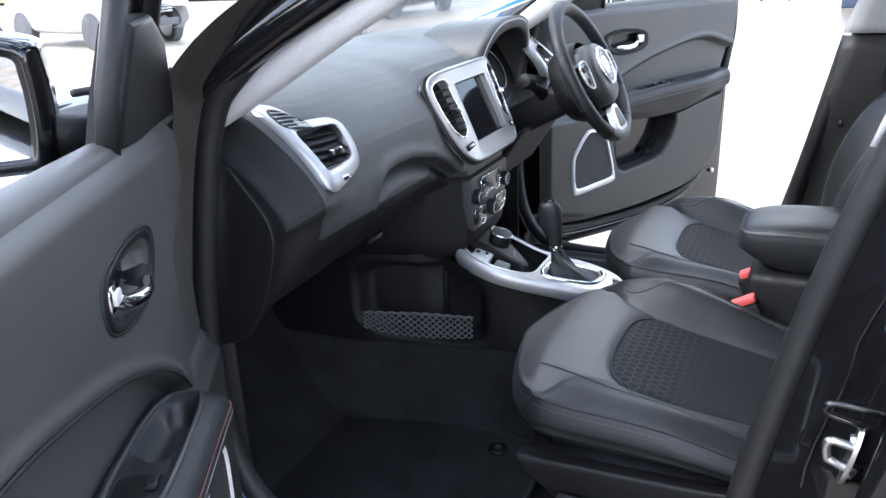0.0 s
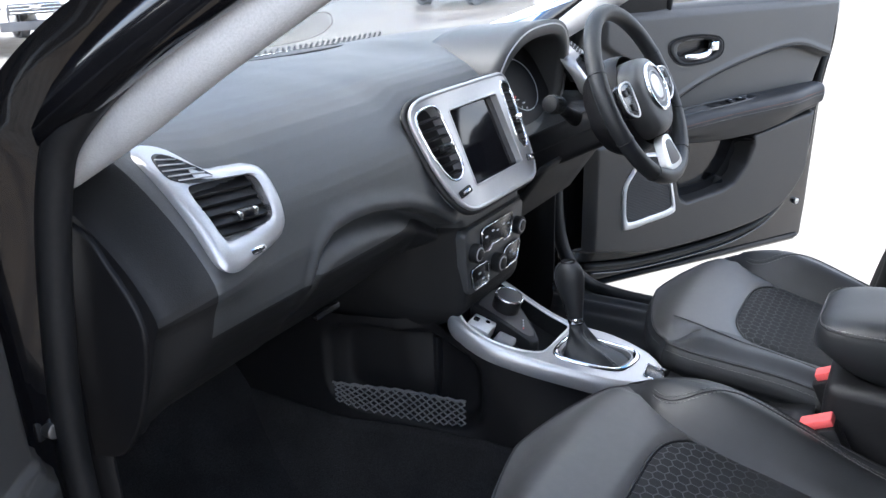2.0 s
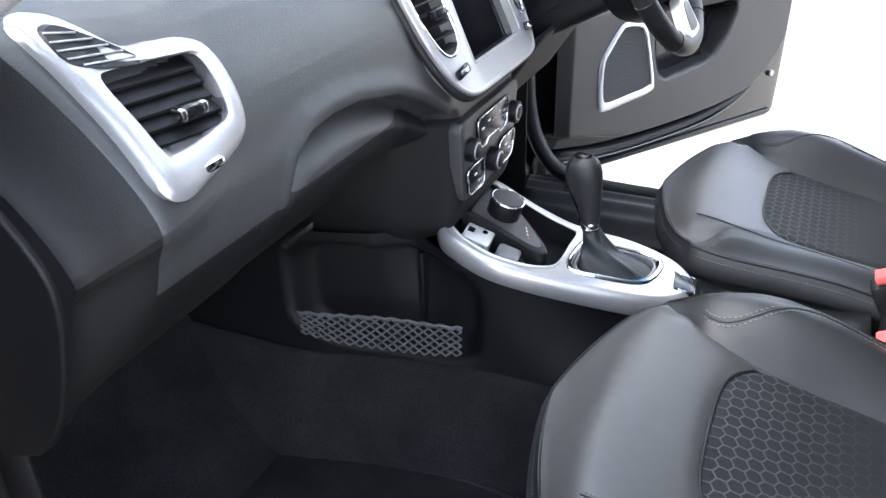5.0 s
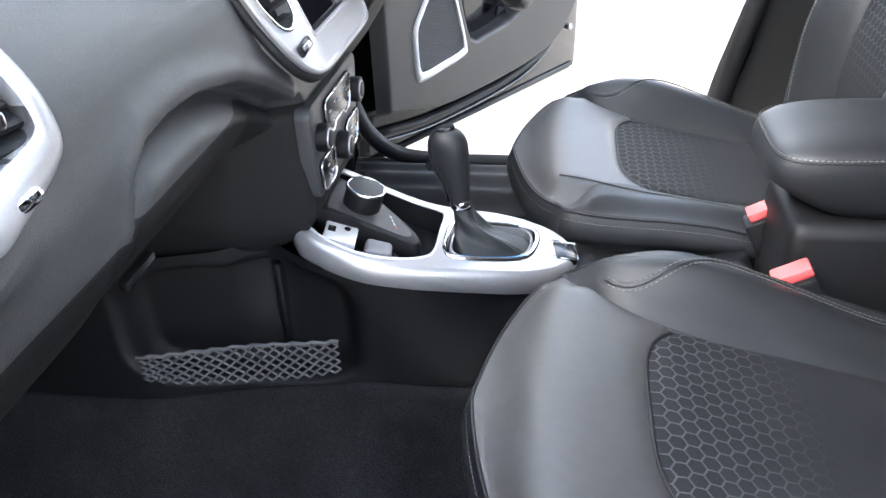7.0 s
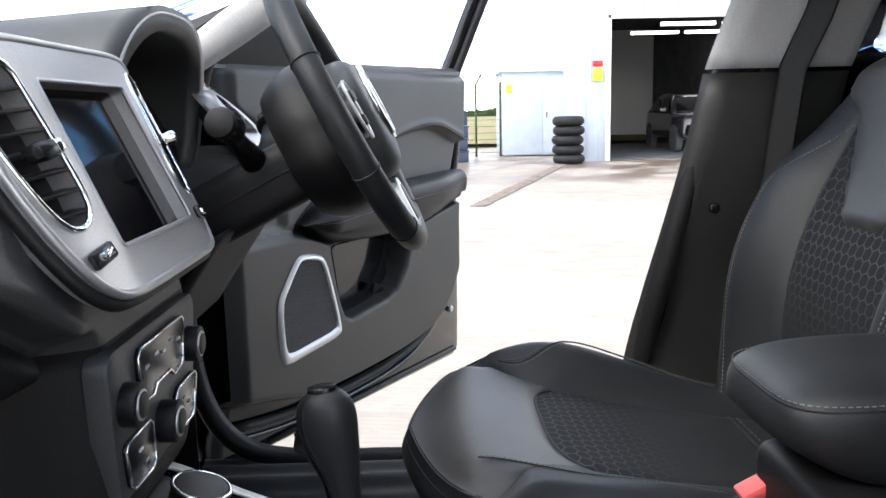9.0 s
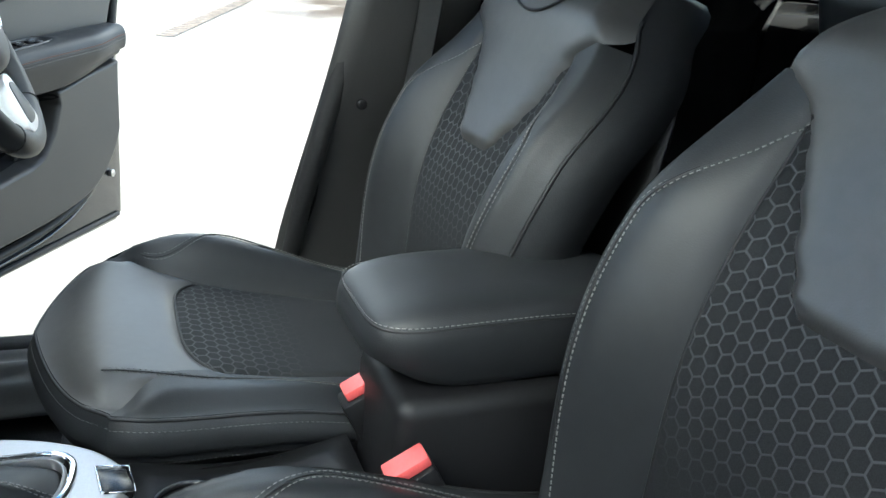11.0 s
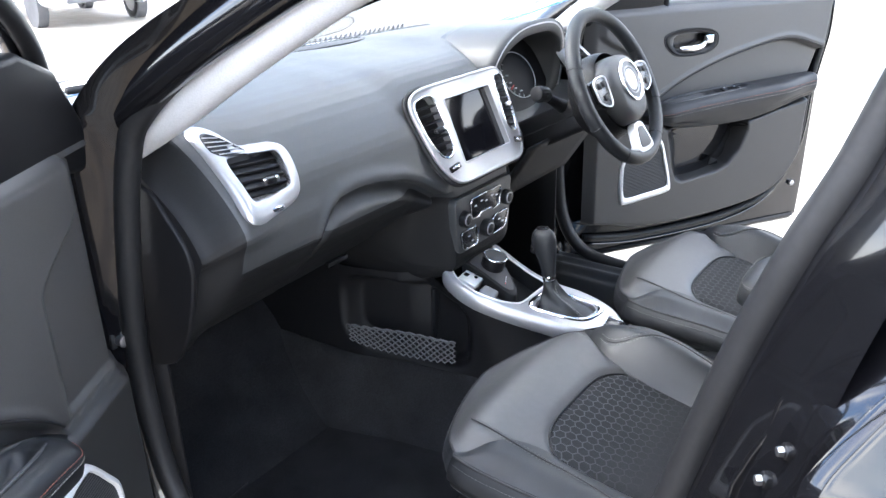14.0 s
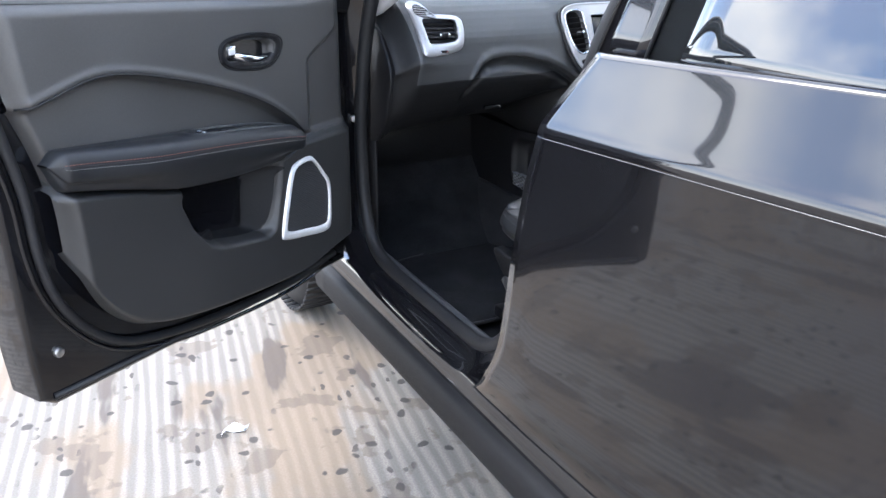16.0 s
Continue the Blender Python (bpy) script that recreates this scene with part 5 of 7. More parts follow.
# ---------- front doors ----------
def build_door(s, label):
    """s = -1: the left door; local x runs from the hinge to the rear edge, n to the cabin side."""
    ang = radians(58)
    hinge = (s * 0.835, 0.405, 0)
    door = thing("front_door", label, "car door", "front doors", at=hinge)
    door.rotation_euler = (0, 0, math.atan2(-math.cos(ang), s * math.sin(ang)))
    q = -s  # local y of the cabin side

    lift = 0.055 if s < 0 else 0.0  # the left door hangs a little higher at its free end

    def P(u, n, z):
        return (u, q * n, z + lift * max(0.0, u - 0.25))

    low = 0.035 if s < 0 else 0.0
    rear = lambda z: hermite([0.50, 0.85, 0.93, 1.0, 1.07, 1.26], [1.0, 1.003, 1.012, 1.032, 1.056, 1.075], z)
    crease = lambda u: hermite([0.20, 0.265, 0.33, 0.415, 0.545, 0.70, 0.82, 0.90, 1.0, 1.08], [0.85, 0.918, 0.970, 1.018, 1.066, 1.104, 1.124, 1.122, 1.092, 1.066], u)
    arm_top = lambda u: hermite([0.28, 0.39, 0.55, 0.74, 0.86, 1.07], [0.934, 0.959, 0.973, 0.983, 0.989, 0.997], u)
    arm_low = lambda u: hermite([0.28, 0.43, 0.70, 0.86, 1.07], [0.905, 0.866, 0.862, 0.890, 0.922], u)
    arm_mid = lambda u: hermite([0.28, 0.34, 0.43, 0.62, 0.80, 0.95, 1.07], [0.920, 0.926, 0.934, 0.946, 0.954, 0.962, 0.970], u)
    zlow = lambda u: hermite([0.05, 0.19, 0.30, 0.525, 0.72, 0.85, 0.93, 0.98, 1.01], [0.565, 0.540, 0.517, 0.516, 0.530, 0.560, 0.620, 0.700, 0.790], u)
    hollow = [(0.714, 0.862), (0.722, 0.82), (0.695, 0.757), (0.650, 0.705), (0.605, 0.689), (0.45, 0.671), (0.424, 0.684), (0.408, 0.715), (0.392, 0.77), (0.380, 0.83), (0.376, 0.862)]

    def inside(u, z):
        """How far u, z lies inside the pocket's outline (negative: outside)."""
        d, odd = 9.0, False
        for (u0, z0), (u1, z1) in zip(hollow, hollow[1:] + hollow[:1]):
            du, dz = u1 - u0, z1 - z0
            t = min(1.0, max(0.0, ((u - u0) * du + (z - z0) * dz) / (du * du + dz * dz)))
            d = min(d, math.hypot(u - u0 - t * du, z - z0 - t * dz))
            if (z0 > z) != (z1 > z) and u < u0 + du * (z - z0) / dz:
                odd = not odd
        return d if odd else -d

    def trim_n(u, z):
        n = 0.074
        lows = arm_low(u) if u > 0.42 else 0.905 + (arm_low(0.42) - 0.905) * smooth01((u - 0.27) / 0.15)
        mid = smooth01((crease(u) - z) / 0.014) * smooth01((u - 0.255) / 0.05)
        under = smooth01((lows - z) / 0.014)
        n -= 0.030 * mid * (1 - under)
        n += (0.086 - n) * under
        n += 0.004 * math.exp(-((z - crease(u) - 0.008) / 0.008) ** 2) * smooth01((u - 0.27) / 0.05)
        if 0.35 < u < 0.74 and 0.65 < z < 0.88:
            n -= 0.085 * min(smooth01((inside(u, z) + 0.004) / 0.028), smooth01((u - 0.395 + 0.16 * (z - 0.76)) / 0.10) + 0.12 * smooth01((inside(u, z) + 0.004) / 0.014))
        cup = ((u - 0.457) / 0.082) ** 4 + ((z - 1.145) / 0.027) ** 4
        n -= 0.034 * smooth01((1.0 - cup) / 0.4)
        n -= 0.020 * smooth01((z - 1.235) / 0.035) ** 2
        n -= 0.050 * smooth01((zlow(u) + 0.028 - z) / 0.028) ** 2
        # rolled front edge above the seam that runs to the hinge
        n -= 0.013 * smooth01((0.255 - 0.13 * smooth01((z - 1.10) / 0.09) - u) / 0.03) * smooth01((z - 0.917) / 0.01)
        n -= 0.006 * math.exp(-((z - 0.915) / 0.004) ** 2) * smooth01((0.275 - u) / 0.01)
        n -= 0.025 * smooth01((0.10 - u) / 0.05) + 0.045 * smooth01((0.032 - (rear(z) - u)) / 0.032) ** 2
        return n

    def trim_at(a, b):
        z = zlow(0.06 + 0.945 * a) + (1.27 - zlow(0.06 + 0.945 * a)) * b
        u = 0.06 + a * (rear(z) - 0.06)
        return P(u, trim_n(u, z), z)

    trim = patch("door_trim", trim_at, 230, 170, M_DOORPAD, door, "black moulded door trim")
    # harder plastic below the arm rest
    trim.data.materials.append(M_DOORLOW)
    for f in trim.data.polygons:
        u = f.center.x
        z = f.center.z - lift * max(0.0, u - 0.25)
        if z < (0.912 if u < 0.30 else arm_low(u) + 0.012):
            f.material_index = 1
    # added dark sheet just above the pocket's surface, deepens the shade inside it
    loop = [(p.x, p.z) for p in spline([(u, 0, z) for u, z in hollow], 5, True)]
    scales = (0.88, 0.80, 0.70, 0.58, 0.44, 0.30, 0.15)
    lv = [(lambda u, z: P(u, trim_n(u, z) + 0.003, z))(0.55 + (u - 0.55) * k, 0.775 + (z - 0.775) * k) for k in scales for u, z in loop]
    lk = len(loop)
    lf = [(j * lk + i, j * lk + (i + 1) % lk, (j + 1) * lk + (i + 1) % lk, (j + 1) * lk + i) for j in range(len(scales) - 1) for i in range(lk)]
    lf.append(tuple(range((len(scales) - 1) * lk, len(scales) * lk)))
    raw("pocket_shade", lv, lf, M_TRIMDARK, trim, "dark sheet standing in for the pocket's shade")
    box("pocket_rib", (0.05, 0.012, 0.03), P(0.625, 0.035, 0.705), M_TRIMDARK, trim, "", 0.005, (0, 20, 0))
    # crease piping
    tube("trim_seam", [P(u, trim_n(u, crease(u) + 0.003) + 0.0005, crease(u)) for u in [0.27 + 0.78 * k / 60 for k in range(61)]], 0.0022, M_RUBBER, trim, n=6)

    # padded arm rest
    @functools.lru_cache(maxsize=None)
    def arm_ring(u):
        t, m, w = arm_top(u), arm_mid(u), arm_low(u)
        ring = [(0.040, t - 0.010), (0.080, t + 0.001), (0.116, t - 0.001), (0.134, t - 0.012), (0.140, m - 0.004), (0.133, m - 0.030), (0.114, w + 0.020), (0.098, w + 0.003), (0.040, w + 0.004)]
        e = 0.06 + 0.94 * math.sin(0.5 * math.pi * smooth01((u - 0.285) / 0.085)) if u < 0.37 else 1.0
        e *= 0.04 + 0.96 * math.sin(0.5 * math.pi * smooth01((1.024 - u) / 0.035))
        e2 = (0.45 + 0.55 * e) * (1 - 0.36 * smooth01((u - 0.80) / 0.20))
        return [(0.040 + (p.x - 0.040) * e2, m + (p.y - m) * e) for p in spline([(n, z, 0) for n, z in ring], 5, True)]

    def arm(a, b):
        u = 0.288 + 0.734 * a
        n, z = arm_ring(round(u, 6))[int(round(b * 45)) % 45]
        if z > arm_top(u) - 0.014:
            rim = (abs((u - 0.522) / 0.168) ** 3 + abs((n - 0.086) / 0.030) ** 3) ** (1 / 3)
            cup = (abs((u - 0.455) / 0.085) ** 2.5 + abs((n - 0.086) / 0.025) ** 2.5) ** 0.4
            z += 0.004 * math.exp(-((rim - 1.05) / 0.10) ** 2) - 0.005 * smooth01((1.0 - rim) / 0.08) - 0.026 * smooth01((1.0 - cup) / 0.3)
        return P(u, n, z)
    pad = patch("arm_pad", arm, 170, 45, M_LEATHER, trim, "padded black armrest with red and pale stitching", closed_v=True)
    lines = [[arm(0.03 + 0.95 * k / 120, j / 45) for k in range(121)] for j in (18, 19, 20)]
    stitches("stitching", [Vector(p) + Vector((0, q * 0.0006, 0.0004)) for p in lines[0]], M_REDTHREAD, pad, r=0.0008)
    tube("arm_seam", lines[1][::2], 0.0014, M_RUBBER, pad, n=5)
    stitches("lower_stitching", [Vector(p) + Vector((0, q * 0.0006, 0)) for p in lines[2]], M_THREAD, pad, r=0.0008)
    armz = lambda u: arm_top(u) - 0.016
    sw = [P(p.x, p.y, armz(p.x) + 0.0140) for p in spline([(0.570, 0.062, 0), (0.574, 0.110, 0), (0.62, 0.112, 0), (0.672, 0.106, 0), (0.682, 0.074, 0), (0.63, 0.060, 0)], 4, True)]
    plate("switch_panel", sw, (0, 0, -0.006), M_PLASTIC, trim, "", 0.002)
    oval = [(0.522 + 0.174 * math.copysign(abs(math.cos(a)) ** 0.7, math.cos(a)), 0.086 + 0.031 * math.copysign(abs(math.sin(a)) ** 0.7, math.sin(a))) for a in [2 * math.pi * k / 48 for k in range(48)]]
    tube("pod_rim", [P(u, n, armz(u) + 0.0175) for u, n in oval], 0.0032, M_DASH, pad, n=6, closed=True)
    for k in range(3 if s < 0 else 4):
        su, sn = ((0.590, 0.098), (0.640, 0.078), (0.645, 0.099), (0.600, 0.076))[k]
        box("window_switch", (0.024, 0.014, 0.006), P(su, sn, armz(su) + 0.0165), M_PLASTIC, trim, "", 0.003)
        box("switch_mark", (0.006, 0.008, 0.0006), P(su + 0.004, sn, armz(su) + 0.0198), M_CHROME if k == 0 else M_GREYPRINT, trim, "", 0)
    # pull handle
    corners = [Vector((u, 0, z)) for u, z in ((0.556, 1.176), (0.45, 1.198), (0.346, 1.184), (0.343, 1.140), (0.398, 1.090), (0.548, 1.104))]
    ho = [p for k in range(6) for p in (corners[k].lerp(corners[k - 1], 0.24), corners[k].lerp(corners[(k + 1) % 6], 0.24))]
    ho = [(p.x, p.z) for p in spline(ho, 5, True)]
    cu, cz = 0.458, 1.145
    ho = [(u, cz + (z - cz) * 0.84) for u, z in ho]
    hi = [(cu + (u - cu) * 0.76, cz + (z - cz) * 0.68) for u, z in ho]
    frame_ring("handle_surround", [P(u, 0.073, z) for u, z in ho], [P(u, 0.068, z) for u, z in hi], P(0, -0.025, 0), M_PLASTIC, trim, "black handle surround", 0.006, nrm=P(0, 1, 0))
    tube("surround_gap", [P(cu + (u - cu) * 1.02, 0.0745, cz + (z - cz) * 1.03) for u, z in ho], 0.0020, M_RUBBER, trim, n=5, closed=True)
    plate("handle_cup", [P(u, 0.046, z) for u, z in hi], P(0, -0.004, 0), M_GLOSS, trim)
    tube("pull_handle", spline([P(0.512, 0.066, 1.140), P(0.485, 0.080, 1.131), P(0.445, 0.084, 1.126), P(0.402, 0.076, 1.128)], 5), [0.004 + 0.008 * math.sin(math.pi * (0.16 + 0.70 * k / 15)) for k in range(16)], M_CHROME, trim, "chrome pull handle", n=10, flat=0.7)
    box("lock_button", (0.034, 0.016, 0.028), P(0.521, 0.070, 1.149), M_CHROME, trim, "chrome lock tab", 0.006)
    box("lock_inset", (0.020, 0.004, 0.014), P(0.521, 0.079, 1.149), M_SATIN, trim, "", 0.003)
    # speaker
    go = [(0.400, 0.672), (0.387, 0.646), (0.30, 0.634), (0.216, 0.625), (0.193, 0.640), (0.187, 0.70), (0.190, 0.765), (0.215, 0.803), (0.25, 0.845), (0.275, 0.858), (0.325, 0.851), (0.350, 0.835), (0.37, 0.785)]
    go = [(p.x, p.z) for p in spline([(u, 0, z) for u, z in go], 4, True)]
    cu, cz = sum(u for u, z in go) / len(go), sum(z for u, z in go) / len(go) + 0.006
    gi = [(cu + (u - cu) * 0.84, cz + (z - cz) * (0.885 if z > cz else 0.80)) for u, z in go]
    sp = frame_ring("speaker_ring", [P(u, 0.086, z) for u, z in go], [P(u, 0.090, z) for u, z in gi], P(0, -0.02, 0), M_SATIN, trim, "bright silver speaker surround", 0.005, nrm=P(0, 1, 0))
    plate("speaker_grille", [P(u, 0.089, z) for u, z in gi], P(0, -0.006, 0), M_GRILLE, sp, "black speaker mesh", 0.0)
    # painted shell, outer skin and seals
    edge = [(0.03, 0.42 + low), (1.055, 0.405 + low), (1.088, 0.425 + low), (1.095, 0.55), (1.10, 0.85), (1.105, 1.10), (1.10, 1.25), (1.06, 1.262), (0.02, 1.225), (0.0, 1.10), (0.005, 0.80), (0.02, 0.55)]
    plate("door_shell", [P(u, 0.012, z) for u, z in edge], P(0, -0.10, 0), M_PAINT, door, "gloss black painted door", 0.012, 3)
    sealed = [(0.10, 0.505), (0.30, 0.480), (0.55, 0.478), (0.74, 0.492), (0.88, 0.525), (0.965, 0.590), (1.02, 0.68), (1.042, 0.78), (1.048, 0.90), (1.07, 1.02), (1.09, 1.12), (1.09, 1.23)]
    tube("door_seal", spline([P(u, 0.020, z) for u, z in sealed], 4), 0.011, M_RUBBER, door, "black rubber seal", n=8)
    tube("door_flange", spline([P(u + 0.022 * max(0.0, u - 0.6) / 0.4, 0.014, z - 0.028 * smooth01((1.05 - u) / 0.3)) for u, z in sealed], 4), 0.006, M_PAINT, door, n=6)
    tube("sill_lip", [P(0.05, 0.014, 0.438 + low), P(0.5, 0.016, 0.432 + low), P(1.06, 0.014, 0.428 + low)], 0.007, M_RUBBER, door, n=6)
    cyl("trim_bolt", 0.011, 0.012, Matrix.Translation(P(1.035, 0.016, 0.56)) @ pose(0, 0, 0, 90), M_STEEL, door, bevel=0.003)
    box("door_latch", (0.016, 0.03, 0.07), P(1.102, -0.02, 0.85), M_STEEL, door, "", 0.004)
    # window frame
    fr = [(-0.02, 0.0, 1.21), (0.06, 0.03, 1.325), (0.15, 0.07, 1.425), (0.30, 0.12, 1.505), (0.50, 0.16, 1.565), (0.76, 0.18, 1.60), (1.00, 0.165, 1.60), (1.085, 0.15, 1.57), (1.075, 0.08, 1.40), (1.045, 0.03, 1.26)]
    tube("window_frame", spline([P(u, n - 0.02, z) for u, n, z in fr], 6), 0.024, M_PAINT, door, "gloss black window frame", n=10, flat=0.7)
    tube("window_seal", spline([P(u, n + 0.004, z - 0.014) for u, n, z in fr], 6), 0.013, M_RUBBER, door, n=8)
    plate("quarter_panel", [P(u, 0.05 + 0.2 * (z - 1.22), z) for u, z in [(-0.02, 1.20), (0.345, 1.262), (0.335, 1.32), (0.30, 1.405), (0.20, 1.412), (0.11, 1.375), (0.03, 1.29)]], P(0, -0.04, 0), M_PLASTIC, door, "", 0.012, 3)
    tube("window_channel", [P(0.352, 0.045, 1.255), P(0.345, 0.055, 1.33), P(0.318, 0.085, 1.47)], 0.014, M_RUBBER, door, n=8)
    patch("belt_roll", lambda a, b: (lambda u, w: P(u, 0.034 + 0.026 * math.cos(w), 1.252 + 0.012 * a + 0.022 * math.sin(w)))(0.03 + 1.02 * a, math.pi * b), 30, 8, M_DOORPAD, trim)
    # door mirror, turned towards the cabin
    wv, fv = Vector((0.33, -0.943)), Vector((0.943, 0.33))

    def mp(w, d, z):
        c = Vector((0.312, -0.142)) + wv * w + fv * d
        return P(c.x, c.y, 1.318 + z)

    mx = spline([(-0.104, 0, -0.062), (-0.108, 0, 0.04), (-0.085, 0, 0.073), (0.07, 0, 0.085), (0.108, 0, 0.06), (0.11, 0, -0.03), (0.09, 0, -0.068), (-0.075, 0, -0.077)], 5, True)
    mk = len(mx)
    rings = [(0.010, 0.84, 0.80), (0.016, 0.90, 0.88), (0.012, 1.0, 1.0), (-0.01, 1.10, 1.07), (-0.05, 1.16, 1.10), (-0.09, 1.05, 0.98), (-0.12, 0.78, 0.72), (-0.132, 0.40, 0.38)]
    mv = [mp(p.x * a + (0.0 if a > 0.7 else 0.01), d, p.z * b) for d, a, b in rings for p in mx]
    mf = [(j * mk + i, j * mk + (i + 1) % mk, (j + 1) * mk + (i + 1) % mk, (j + 1) * mk + i) for j in range(len(rings) - 1) for i in range(mk)]
    mf.append(tuple(range((len(rings) - 1) * mk, len(rings) * mk)))
    shell = raw("mirror_housing", mv, mf, M_PAINT, door, "gloss black mirror housing")
    plate("mirror_glass", [mp(p.x * 0.85, 0.009, p.z * 0.81) for p in mx], Vector(mp(0, -0.004, 0)) - Vector(mp(0, 0, 0)), M_MIRROR, shell, "mirror glass")
    tube("mirror_arm", spline([P(0.20, -0.01, 1.262), P(0.235, -0.035, 1.268), mp(-0.075, -0.06, -0.045)], 5), 0.036, M_PLASTIC, shell, n=12, flat=0.75)
    return door


build_door(-1, "open black left front door with moulded trim and mirror")
build_door(1, "open black right front door with moulded trim and mirror")


# ---------- car body ----------
body = thing("car_body", "gloss black compact car body with open front doors", "car")


def loft(name, sections, mat, parent, label="", n=4, thick=0.0):
    """Sections of equal count, joined by smooth curves along and across."""
    lines = [spline(s, n) for s in sections]
    cols = list(zip(*lines))
    cols = [spline(c, n) for c in cols]
    rows = list(zip(*cols))
    w = len(rows[0])
    verts = [p for r in rows for p in r]
    faces = [(j * w + i, j * w + i + 1, (j + 1) * w + i + 1, (j + 1) * w + i) for j in range(len(rows) - 1) for i in range(w - 1)]
    ob = raw(name, verts, faces, mat, parent, label)
    if thick:
        m = ob.modifiers.new("thickness", "SOLIDIFY")
        m.thickness, m.offset = thick, -1
    return ob


patch("floor_pan", lambda u, v: (-0.76 + 1.52 * u, -1.9 + 2.75 * v, 0.345 + 0.35 * smooth01((v - 0.86) / 0.14)), 20, 40, M_CARPET, body, "black carpeted floor", thick=0.02)
patch("firewall", lambda u, v: (-0.76 + 1.52 * u, 0.74 + 0.05 * v, 0.60 + 0.62 * v), 4, 4, M_RUBBER, body, thick=0.02)
APERTURE = [(-0.775, 0.315, 1.235), (-0.785, 0.345, 1.10), (-0.79, 0.375, 0.90), (-0.79, 0.375, 0.72), (-0.79, 0.345, 0.59), (-0.79, 0.28, 0.515), (-0.79, 0.18, 0.490),
            (-0.79, 0.0, 0.485), (-0.79, -0.25, 0.485), (-0.79, -0.37, 0.497), (-0.782, -0.445, 0.545), (-0.765, -0.485, 0.64), (-0.745, -0.508, 0.78), (-0.726, -0.552, 0.98), (-0.72, -0.592, 1.13),
            (-0.715, -0.632, 1.25), (-0.695, -0.674, 1.36), (-0.65, -0.706, 1.52), (-0.62, -0.60, 1.575), (-0.62, -0.35, 1.575), (-0.635, -0.10, 1.51), (-0.69, 0.06, 1.44), (-0.735, 0.20, 1.365), (-0.765, 0.28, 1.295)]
for s in (-1, 1):
    ap = spline([(-s * x, y, z) for x, y, z in APERTURE], 6, True)
    tube("door_aperture_seal", ap, 0.020, M_RUBBER, body, "black rubber door seal", n=10, closed=True)
    # painted return between the seal and the outer skin
    k = len(ap)
    outs = []
    for p in ap:
        d = Vector((0, p.y + 0.1, p.z - 0.95)).normalized()
        k_y = 1.0 + 1.2 * smooth01((-0.40 - p.y) / 0.1) * smooth01((1.56 - p.z) / 0.1)
        outs.append((p, Vector((p.x + s * 0.05, p.y + d.y * 0.03 * k_y, p.z + d.z * 0.03)), Vector((p.x + s * 0.075, p.y + d.y * 0.05 * k_y, p.z + d.z * 0.05))))
    verts = [t[j] for j in range(3) for t in outs]
    faces = [(j * k + i, j * k + (i + 1) % k, (j + 1) * k + (i + 1) % k, (j + 1) * k + i) for j in range(2) for i in range(k)]
    raw("door_opening_panel", verts, faces, M_PAINT, body, "gloss black door opening")
    # sill and cladding
    loft("sill", [[(s * 0.77, y, 0.475), (s * 0.80, y, 0.482), (s * 0.845, y, 0.462), (s * 0.866, y, 0.42), (s * 0.868, y, 0.37)] for y in (0.52, 0.2, -0.2, -0.6, -1.2)], M_PAINT, body, "gloss black sill")
    loft("sill_cladding", [[(s * 0.862, y, 0.395), (s * 0.890, y, 0.378), (s * 0.896, y, 0.33), (s * 0.875, y, 0.285), (s * 0.74, y, 0.26)] for y in (0.56, 0.2, -0.2, -0.6, -1.25)], M_TRIMDARK, body, "black plastic sill cladding", thick=0.004)
    patch("sill_step", lambda u, v, s=s: (s * (0.70 + 0.085 * v), 0.36 - 0.84 * u, 0.492 + 0.004 * math.cos(v * 26) - 0.115 * (1 - v) ** 2.5), 24, 40, M_DASH, body, "black plastic sill step", thick=0.005 * s)
    # kick panel in the foot well
    patch("kick_panel", lambda u, v, s=s: (s * (0.745 + 0.02 * v * u), 0.36 + 0.42 * u, 0.36 + 0.80 * v), 6, 8, M_PLASTIC, body, thick=0.006)
    # A pillar: outer paint and inner pale trim
    ai = [(s * 0.735, 0.40, 1.20), (s * 0.715, 0.30, 1.268), (s * 0.69, 0.10, 1.39), (s * 0.655, -0.10, 1.495), (s * 0.62, -0.35, 1.56)]
    tube("pillar_trim", spline(ai, 6), [0.020 + 0.012 * min(1, k / 8) for k in range(25)], M_HEADLINER, body, "pale grey windscreen pillar trim", n=12, flat=1.0)
    ao = [(s * 0.80, 0.52, 1.17), (s * 0.765, 0.33, 1.30), (s * 0.73, 0.12, 1.425), (s * 0.69, -0.10, 1.53), (s * 0.65, -0.40, 1.60)]
    tube("windscreen_pillar", spline(ao, 6), 0.042, M_PAINT, body, "gloss black windscreen pillar", n=12, flat=0.8)
    # front wing
    loft("front_wing", [[(s * 0.76, 0.50, 1.165), (s * 0.82, 0.46, 1.06), (s * 0.845, 0.45, 0.85), (s * 0.86, 0.47, 0.60), (s * 0.865, 0.50, 0.36)],
                        [(s * 0.74, 0.75, 1.15), (s * 0.83, 0.75, 1.05), (s * 0.86, 0.72, 0.85), (s * 0.875, 0.66, 0.65), (s * 0.87, 0.60, 0.36)],
                        [(s * 0.72, 1.2, 1.10), (s * 0.82, 1.2, 1.03), (s * 0.88, 1.2, 0.90), (s * 0.89, 1.15, 0.80), (s * 0.89, 1.12, 0.76)],
                        [(s * 0.66, 1.75, 1.00), (s * 0.76, 1.72, 0.94), (s * 0.85, 1.66, 0.80), (s * 0.85, 1.62, 0.62), (s * 0.84, 1.60, 0.45)]], M_PAINT, body, "gloss black front wing", thick=0.004)
    # front wheel
    wh = Matrix.Translation((s * 0.775, 1.08, 0.345)) @ pose(0, 0, 0, 0, 90, 0)
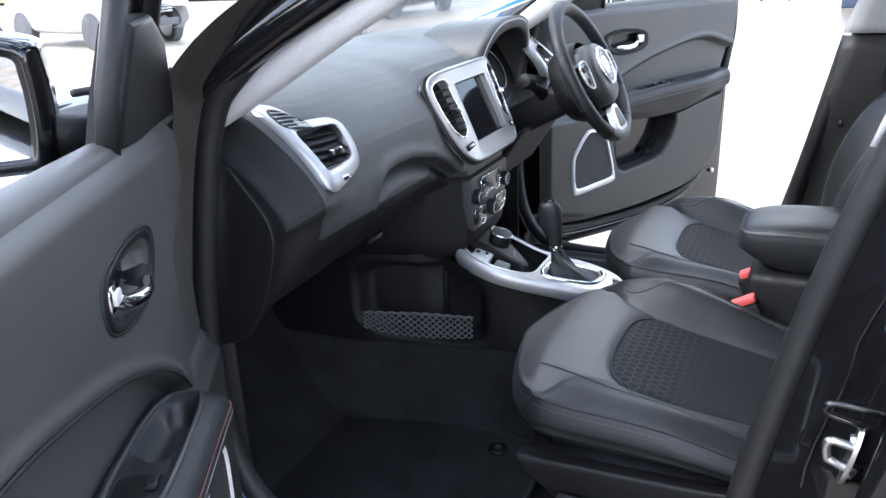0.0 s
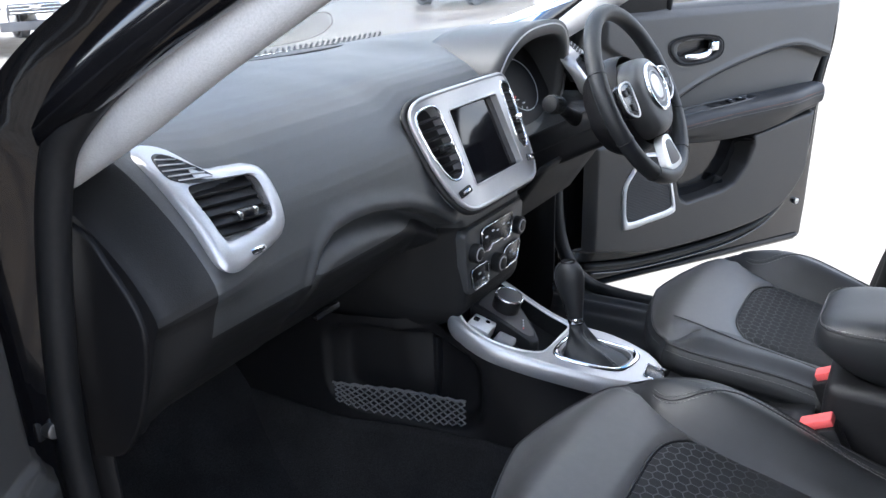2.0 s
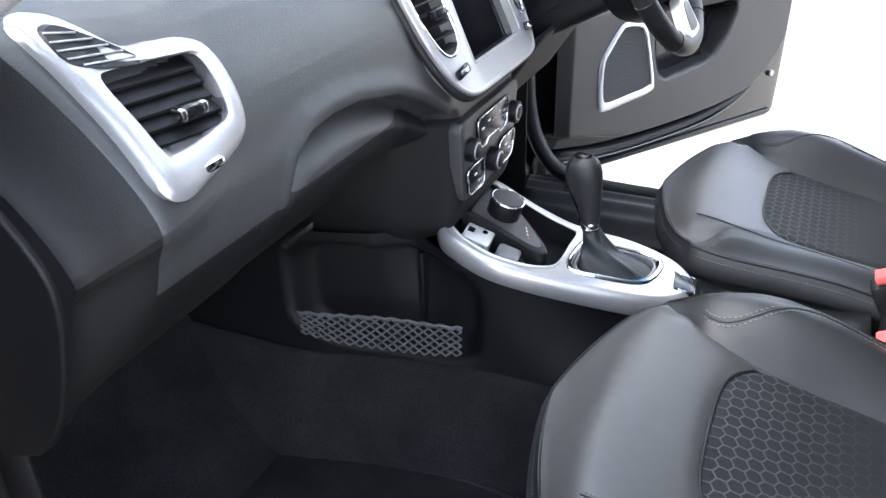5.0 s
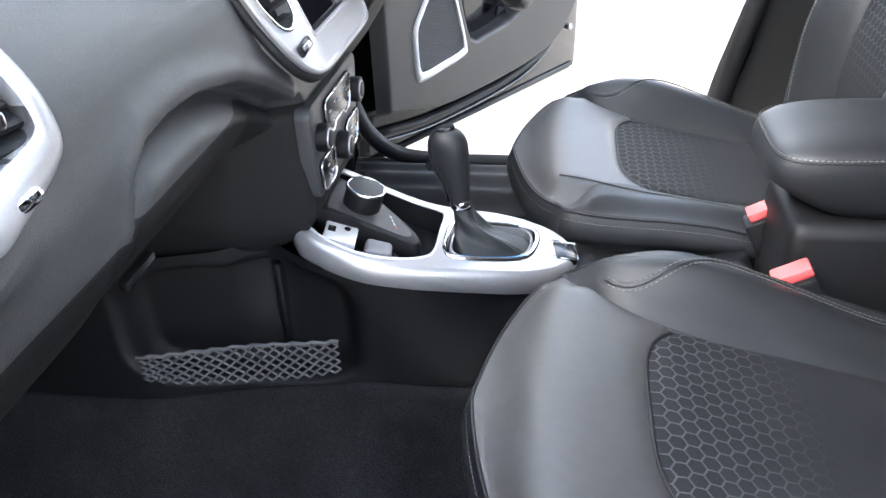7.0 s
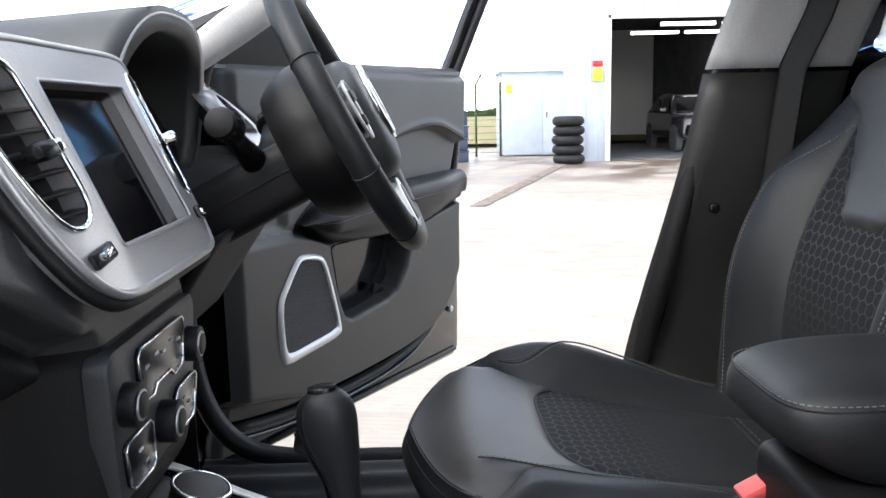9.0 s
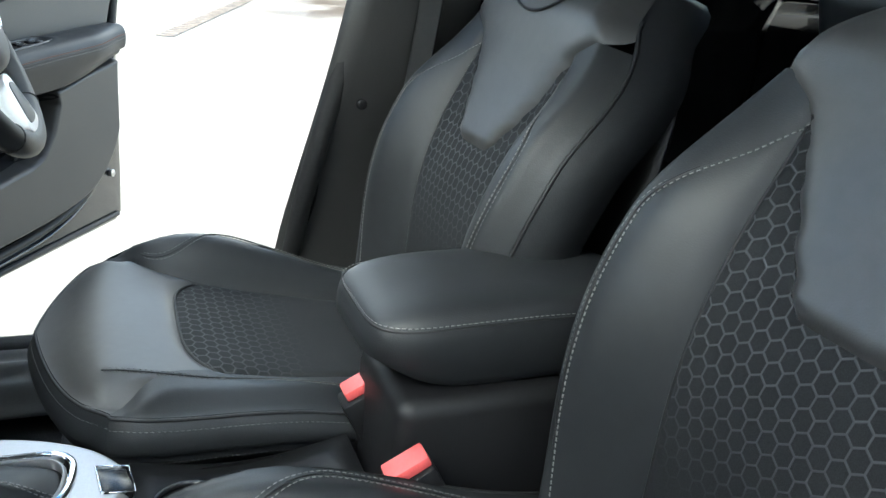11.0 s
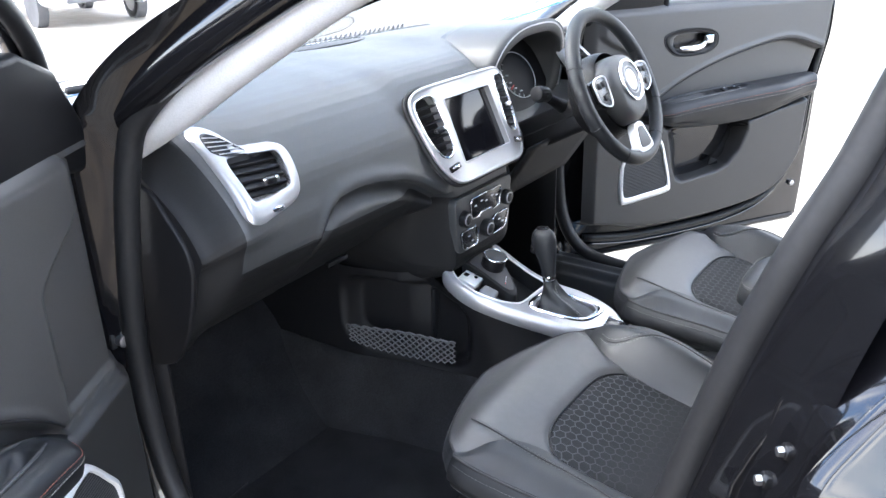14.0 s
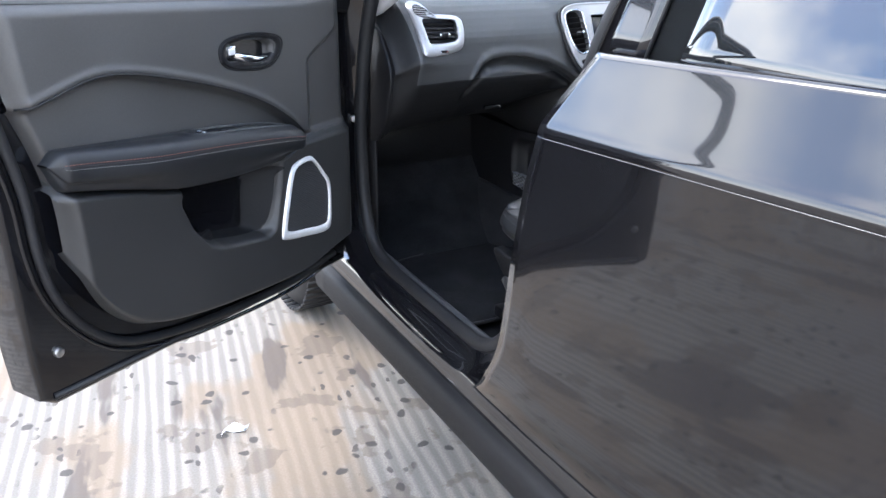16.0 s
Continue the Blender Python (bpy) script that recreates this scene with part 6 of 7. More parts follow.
    tyre = raw("front_tyre", *tube_mesh([wh @ Vector((0.265 * math.cos(a), 0.265 * math.sin(a), 0)) for a in [2 * math.pi * k / 48 for k in range(48)]], 0.085, 14, True), M_RUBBER, body, "black tyre")
    for k in range(60):
        a = 2 * math.pi * k / 60
        sharp(part("tread_block", rbox((0.012, 0.024, 0.17), 0.003, wh @ Matrix.Rotation(a, 4, "Z") @ Matrix.Translation((0.346, 0, 0))), M_RUBBER, tyre))
    cyl("front_rim", 0.215, 0.16, wh, M_SILVER, body, n=32, bevel=0.02)
    # check strap, hinges, striker
    box("door_check", (0.05, 0.02, 0.03), (s * 0.80, 0.40, 0.90), M_RUBBER, body, "", 0.004)
    cyl("check_bolt", 0.011, 0.02, Matrix.Translation((s * 0.808, 0.385, 0.90)) @ pose(0, 0, 0, 90), M_STEEL, body, bevel=0.002)
    for z in (0.62, 1.02):
        box("door_hinge", (0.04, 0.05, 0.05), (s * 0.825, 0.425, z), M_PAINT, body, "", 0.008)
    st = [(s * 0.832, -0.625, 0.902), (s * 0.834, -0.597, 0.908), (s * 0.834, -0.592, 0.900), (s * 0.834, -0.594, 0.884), (s * 0.834, -0.600, 0.880), (s * 0.832, -0.625, 0.868)]
    tube("door_striker", spline(st, 4), 0.0052, M_STEEL, body, "bright steel door striker", n=10)
    plate("striker_plate", [(s * (0.826 + 0.016 * math.cos(a)), -0.616 - 0.008 * math.sin(a), 0.886 + 0.040 * math.sin(a)) for a in [2 * math.pi * k / 24 for k in range(24)]], (0, -0.006, 0), M_STEEL, body, "", 0.0015)
    for dz in (-0.022, 0.022):
        cyl("striker_screw", 0.008, 0.008, Matrix.Translation((s * 0.826, -0.620, 0.886 + dz)) @ pose(0, 0, 0, 90), M_STEEL, body, bevel=0.002)
    tube("catch_bracket", spline([(s * 0.828, -0.652, 0.948), (s * 0.832, -0.594, 0.956), (s * 0.832, -0.589, 0.942), (s * 0.828, -0.628, 0.930)], 4), 0.004, M_PAINT, body, "", n=8)
    # B pillar
    edge_y = (lambda z: hermite([0.45, 0.70, 0.80, 0.95, 1.22, 1.325, 1.43, 1.57], [-0.42, -0.466, -0.490, -0.523, -0.578, -0.609, -0.645, -0.70], z)) if s > 0 else (lambda z: hermite([0.45, 0.65, 0.80, 1.0, 1.21, 1.256, 1.317, 1.343, 1.57], [-0.47, -0.500, -0.528, -0.575, -0.603, -0.617, -0.640, -0.651, -0.70], z))
    wide = 0.25 if s > 0 else 0.14
    lower_x = lambda v, s=s: 0.772 - 0.068 * smooth01((v - 0.35) / 0.6) if s > 0 else 0.745 - 0.040 * smooth01((v - 0.1) / 0.8)
    patch("b_pillar_trim_lower", lambda u, v, s=s, e=edge_y, w=wide, lx=lower_x: (s * (lx(v) - 0.018 * smooth01(u / 0.12)), e(0.45 + 0.765 * v) - w * u, 0.45 + 0.765 * v), 16, 18, M_DOORLOW if s > 0 else M_TRIMDARK, body, "black plastic pillar trim", thick=0.02 if s > 0 else -0.006)
    top_x = 0.700 if s > 0 else 0.665
    patch("b_pillar_trim_upper", lambda u, v, s=s, e=edge_y, w=wide, tx=top_x: (s * (tx - 0.07 * v - 0.018 * smooth01(u / 0.15)), e(1.222 + 0.345 * v) - w * u, 1.222 + 0.345 * v), 16, 12, M_HEADLINER, body, "pale grey upper pillar trim", thick=0.02 if s > 0 else -0.006)
    zs = [0.48, 0.55, 0.65, 0.82, 1.00, 1.10, 1.22, 1.36, 1.54]
    rows = [[0.785, -0.455, 0.868, -0.485], [0.780, -0.475, 0.870, -0.555], [0.765, -0.492, 0.872, -0.60], [0.745, -0.515, 0.872, -0.625], [0.727, -0.557, 0.872, -0.655], [0.722, -0.587, 0.866, -0.685], [0.718, -0.624, 0.825, -0.765], [0.697, -0.674, 0.775, -0.80], [0.652, -0.708, 0.69, -0.84]]

    def pillar(u, v, s=s, depth=0.0):
        z = 0.48 + 1.06 * v
        a, b, c, d = lerp_table(zs, rows, z)
        step = 0.008 * smooth01((u - 0.30) / 0.04) + 0.008 * smooth01((u - 0.62) / 0.04)
        return (s * (a + (c - a) * u * 0.9 + step * 0.5 - 0.008), b + (d - b) * u - step - 0.014, z)

    patch("b_pillar_face", pillar, 28, 36, M_PAINT, body, "gloss black pillar face", thick=0.004 * s)
    for k in (0.34, 0.80):
        tube("pillar_flange", [Vector(pillar(k, v / 30)) + Vector((s * 0.004, 0, 0)) for v in range(31)], 0.004, M_PAINT, body, n=6)
    # hinge bolts of the rear door
    for z in (1.045, 1.082):
        v = (z - 0.48) / 1.06
        p = Vector(pillar(0.57, v))
        m = Matrix.Translation(p) @ pose(0, 0, 0, 90, 0, -35 * s)
        boss = cyl("hinge_bolt", 0.0088, 0.012, m, M_GLOSS, body, "gloss black hinge bolt", n=24, bevel=0.003)
        cyl("bolt_head", 0.0055, 0.024, m, M_STEEL, boss, n=6, bevel=0.002)
    # seat belt on the pillar
    if s > 0:
        tube("belt_strap", [(s * 0.612, -0.765, 1.40), (s * 0.628, -0.738, 1.30), (s * 0.652, -0.712, 1.22), (s * 0.664, -0.692, 1.0), (s * 0.664, -0.68, 0.75)], 0.024, M_RUBBER, body, "black seat belt strap", n=10, flat=0.07)
        guide = box("belt_guide", (0.022, 0.075, 0.030), (s * 0.612, -0.745, 1.395), M_HEADLINER, body, "pale grey belt guide", 0.010, (24, 0, 0))
        box("belt_anchor", (0.020, 0.045, 0.10), (s * 0.622, -0.745, 1.455), M_HEADLINER, guide, "", 0.009)
        cyl("belt_button", 0.010, 0.01, Matrix.Translation((s * 0.690, -0.60, 0.98)) @ pose(0, 0, 0, 0, 90, 0), M_GLOSS, body, bevel=0.002)
    # rear door
    lip = [(0.818, 1.240, -0.765), (0.840, 1.18, -0.725), (0.862, 1.125, -0.693), (0.8705, 1.104, -0.686), (0.8698, 1.088, -0.680), (0.870, 0.98, -0.648), (0.872, 0.82, -0.62), (0.880, 0.64, -0.60), (0.882, 0.54, -0.55), (0.870, 0.475, -0.485)]
    lip = spline([(x, y, z) for x, z, y in lip], 6)

    def rear_skin(u, v, s=s, lip=lip):
        k = v * (len(lip) - 1)
        i = min(int(k), len(lip) - 2)
        p = lip[i].lerp(lip[i + 1], k - i)
        y = p.y + (-1.64 - p.y) * u
        return (s * (p.x - 0.030 * max(0.0, -0.69 - y)), y, p.z + 0.05 * max(0.0, -0.69 - y) * smooth01((p.z - 0.95) / 0.12))

    rdoor = patch("rear_door", rear_skin, 40, 54, M_PAINT, body, "closed gloss black rear door", thick=0.02 * s)
    tube("belt_moulding", [(s * (0.824 - 0.018 * max(0.0, -0.75 - y)), y, 1.229 + 0.02 * (-y - 0.7)) for y in (-0.752, -0.9, -1.2, -1.5, -1.9)], 0.013, M_GLOSS, rdoor, "gloss black belt moulding", n=8)
    wx = lambda y, z, s=s: s * (0.821 - 0.30 * (z - 1.236) - 0.015 * (-0.748 - y))
    patch("rear_window", lambda u, v, wx=wx: (lambda y, z: (wx(y, z) * 0.998, y, z))(-0.859 - 0.036 * v - 0.75 * u, 1.233 + 0.30 * v), 6, 6, M_TINT if s > 0 else M_DARKTINT, rdoor, "dark tinted rear window", thick=0.004).visible_shadow = s < 0
    patch("pillar_cover", lambda u, v, wx=wx: (lambda y, z: (wx(y, z), y, z))(-0.746 - 0.051 * v - (0.106 - 0.012 * v) * u, 1.236 + 0.30 * v), 4, 6, M_PAINT, rdoor, "gloss black pillar cover", thick=0.004)
    tube("cover_edge", [(wx(y, z), y, z) for y, z in ((-0.744, 1.232), (-0.7695, 1.386), (-0.795, 1.536))], 0.004, M_GLOSS, rdoor, n=6)
    tube("window_divider", [(wx(y, z), y, z) for y, z in ((-0.857, 1.236), (-0.874, 1.386), (-0.890, 1.536))], 0.0065, M_RUBBER, rdoor, n=8, flat=0.5)
    loft("rear_wing", [[(s * 0.80, y, 1.23), (s * 0.86, y, 1.18), (s * 0.89, y, 1.11), (s * 0.885, y, 0.9), (s * 0.89, y, 0.70), (s * 0.89, y, 0.60)] for y in (-1.645, -1.8, -2.2, -2.5)], M_PAINT, body, thick=0.01)
    # closed body behind the rear door
    patch("rear_quarter", lambda u, v, s=s: (s * (0.800 - 0.10 * v - 0.05 * u), -1.60 - 0.86 * u + 0.05 * v, 1.23 + 0.31 * v), 8, 6, M_PAINT, body, "gloss black rear quarter", thick=0.01)
    # roof rail
    loft("roof_side", [[(s * 0.735, y, 1.53), (s * 0.67, y, 1.58), (s * 0.62, y, 1.615), (s * 0.55, y, 1.635)] for y in (-0.30, -0.6, -1.2, -2.0)], M_PAINT, body, thick=0.01)
    tube("rear_door_pillar", [(s * 0.80, -1.55, 1.22), (s * 0.72, -1.65, 1.42), (s * 0.64, -1.75, 1.58)], 0.05, M_PAINT, body, n=10)
patch("roof", lambda u, v: (-0.62 + 1.24 * u, -0.38 - 1.9 * v + 0.10 * math.sin(math.pi * u), 1.60 + 0.045 * math.sin(math.pi * u)), 16, 20, M_PAINT, body, "gloss black roof", thick=0.012)
patch("headliner", lambda u, v: (-0.63 + 1.26 * u, -0.36 - 1.9 * v + 0.06 * math.sin(math.pi * u), 1.565 + 0.04 * math.sin(math.pi * u)), 16, 16, M_HEADLINER, body, "pale grey headliner", thick=0.01)
ws = patch("windscreen", lambda u, v: ((2 * u - 1) * (0.70 - 0.085 * v), 0.90 - 0.20 * (2 * u - 1) ** 2 - 1.20 * v, 1.205 + 0.395 * v - 0.03 * (2 * u - 1) ** 2 * (1 - v)), 20, 10, M_GLASS, body, "windscreen glass", thick=0.004)
ws.visible_shadow = False
patch("windscreen_border", lambda u, v: ((2 * u - 1) * 0.70, 0.90 - 0.20 * (2 * u - 1) ** 2 - 1.20 * (0.055 * v - 0.012), 1.199 + 0.395 * (0.055 * v - 0.012) - 0.03 * (2 * u - 1) ** 2), 24, 3, M_RUBBER, body, "black printed windscreen border", thick=0.002)
patch("windscreen_scuttle", lambda u, v: ((2 * u - 1) * 0.74, 0.92 + 0.11 * v - 0.2 * (2 * u - 1) ** 2, 1.198 - 0.06 * v), 20, 3, M_RUBBER, body, "black windscreen scuttle", thick=0.01)
for s, x in ((-1, -0.35), (1, 0.30)):
    tube("wiper_arm", [(x + 0.55, 0.92, 1.20), (x + 0.2, 0.94, 1.205), (x - 0.15, 0.93, 1.215)], 0.010, M_RUBBER, body, "black wiper arm", n=6)
loft("bonnet", [[(-0.74, 0.86, 1.15), (-0.45, 0.98, 1.185), (0, 1.03, 1.195), (0.45, 0.98, 1.185), (0.74, 0.86, 1.15)],
                [(-0.73, 1.25, 1.12), (-0.45, 1.30, 1.155), (0, 1.32, 1.165), (0.45, 1.30, 1.155), (0.73, 1.25, 1.12)],
                [(-0.68, 1.75, 1.02), (-0.4, 1.85, 1.06), (0, 1.9, 1.07), (0.4, 1.85, 1.06), (0.68, 1.75, 1.02)]], M_PAINT, body, "gloss black bonnet", thick=0.006)
patch("tailgate", lambda u, v: (-0.86 + 1.72 * u + (0.16 * (1 - 2 * u)) * smooth01((v - 0.55) / 0.45), -2.50 + 0.22 * smooth01((v - 0.5) / 0.5) + 0.06 * (2 * u - 1) ** 2, 0.55 + 1.05 * v), 12, 14, M_PAINT, body, "gloss black tailgate", thick=0.01)
patch("rear_bulkhead", lambda u, v: (-0.74 + 1.48 * u, -1.95 - 0.25 * v, 0.36 + 1.22 * v), 4, 6, M_PLASTIC, body, thick=0.02)

rear_seat = thing("rear_seat", "black leather rear bench seat behind the front seats", "car seat")
sharp(part("bench_cushion", rbox((1.30, 0.50, 0.20), 0.05, pose(0, -1.42, 0.60, 6, 0, 0), 3), M_LEATHER, rear_seat))
sharp(part("bench_back", rbox((1.30, 0.16, 0.68), 0.05, pose(0, -1.75, 0.98, -20, 0, 0), 3), M_LEATHER, rear_seat))

mat = thing("floor_mat", "black carpet floor mat in the passenger foot well", "floor mat")
mo = spline([(-0.66, 0.44, 0), (-0.69, 0.30, 0), (-0.68, 0.0, 0), (-0.66, -0.06, 0), (-0.30, -0.06, 0), (-0.22, -0.02, 0), (-0.20, 0.2, 0), (-0.22, 0.44, 0), (-0.40, 0.47, 0)], 6, True)
plate("mat_carpet", [(p.x, p.y, 0.379) for p in mo], (0, 0, -0.012), M_CARPET, mat, "", 0.004)
tube("mat_binding", [(p.x, p.y, 0.376) for p in mo], 0.006, M_RUBBER, mat, n=6, closed=True)
cyl("mat_button", 0.024, 0.008, pose(-0.272, 0.05, 0.382), M_GLOSS, mat, "black mat fixing button", n=24, bevel=0.003)
cyl("button_centre", 0.008, 0.006, pose(-0.272, 0.05, 0.388), M_RUBBER, mat, bevel=0.001)
patch("foot_well_slope", lambda u, v: (-0.74 + 0.60 * u, 0.44 + 0.30 * v, 0.372 + 0.22 * v ** 1.3), 12, 10, M_CARPET, body, "black carpet foot well", thick=0.01)
patch("tunnel_carpet", lambda u, v: (-(console_half(-0.15 + 0.92 * u) + 0.018) - 0.07 * v ** 2 - 0.015 * v, -0.15 + 0.92 * u, 0.555 - 0.19 * v + 0.10 * smooth01((u - 0.6) / 0.4) * v), 20, 8, M_CARPET, body, "black carpeted tunnel side", thick=0.01)


# ---------- yard ----------
def concrete():
    m = material("pale_concrete", (0.42, 0.375, 0.31), 0.8, noise_scale=3.5, noise_amount=0.10, bump_scale=60, bump=0.5, big_scale=0.35, big_amount=0.12)
    nt = m.node_tree
    b = nt.nodes["Principled BSDF"]
    tc = nt.nodes.new("ShaderNodeTexCoord")
    sep = nt.nodes.new("ShaderNodeSeparateXYZ")
    nt.links.new(tc.outputs["Object"], sep.inputs[0])
    # brushed lines, and dampness on the near side of the yard
    damp = nt.nodes.new("ShaderNodeMapRange")
    damp.interpolation_type = "SMOOTHSTEP"
    damp.inputs["From Min"].default_value, damp.inputs["From Max"].default_value = -0.3, 1.2
    damp.inputs["To Min"].default_value, damp.inputs["To Max"].default_value = 1.0, 0.12
    nt.links.new(sep.outputs["X"], damp.inputs["Value"])

    def lines(sx, sy, source=None):
        mp = nt.nodes.new("ShaderNodeMapping")
        mp.vector_type = "TEXTURE"
        mp.inputs["Rotation"].default_value = (0, 0, radians(-9))
        mp.inputs["Scale"].default_value = (sx, sy, 1)
        nt.links.new(source or tc.outputs["Object"], mp.inputs["Vector"])
        return mp.outputs["Vector"]

    def layer(kind, scale, vec, f0, f1, t0, t1, detail=4.0, socket="Fac"):
        n = nt.nodes.new("ShaderNodeTexNoise" if kind == "noise" else "ShaderNodeTexVoronoi")
        n.inputs["Scale"].default_value = scale
        n.inputs["Detail"].default_value = detail
        nt.links.new(vec, n.inputs["Vector"])
        r = nt.nodes.new("ShaderNodeMapRange")
        r.interpolation_type = "SMOOTHSTEP"
        r.inputs["From Min"].default_value, r.inputs["From Max"].default_value = f0, f1
        r.inputs["To Min"].default_value, r.inputs["To Max"].default_value = t0, t1
        nt.links.new(n.outputs[socket], r.inputs["Value"])
        return r.outputs["Result"]

    wobble = nt.nodes.new("ShaderNodeTexNoise")
    wobble.inputs["Scale"].default_value = 14
    nt.links.new(tc.outputs["Object"], wobble.inputs["Vector"])
    shaken = nt.nodes.new("ShaderNodeMix")
    shaken.data_type = "VECTOR"
    shaken.inputs["Factor"].default_value = 0.05
    nt.links.new(tc.outputs["Object"], shaken.inputs[4])
    nt.links.new(wobble.outputs["Color"], shaken.inputs[5])
    wave = nt.nodes.new("ShaderNodeTexWave")
    wave.bands_direction = "X"
    wave.inputs["Scale"].default_value = 7.5
    wave.inputs["Distortion"].default_value = 3.5
    wave.inputs["Detail"].default_value = 3.0
    wave.inputs["Detail Scale"].default_value = 1.6
    nt.links.new(lines(1, 7), wave.inputs["Vector"])
    wr = nt.nodes.new("ShaderNodeMapRange")
    wr.inputs["From Min"].default_value, wr.inputs["From Max"].default_value = 0.2, 0.9
    wr.inputs["To Min"].default_value, wr.inputs["To Max"].default_value = 0.62, 0.0
    nt.links.new(wave.outputs["Fac"], wr.inputs["Value"])
    grit = layer("noise", 170, tc.outputs["Object"], 0.40, 0.62, 0.30, 0.0, 2.0)
    fine = wr.outputs["Result"]
    streak = layer("noise", 5.5, lines(1, 5), 0.58, 0.63, 0.0, 0.85)
    wide = layer("noise", 2.2, lines(1, 2.6), 0.49, 0.55, 0.0, 0.6)
    wet = layer("noise", 5.0, tc.outputs["Object"], 0.56, 0.59, 0.0, 0.60, 6.0)
    spots = layer("voronoi", 10.0, shaken.outputs[1], 0.13, 0.19, 0.9, 0.0, 0.0, "Distance")
    drops = layer("voronoi", 19.0, lines(0.8, 1.7, shaken.outputs[1]), 0.17, 0.25, 0.9, 0.0, 0.0, "Distance")
    drops = math_node(nt, "MULTIPLY", drops, layer("noise", 2.6, lines(1, 2.0), 0.50, 0.58, 0.0, 1.0))
    out = b.inputs["Base Color"].links[0].from_socket
    whole = nt.nodes.new("ShaderNodeMapRange")
    whole.inputs["From Max"].default_value = 1.0
    whole.inputs["To Max"].default_value = 0.5
    whole.inputs["Value"].default_value = 1.0
    for fac, colour in ((whole.outputs["Result"], (0.16, 0.14, 0.115, 1)), (fine, (0.13, 0.115, 0.10, 1)), (grit, (0.12, 0.10, 0.085, 1)), (wide, (0.21, 0.145, 0.085, 1)), (wet, (0.12, 0.09, 0.065, 1)), (streak, (0.09, 0.07, 0.055, 1)), (spots, (0.045, 0.038, 0.032, 1)), (drops, (0.055, 0.046, 0.038, 1))):
        mix = nt.nodes.new("ShaderNodeMix")
        mix.data_type = "RGBA"
        nt.links.new(math_node(nt, "MULTIPLY", fac, damp.outputs["Result"]), mix.inputs["Factor"])
        nt.links.new(out, mix.inputs["A"])
        mix.inputs["B"].default_value = colour
        out = mix.outputs["Result"]
    # rusty wet patches in front of the workshop
    far = nt.nodes.new("ShaderNodeMapRange")
    far.interpolation_type = "SMOOTHSTEP"
    far.inputs["From Min"].default_value, far.inputs["From Max"].default_value = 9.5, 14.0
    nt.links.new(sep.outputs["X"], far.inputs["Value"])
    soak = math_node(nt, "MULTIPLY", far.outputs["Result"], layer("noise", 0.9, lines(1.4, 1.0), 0.40, 0.60, 0.15, 0.9))
    mix = nt.nodes.new("ShaderNodeMix")
    mix.data_type = "RGBA"
    nt.links.new(soak, mix.inputs["Factor"])
    nt.links.new(out, mix.inputs["A"])
    mix.inputs["B"].default_value = (0.15, 0.105, 0.075, 1)
    nt.links.new(mix.outputs["Result"], b.inputs["Base Color"])
    wetness = nt.nodes.new("ShaderNodeMapRange")
    wetness.inputs["To Min"].default_value, wetness.inputs["To Max"].default_value = 0.8, 0.28
    nt.links.new(soak, wetness.inputs["Value"])
    nt.links.new(wetness.outputs["Result"], b.inputs["Roughness"])
    return m


M_CONCRETE = concrete()
M_WALL = material("white_cladding", (0.50, 0.56, 0.63), 0.55, noise_scale=4, noise_amount=0.05, big_scale=0.5, big_amount=0.08)
M_DARK = material("dark_lining", (0.11, 0.11, 0.115), 0.8, noise_scale=2, noise_amount=0.3)
M_WHITEPAINT = material("white_car_paint", (0.80, 0.80, 0.80), 0.2, coat=0.8, big_scale=3, big_amount=0.03)
M_GREYPAINT = material("dark_car_paint", (0.03, 0.03, 0.035), 0.2, coat=0.8)
M_GREEN = material("green_steel", (0.08, 0.24, 0.10), 0.5, noise_scale=5, noise_amount=0.2)
M_GRASS = material("dry_grass", (0.20, 0.21, 0.06), 0.9, noise_scale=8, noise_amount=0.3, big_scale=0.6, big_amount=0.25)
M_OLIVE = material("weathered_green_steel", (0.09, 0.13, 0.06), 0.6, noise_scale=5, noise_amount=0.3)
M_BLUEBOX = material("dark_blue_plastic", (0.03, 0.045, 0.08), 0.45, noise_scale=9, noise_amount=0.2)
M_YELLOW = material("yellow_sign", (0.8, 0.65, 0.05), 0.5)
M_SIGNWHITE = material("white_sign", (0.75, 0.75, 0.75), 0.5)
M_LAMPRED = material("red_lens", (0.6, 0.02, 0.02), 0.2)
M_RUST = material("stained_steel", (0.24, 0.19, 0.15), 0.7, noise_scale=6, noise_amount=0.4)
M_LEAF = material("hedge_leaf", (0.05, 0.08, 0.03), 0.8, noise_scale=5, noise_amount=0.4)
M_TUBE = bpy.data.materials.new("fluorescent_tube")
M_TUBE.use_nodes = True
M_TUBE.node_tree.nodes["Principled BSDF"].inputs["Emission Color"].default_value = (1, 1, 1, 1)
M_TUBE.node_tree.nodes["Principled BSDF"].inputs["Emission Strength"].default_value = 6

gn = M_GRASS.node_tree
gtc = gn.nodes.new("ShaderNodeTexCoord")
gmap = gn.nodes.new("ShaderNodeMapping")
gmap.inputs["Scale"].default_value = (0.10, 0.02, 1)
gn.links.new(gtc.outputs["Object"], gmap.inputs["Vector"])
gband = gn.nodes.new("ShaderNodeTexNoise")
gband.inputs["Scale"].default_value = 3.0
gband.inputs["Detail"].default_value = 5.0
gn.links.new(gmap.outputs["Vector"], gband.inputs["Vector"])
gfac = gn.nodes.new("ShaderNodeMapRange")
gfac.inputs["From Min"].default_value, gfac.inputs["From Max"].default_value = 0.44, 0.56
gn.links.new(gband.outputs["Fac"], gfac.inputs["Value"])
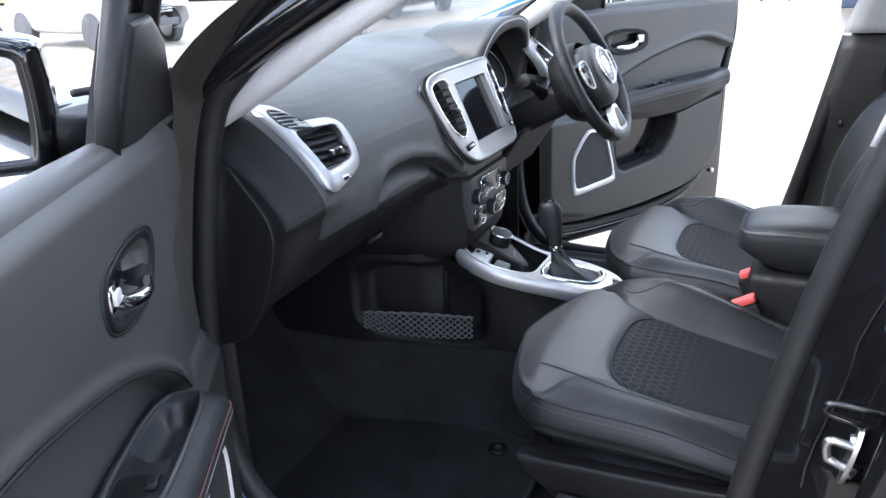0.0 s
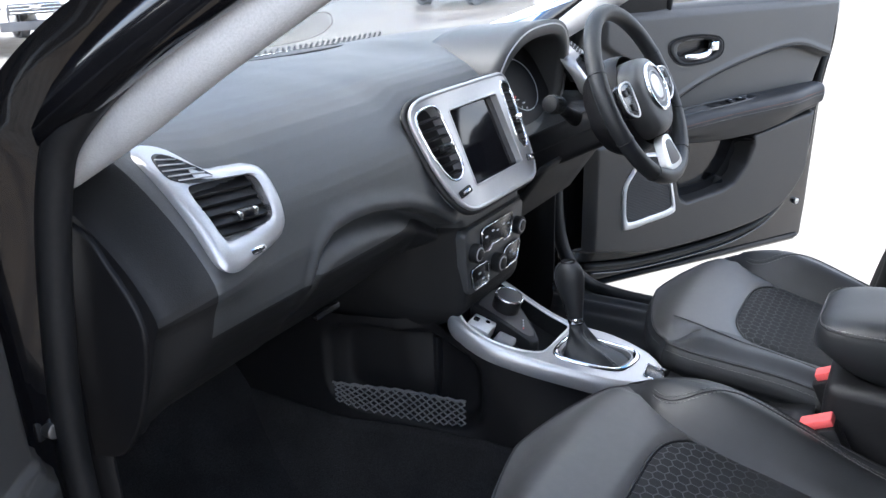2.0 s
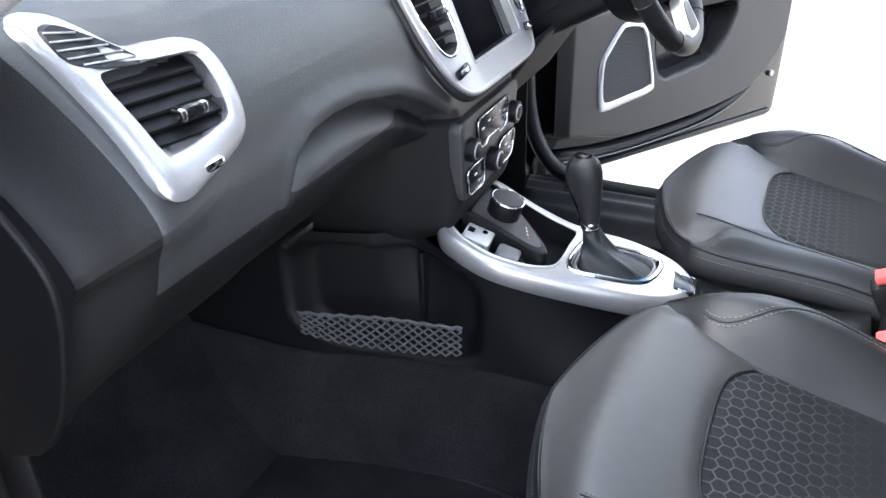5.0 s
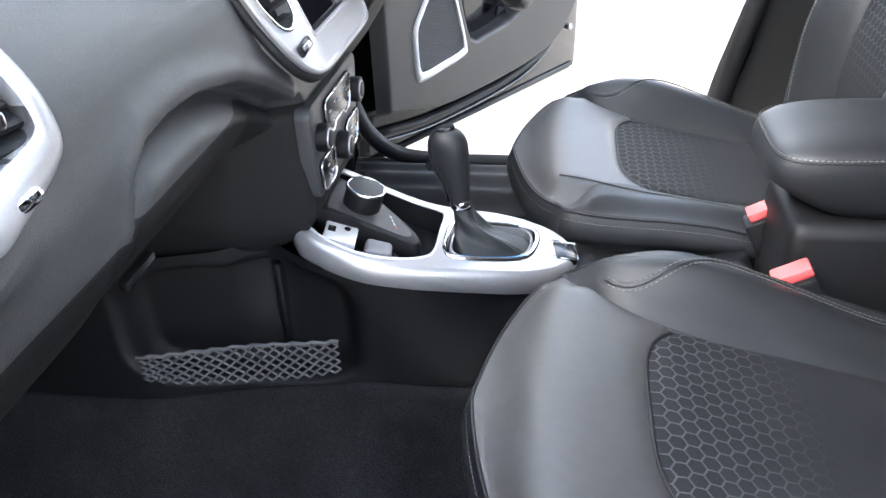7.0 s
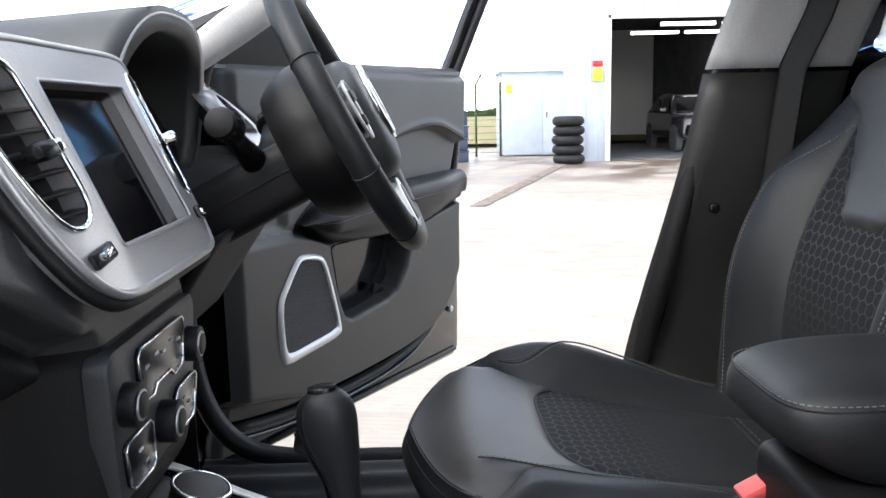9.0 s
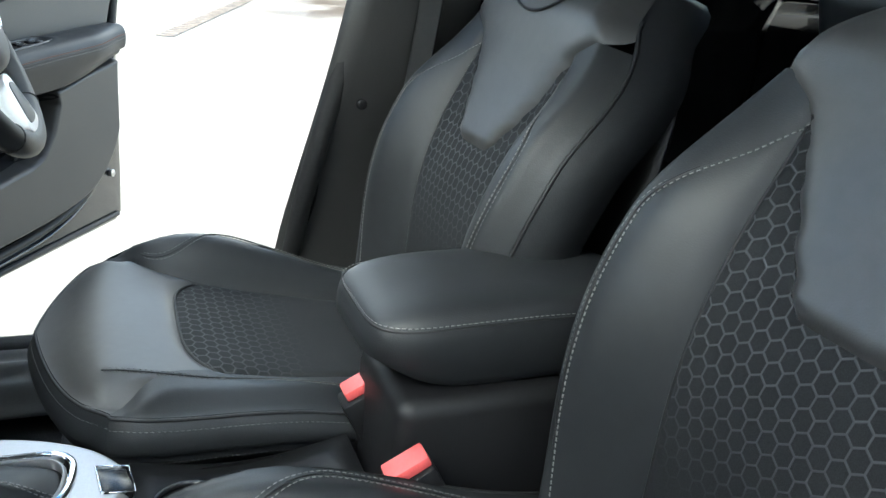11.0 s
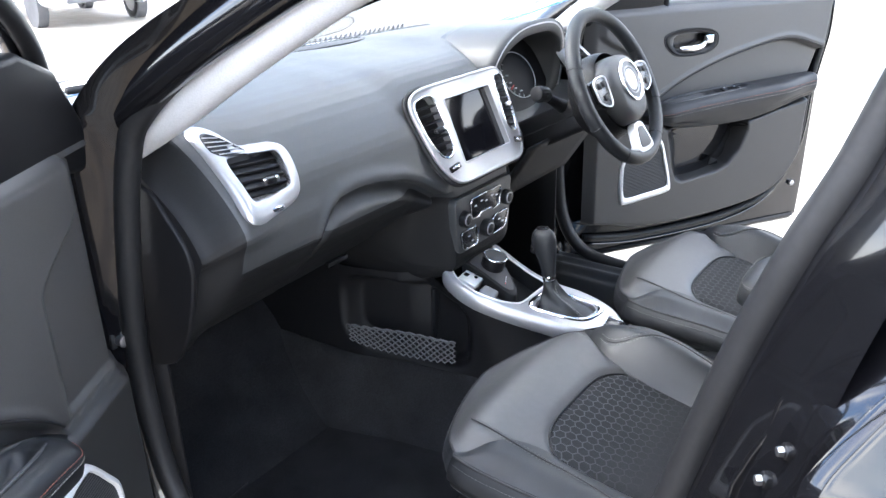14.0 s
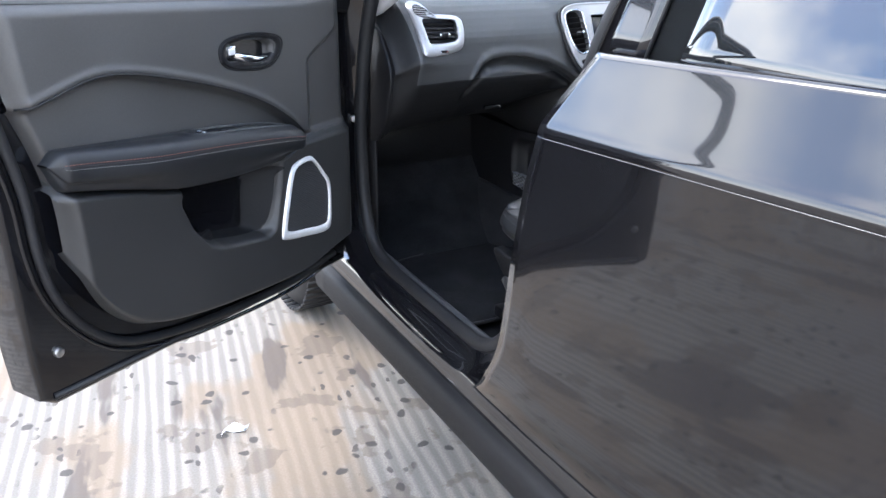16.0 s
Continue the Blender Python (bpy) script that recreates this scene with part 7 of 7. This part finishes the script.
gmix = gn.nodes.new("ShaderNodeMix")
gmix.data_type = "RGBA"
gn.links.new(gfac.outputs["Result"], gmix.inputs["Factor"])
gn.links.new(gn.nodes["Principled BSDF"].inputs["Base Color"].links[0].from_socket, gmix.inputs["A"])
gmix.inputs["B"].default_value = (0.26, 0.19, 0.10, 1)
gn.links.new(gmix.outputs["Result"], gn.nodes["Principled BSDF"].inputs["Base Color"])

ground = patch("ground", lambda u, v: (-300 + 600 * u, -300 + 600 * v, 0), 8, 8, M_CONCRETE)
tagged(ground, "pale worn concrete yard with damp patches", "ground", kind="structure")
grass = patch("grass_field", lambda u, v: (26 + 120 * u, -60 + 130 * v, 0.12 + 0.5 * u), 6, 6, M_GRASS)
tagged(grass, "rough dry grass field beyond the fence", "grass", kind="stuff")

litter = patch("paper_litter", lambda u, v: (-1.315 + 0.07 * u + 0.02 * v, 0.27 + 0.03 * v + 0.012 * math.sin(5 * u), 0.004 + 0.012 * math.sin(3.1 * u) * math.sin(3.0 * v) + 0.004 * math.sin(9 * u + 4 * v)), 10, 6, M_SIGNWHITE, thick=0.0015)
tagged(litter, "crumpled white paper scrap on the concrete", "litter")
# drain channel set in the yard
drain = thing("drain_channel", "dark steel drain channel across the concrete yard", "drain", kind="structure", at=(0, 0, 0))
d0, d1 = Vector((9.2, -0.75, 0.006)), Vector((19.5, -4.0, 0.006))
dd = (d1 - d0).normalized()
ds = Vector((-dd.y, dd.x, 0)) * 0.11
raw("channel_bed", [d0 + ds, d1 + ds, d1 - ds, d0 - ds], [(0, 1, 2, 3)], M_DARK, drain, smooth=False)
for k in range(54):
    c = d0 + dd * (0.1 + k * 0.2)
    sharp(part("grating_bar", rbox((0.10, 0.20, 0.012), 0.002, Matrix.Translation(c + Vector((0, 0, 0.004))) @ Matrix.Rotation(math.atan2(dd.y, dd.x), 4, "Z")), M_RUST, drain))

# workshop with an open bay
shop = thing("workshop_building", "pale blue-white clad workshop with an open dark bay", "building", at=(0, 0, 0))
FX = 17.5


def wall_panel(name, x, y0, y1, z0, z1, mat, parent, label="", t=0.15):
    return box(name, (t, abs(y1 - y0), z1 - z0), (x + t / 2, (y0 + y1) / 2, (z0 + z1) / 2), mat, parent, label, 0.01)


wall_panel("front_wall", FX, -3.80, -4.25, 0, 4.35, M_WALL, shop)
wall_panel("front_wall", FX, -4.25, -9.2, 3.15, 4.35, M_WALL, shop)
wall_panel("front_wall", FX, -9.2, -30, 0, 4.35, M_WALL, shop)
for k in range(110):
    y = -3.85 - k * 0.24
    z0 = 0 if y > -4.25 or y < -9.2 else 3.15
    box("cladding_rib", (0.03, 0.05, 4.3 - z0), (FX - 0.012, y, (4.3 + z0) / 2), M_WALL, shop, "", 0.006)
box("roof_edge", (0.3, 26.4, 0.16), (FX + 0.05, -16.9, 4.42), M_GREYPAINT, shop, "dark roof edge", 0.02)
box("roof", (14, 26.2, 0.1), (FX + 7, -16.9, 4.40), M_WALL, shop, "", 0.02)
box("side_wall", (14, 0.15, 4.35), (FX + 7.15, -3.80, 2.175), M_WALL, shop, "", 0.01)
box("back_wall", (0.15, 26, 4.35), (FX + 14, -16.8, 2.175), M_SIGNWHITE, shop, "", 0.01)
box("bay_wall", (13.8, 0.15, 4.3), (FX + 7.1, -9.3, 2.15), M_DARK, shop, "", 0.01)
box("bay_ceiling", (13.5, 5.2, 0.06), (FX + 7.2, -6.7, 4.2), M_DARK, shop, "", 0.01)
box("bay_floor", (13.5, 5.3, 0.02), (FX + 6.9, -6.6, 0.012), M_DARK, shop, "", 0.002)
box("door_frame", (0.10, 0.12, 3.2), (FX - 0.03, -4.25, 1.6), M_SIGNWHITE, shop, "", 0.01)
box("door_frame", (0.10, 5.0, 0.10), (FX - 0.03, -6.72, 3.16), M_SIGNWHITE, shop, "", 0.01)
for y, x in ((-7.0, 3), (-7.0, 6), (-8.6, 3), (-8.6, 6)):
    box("strip_light", (0.14, 1.4, 0.08), (FX + x, y, 3.22 + 0.02 * x), M_TUBE, shop, "lit white strip light", 0.01)
box("wall_sign", (0.02, 0.22, 0.28), (FX - 0.04, -4.02, 1.92), M_YELLOW, shop, "yellow warning sign", 0.004)
box("wall_sign", (0.02, 0.22, 0.12), (FX - 0.04, -4.02, 2.16), M_LAMPRED, shop, "red and white sign", 0.004)

bench = thing("work_bench", "dark cluttered work bench inside the workshop bay", "work bench", at=(FX + 6, -4.9, 0))
box("bench_top", (2.0, 0.7, 0.06), (0, 0, 0.9), M_DARK, bench)
box("bench_body", (1.9, 0.6, 0.86), (0, 0, 0.44), M_GREYPAINT, bench)
box("tool_chest", (0.8, 0.5, 0.5), (-0.4, 0, 1.18), M_LAMPRED, bench)

shed = thing("storage_shed", "white flat-roofed steel storage shed beside the workshop", "shed", at=(20.2, -3.2, 0))
box("shed_wall", (1.8, 2.05, 2.12), (0.9, 0, 1.09), M_WALL, shed)
box("shed_roof", (1.95, 2.2, 0.08), (0.9, 0, 2.18), M_SIGNWHITE, shed)
for k in (-0.5, 0.5):
    box("shed_door", (0.03, 0.93, 1.92), (-0.012, k * 0.94, 1.02), M_WALL, shed)
box("shed_sign", (0.012, 0.16, 0.22), (-0.032, 0.86, 1.72), M_YELLOW, shed, "yellow warning sign")
box("shed_handle", (0.03, 0.02, 0.16), (-0.04, -0.1, 1.05), M_RUBBER, shed)
tube("shed_rail", [(0.2, 0.2, 2.2), (0.2, 0.2, 2.42), (0.2, -1.0, 2.42), (0.2, -1.0, 2.2)], 0.015, M_STEEL, shed, n=6)

tr, tf = tube_mesh([(0.245 * math.cos(a), 0.245 * math.sin(a), 0) for a in [2 * math.pi * k / 28 for k in range(28)]], 0.105, 10, True, 1.0)
tyres = thing("tyre_stack", "stack of five worn black car tyres against the wall", "tyre stack", at=(16.9, -3.28, 0))
tyre_mesh = bpy.data.meshes.new("tyre")
tyre_mesh.from_pydata([tuple(v) for v in tr], [], tf)
for p in tyre_mesh.polygons:
    p.use_smooth = True
tyre_mesh.materials.append(M_RUBBER)
for k in range(5):
    ty = new("tyre", tyre_mesh)
    ty.parent = tyres
    ty.matrix_basis = pose(0.02 * (k % 2), 0.015 * ((k * 7) % 3), 0.105 + 0.205 * k, 0, 0, 40 * k)

fence = thing("wire_fence", "green steel post and wire fence beside the field", "fence", at=(0, 0, 0))
for k in range(14):
    y = -2.15 + k * 0.64
    tube("post", [(20.6, y, 0), (20.6, y, 1.85), (20.45, y - 0.14, 2.12)], 0.030, M_OLIVE, fence, n=6)
for k in range(11):
    z = 0.10 + 0.17 * k
    tube("wire", [(20.58, -2.2, z), (20.58, 6.4, z)], 0.007, M_OLIVE, fence, n=4)
for k in range(3):
    tube("barbed_wire", [(20.55 - 0.05 * k, -2.25 - 0.04 * k, 1.88 + 0.09 * k), (20.55 - 0.05 * k, 6.2, 1.88 + 0.09 * k)], 0.006, M_OLIVE, fence, n=4)

crates = thing("stacked_crates", "dark blue stacked plastic crates beside the fence", "crate", at=(18.4, -0.95, 0))
for k in range(4):
    box("crate", (0.6, 0.42, 0.27), (0.02 * (k % 2), 0.015 * ((k * 3) % 2), 0.14 + 0.285 * k), M_BLUEBOX, crates, "", 0.02)
    box("crate_rim", (0.64, 0.46, 0.035), (0.02 * (k % 2), 0.015 * ((k * 3) % 2), 0.26 + 0.285 * k), M_BLUEBOX, crates, "", 0.008)

cont = thing("shipping_container", "green ribbed steel shipping container in the distance", "container", at=(42, 5.0, 0))
box("container_body", (2.4, 6.0, 2.6), (0, 0, 2.2), M_GREEN, cont)
for k in range(24):
    box("container_rib", (0.05, 0.10, 2.4), (-1.21, -2.9 + k * 0.25, 2.2), M_GREEN, cont, "", 0.01)
box("container_base", (2.3, 5.9, 0.9), (0, 0, 0.45), M_DARK, cont)

hedge_v, hedge_f = [], []
rng = random.Random(5)
for k in range(7000):
    y = rng.uniform(-40, 60)
    x = 120 + rng.uniform(-3, 3)
    z = rng.uniform(0, 1.9 + 1.6 * noise.noise(Vector((y * 0.07, 0, 0))))
    r = rng.uniform(0.25, 0.7)
    a = rng.uniform(0, math.pi)
    i = len(hedge_v)
    hedge_v += [(x, y - r * math.cos(a), z - r * math.sin(a)), (x + 0.2, y + r * 0.6 * math.sin(a), z - r * 0.5), (x, y + r * math.cos(a), z + r * math.sin(a)), (x - 0.2, y - r * 0.6 * math.sin(a), z + r * 0.6)]
    hedge_f.append((i, i + 1, i + 2, i + 3))
tagged(raw("far_hedge", hedge_v, hedge_f, M_LEAF, smooth=False), "low dark hedge line beyond the field", "hedge", kind="stuff")


# ---------- parked cars ----------
def parked_car(m, paint, label, group):
    car = thing("parked_car", label, "car", group)
    prof = [(-2.05, 0.35, 0.72, 0.80), (-1.95, 0.30, 0.95, 0.86), (-1.1, 0.28, 1.0, 0.88), (-0.85, 0.28, 1.02, 0.88), (0.0, 0.27, 1.04, 0.88), (1.0, 0.27, 1.05, 0.88), (1.7, 0.30, 1.05, 0.86), (2.05, 0.38, 0.9, 0.80)]
    secs = []
    for y, zb, zt, w in prof:
        secs.append([(-w * 0.82, y, zb), (-w, y, zb + 0.12), (-w, y, zt - 0.25), (-w * 0.95, y, zt - 0.03), (-w * 0.7, y, zt + 0.01), (0, y, zt + 0.03), (w * 0.7, y, zt + 0.01), (w * 0.95, y, zt - 0.03), (w, y, zt - 0.25), (w, y, zb + 0.12), (w * 0.82, y, zb)])
    shell = loft("body_shell", secs, paint, car, n=3)
    cab = [(-0.95, 1.02, 1.03, 0.80), (-0.15, 1.02, 1.47, 0.66), (0.6, 1.03, 1.51, 0.66), (1.35, 1.04, 1.44, 0.64), (1.9, 1.04, 1.06, 0.74)]
    cs = [[(-0.84, y, zb), (-w, y, zt - 0.03), (-w * 0.7, y, zt), (0, y, zt + 0.02), (w * 0.7, y, zt), (w, y, zt - 0.03), (0.84, y, zb)] for y, zb, zt, w in cab]
    loft("cabin", cs, paint, car, n=3)
    raw("windscreen", [(-0.70, -0.90, 1.07), (0.70, -0.90, 1.07), (0.58, -0.22, 1.45), (-0.58, -0.22, 1.45)], [(0, 1, 2, 3)], M_SCREEN, car, smooth=False)
    for s in (-1, 1):
        for y0, y1 in ((-0.55, 0.35), (0.42, 1.25)):
            raw("side_window", [(s * 0.858, y0 - 0.1, 1.07), (s * 0.858, y1, 1.07), (s * 0.715, y1 - 0.05, 1.40), (s * 0.715, y0 + 0.35, 1.40)], [(0, 1, 2, 3)], M_SCREEN, car, smooth=False)
        plate("headlamp", [(s * x, -2.02 + 0.25 * (x - 0.5), z) for x, z in [(0.45, 0.78), (0.80, 0.84), (0.78, 0.70), (0.48, 0.68)]], (0, 0.12, 0), M_CHROME, car, "clear headlamp")
        box("tail_lamp", (0.10, 0.06, 0.30), (s * 0.72, 2.03, 0.85), M_LAMPRED, car, "red tail lamp")
        box("mirror", (0.18, 0.10, 0.13), (s * 0.98, -0.55, 1.08), paint, car, "", 0.03)
        for y in (-1.32, 1.28):
            w = Matrix.Translation((s * 0.80, y, 0.32)) @ pose(0, 0, 0, 0, 90, 0)
            wheel_p = raw("tyre", *tube_mesh([w @ Vector((0.245 * math.cos(a), 0.245 * math.sin(a), 0)) for a in [2 * math.pi * k / 24 for k in range(24)]], 0.085, 8, True), M_RUBBER, car)
            cyl("rim", 0.20, 0.17, w, M_SILVER, wheel_p, bevel=0.02)
            cyl("wheel_arch", 0.36, 0.16, Matrix.Translation((s * 0.82, y, 0.34)) @ pose(0, 0, 0, 0, 90, 0), M_DARK, car)
    box("grille", (0.80, 0.05, 0.16), (0, -2.06, 0.70), M_DARK, car, "dark grille", 0.02)
    for k in range(3):
        box("grille_bar", (0.78, 0.02, 0.015), (0, -2.09, 0.65 + 0.05 * k), M_CHROME, car, "", 0.003)
    plate("badge", [(0.09 * math.cos(a), -2.10, 0.72 + 0.04 * math.sin(a)) for a in [2 * math.pi * k / 20 for k in range(20)]], (0, 0.02, 0), M_CHROME, car, "plain oval badge")
    box("lower_grille", (1.1, 0.05, 0.14), (0, -2.05, 0.45), M_DARK, car, "", 0.02)
    car.matrix_basis = m
    return car


white = parked_car(pose(7.1, 13.6, 0, 0, 0, -14), M_WHITEPAINT, "white parked hatchback facing the yard, wheels on concrete", "parked white cars")
copy_thing(white, pose(10.9, 13.2, 0, 0, 0, -12))
copy_thing(white, pose(3.6, 14.4, 0, 0, 0, -14))
dark = parked_car(pose(19.6, 5.2, 0, 0, 0, 100), M_GREYPAINT, "dark grey parked car on the far side of the yard", "parked dark cars")
copy_thing(dark, pose(19.0, 10.6, 0, 0, 0, 84))
copy_thing(dark, pose(FX + 4.2, -7.6, 0.02, 0, 0, -92))
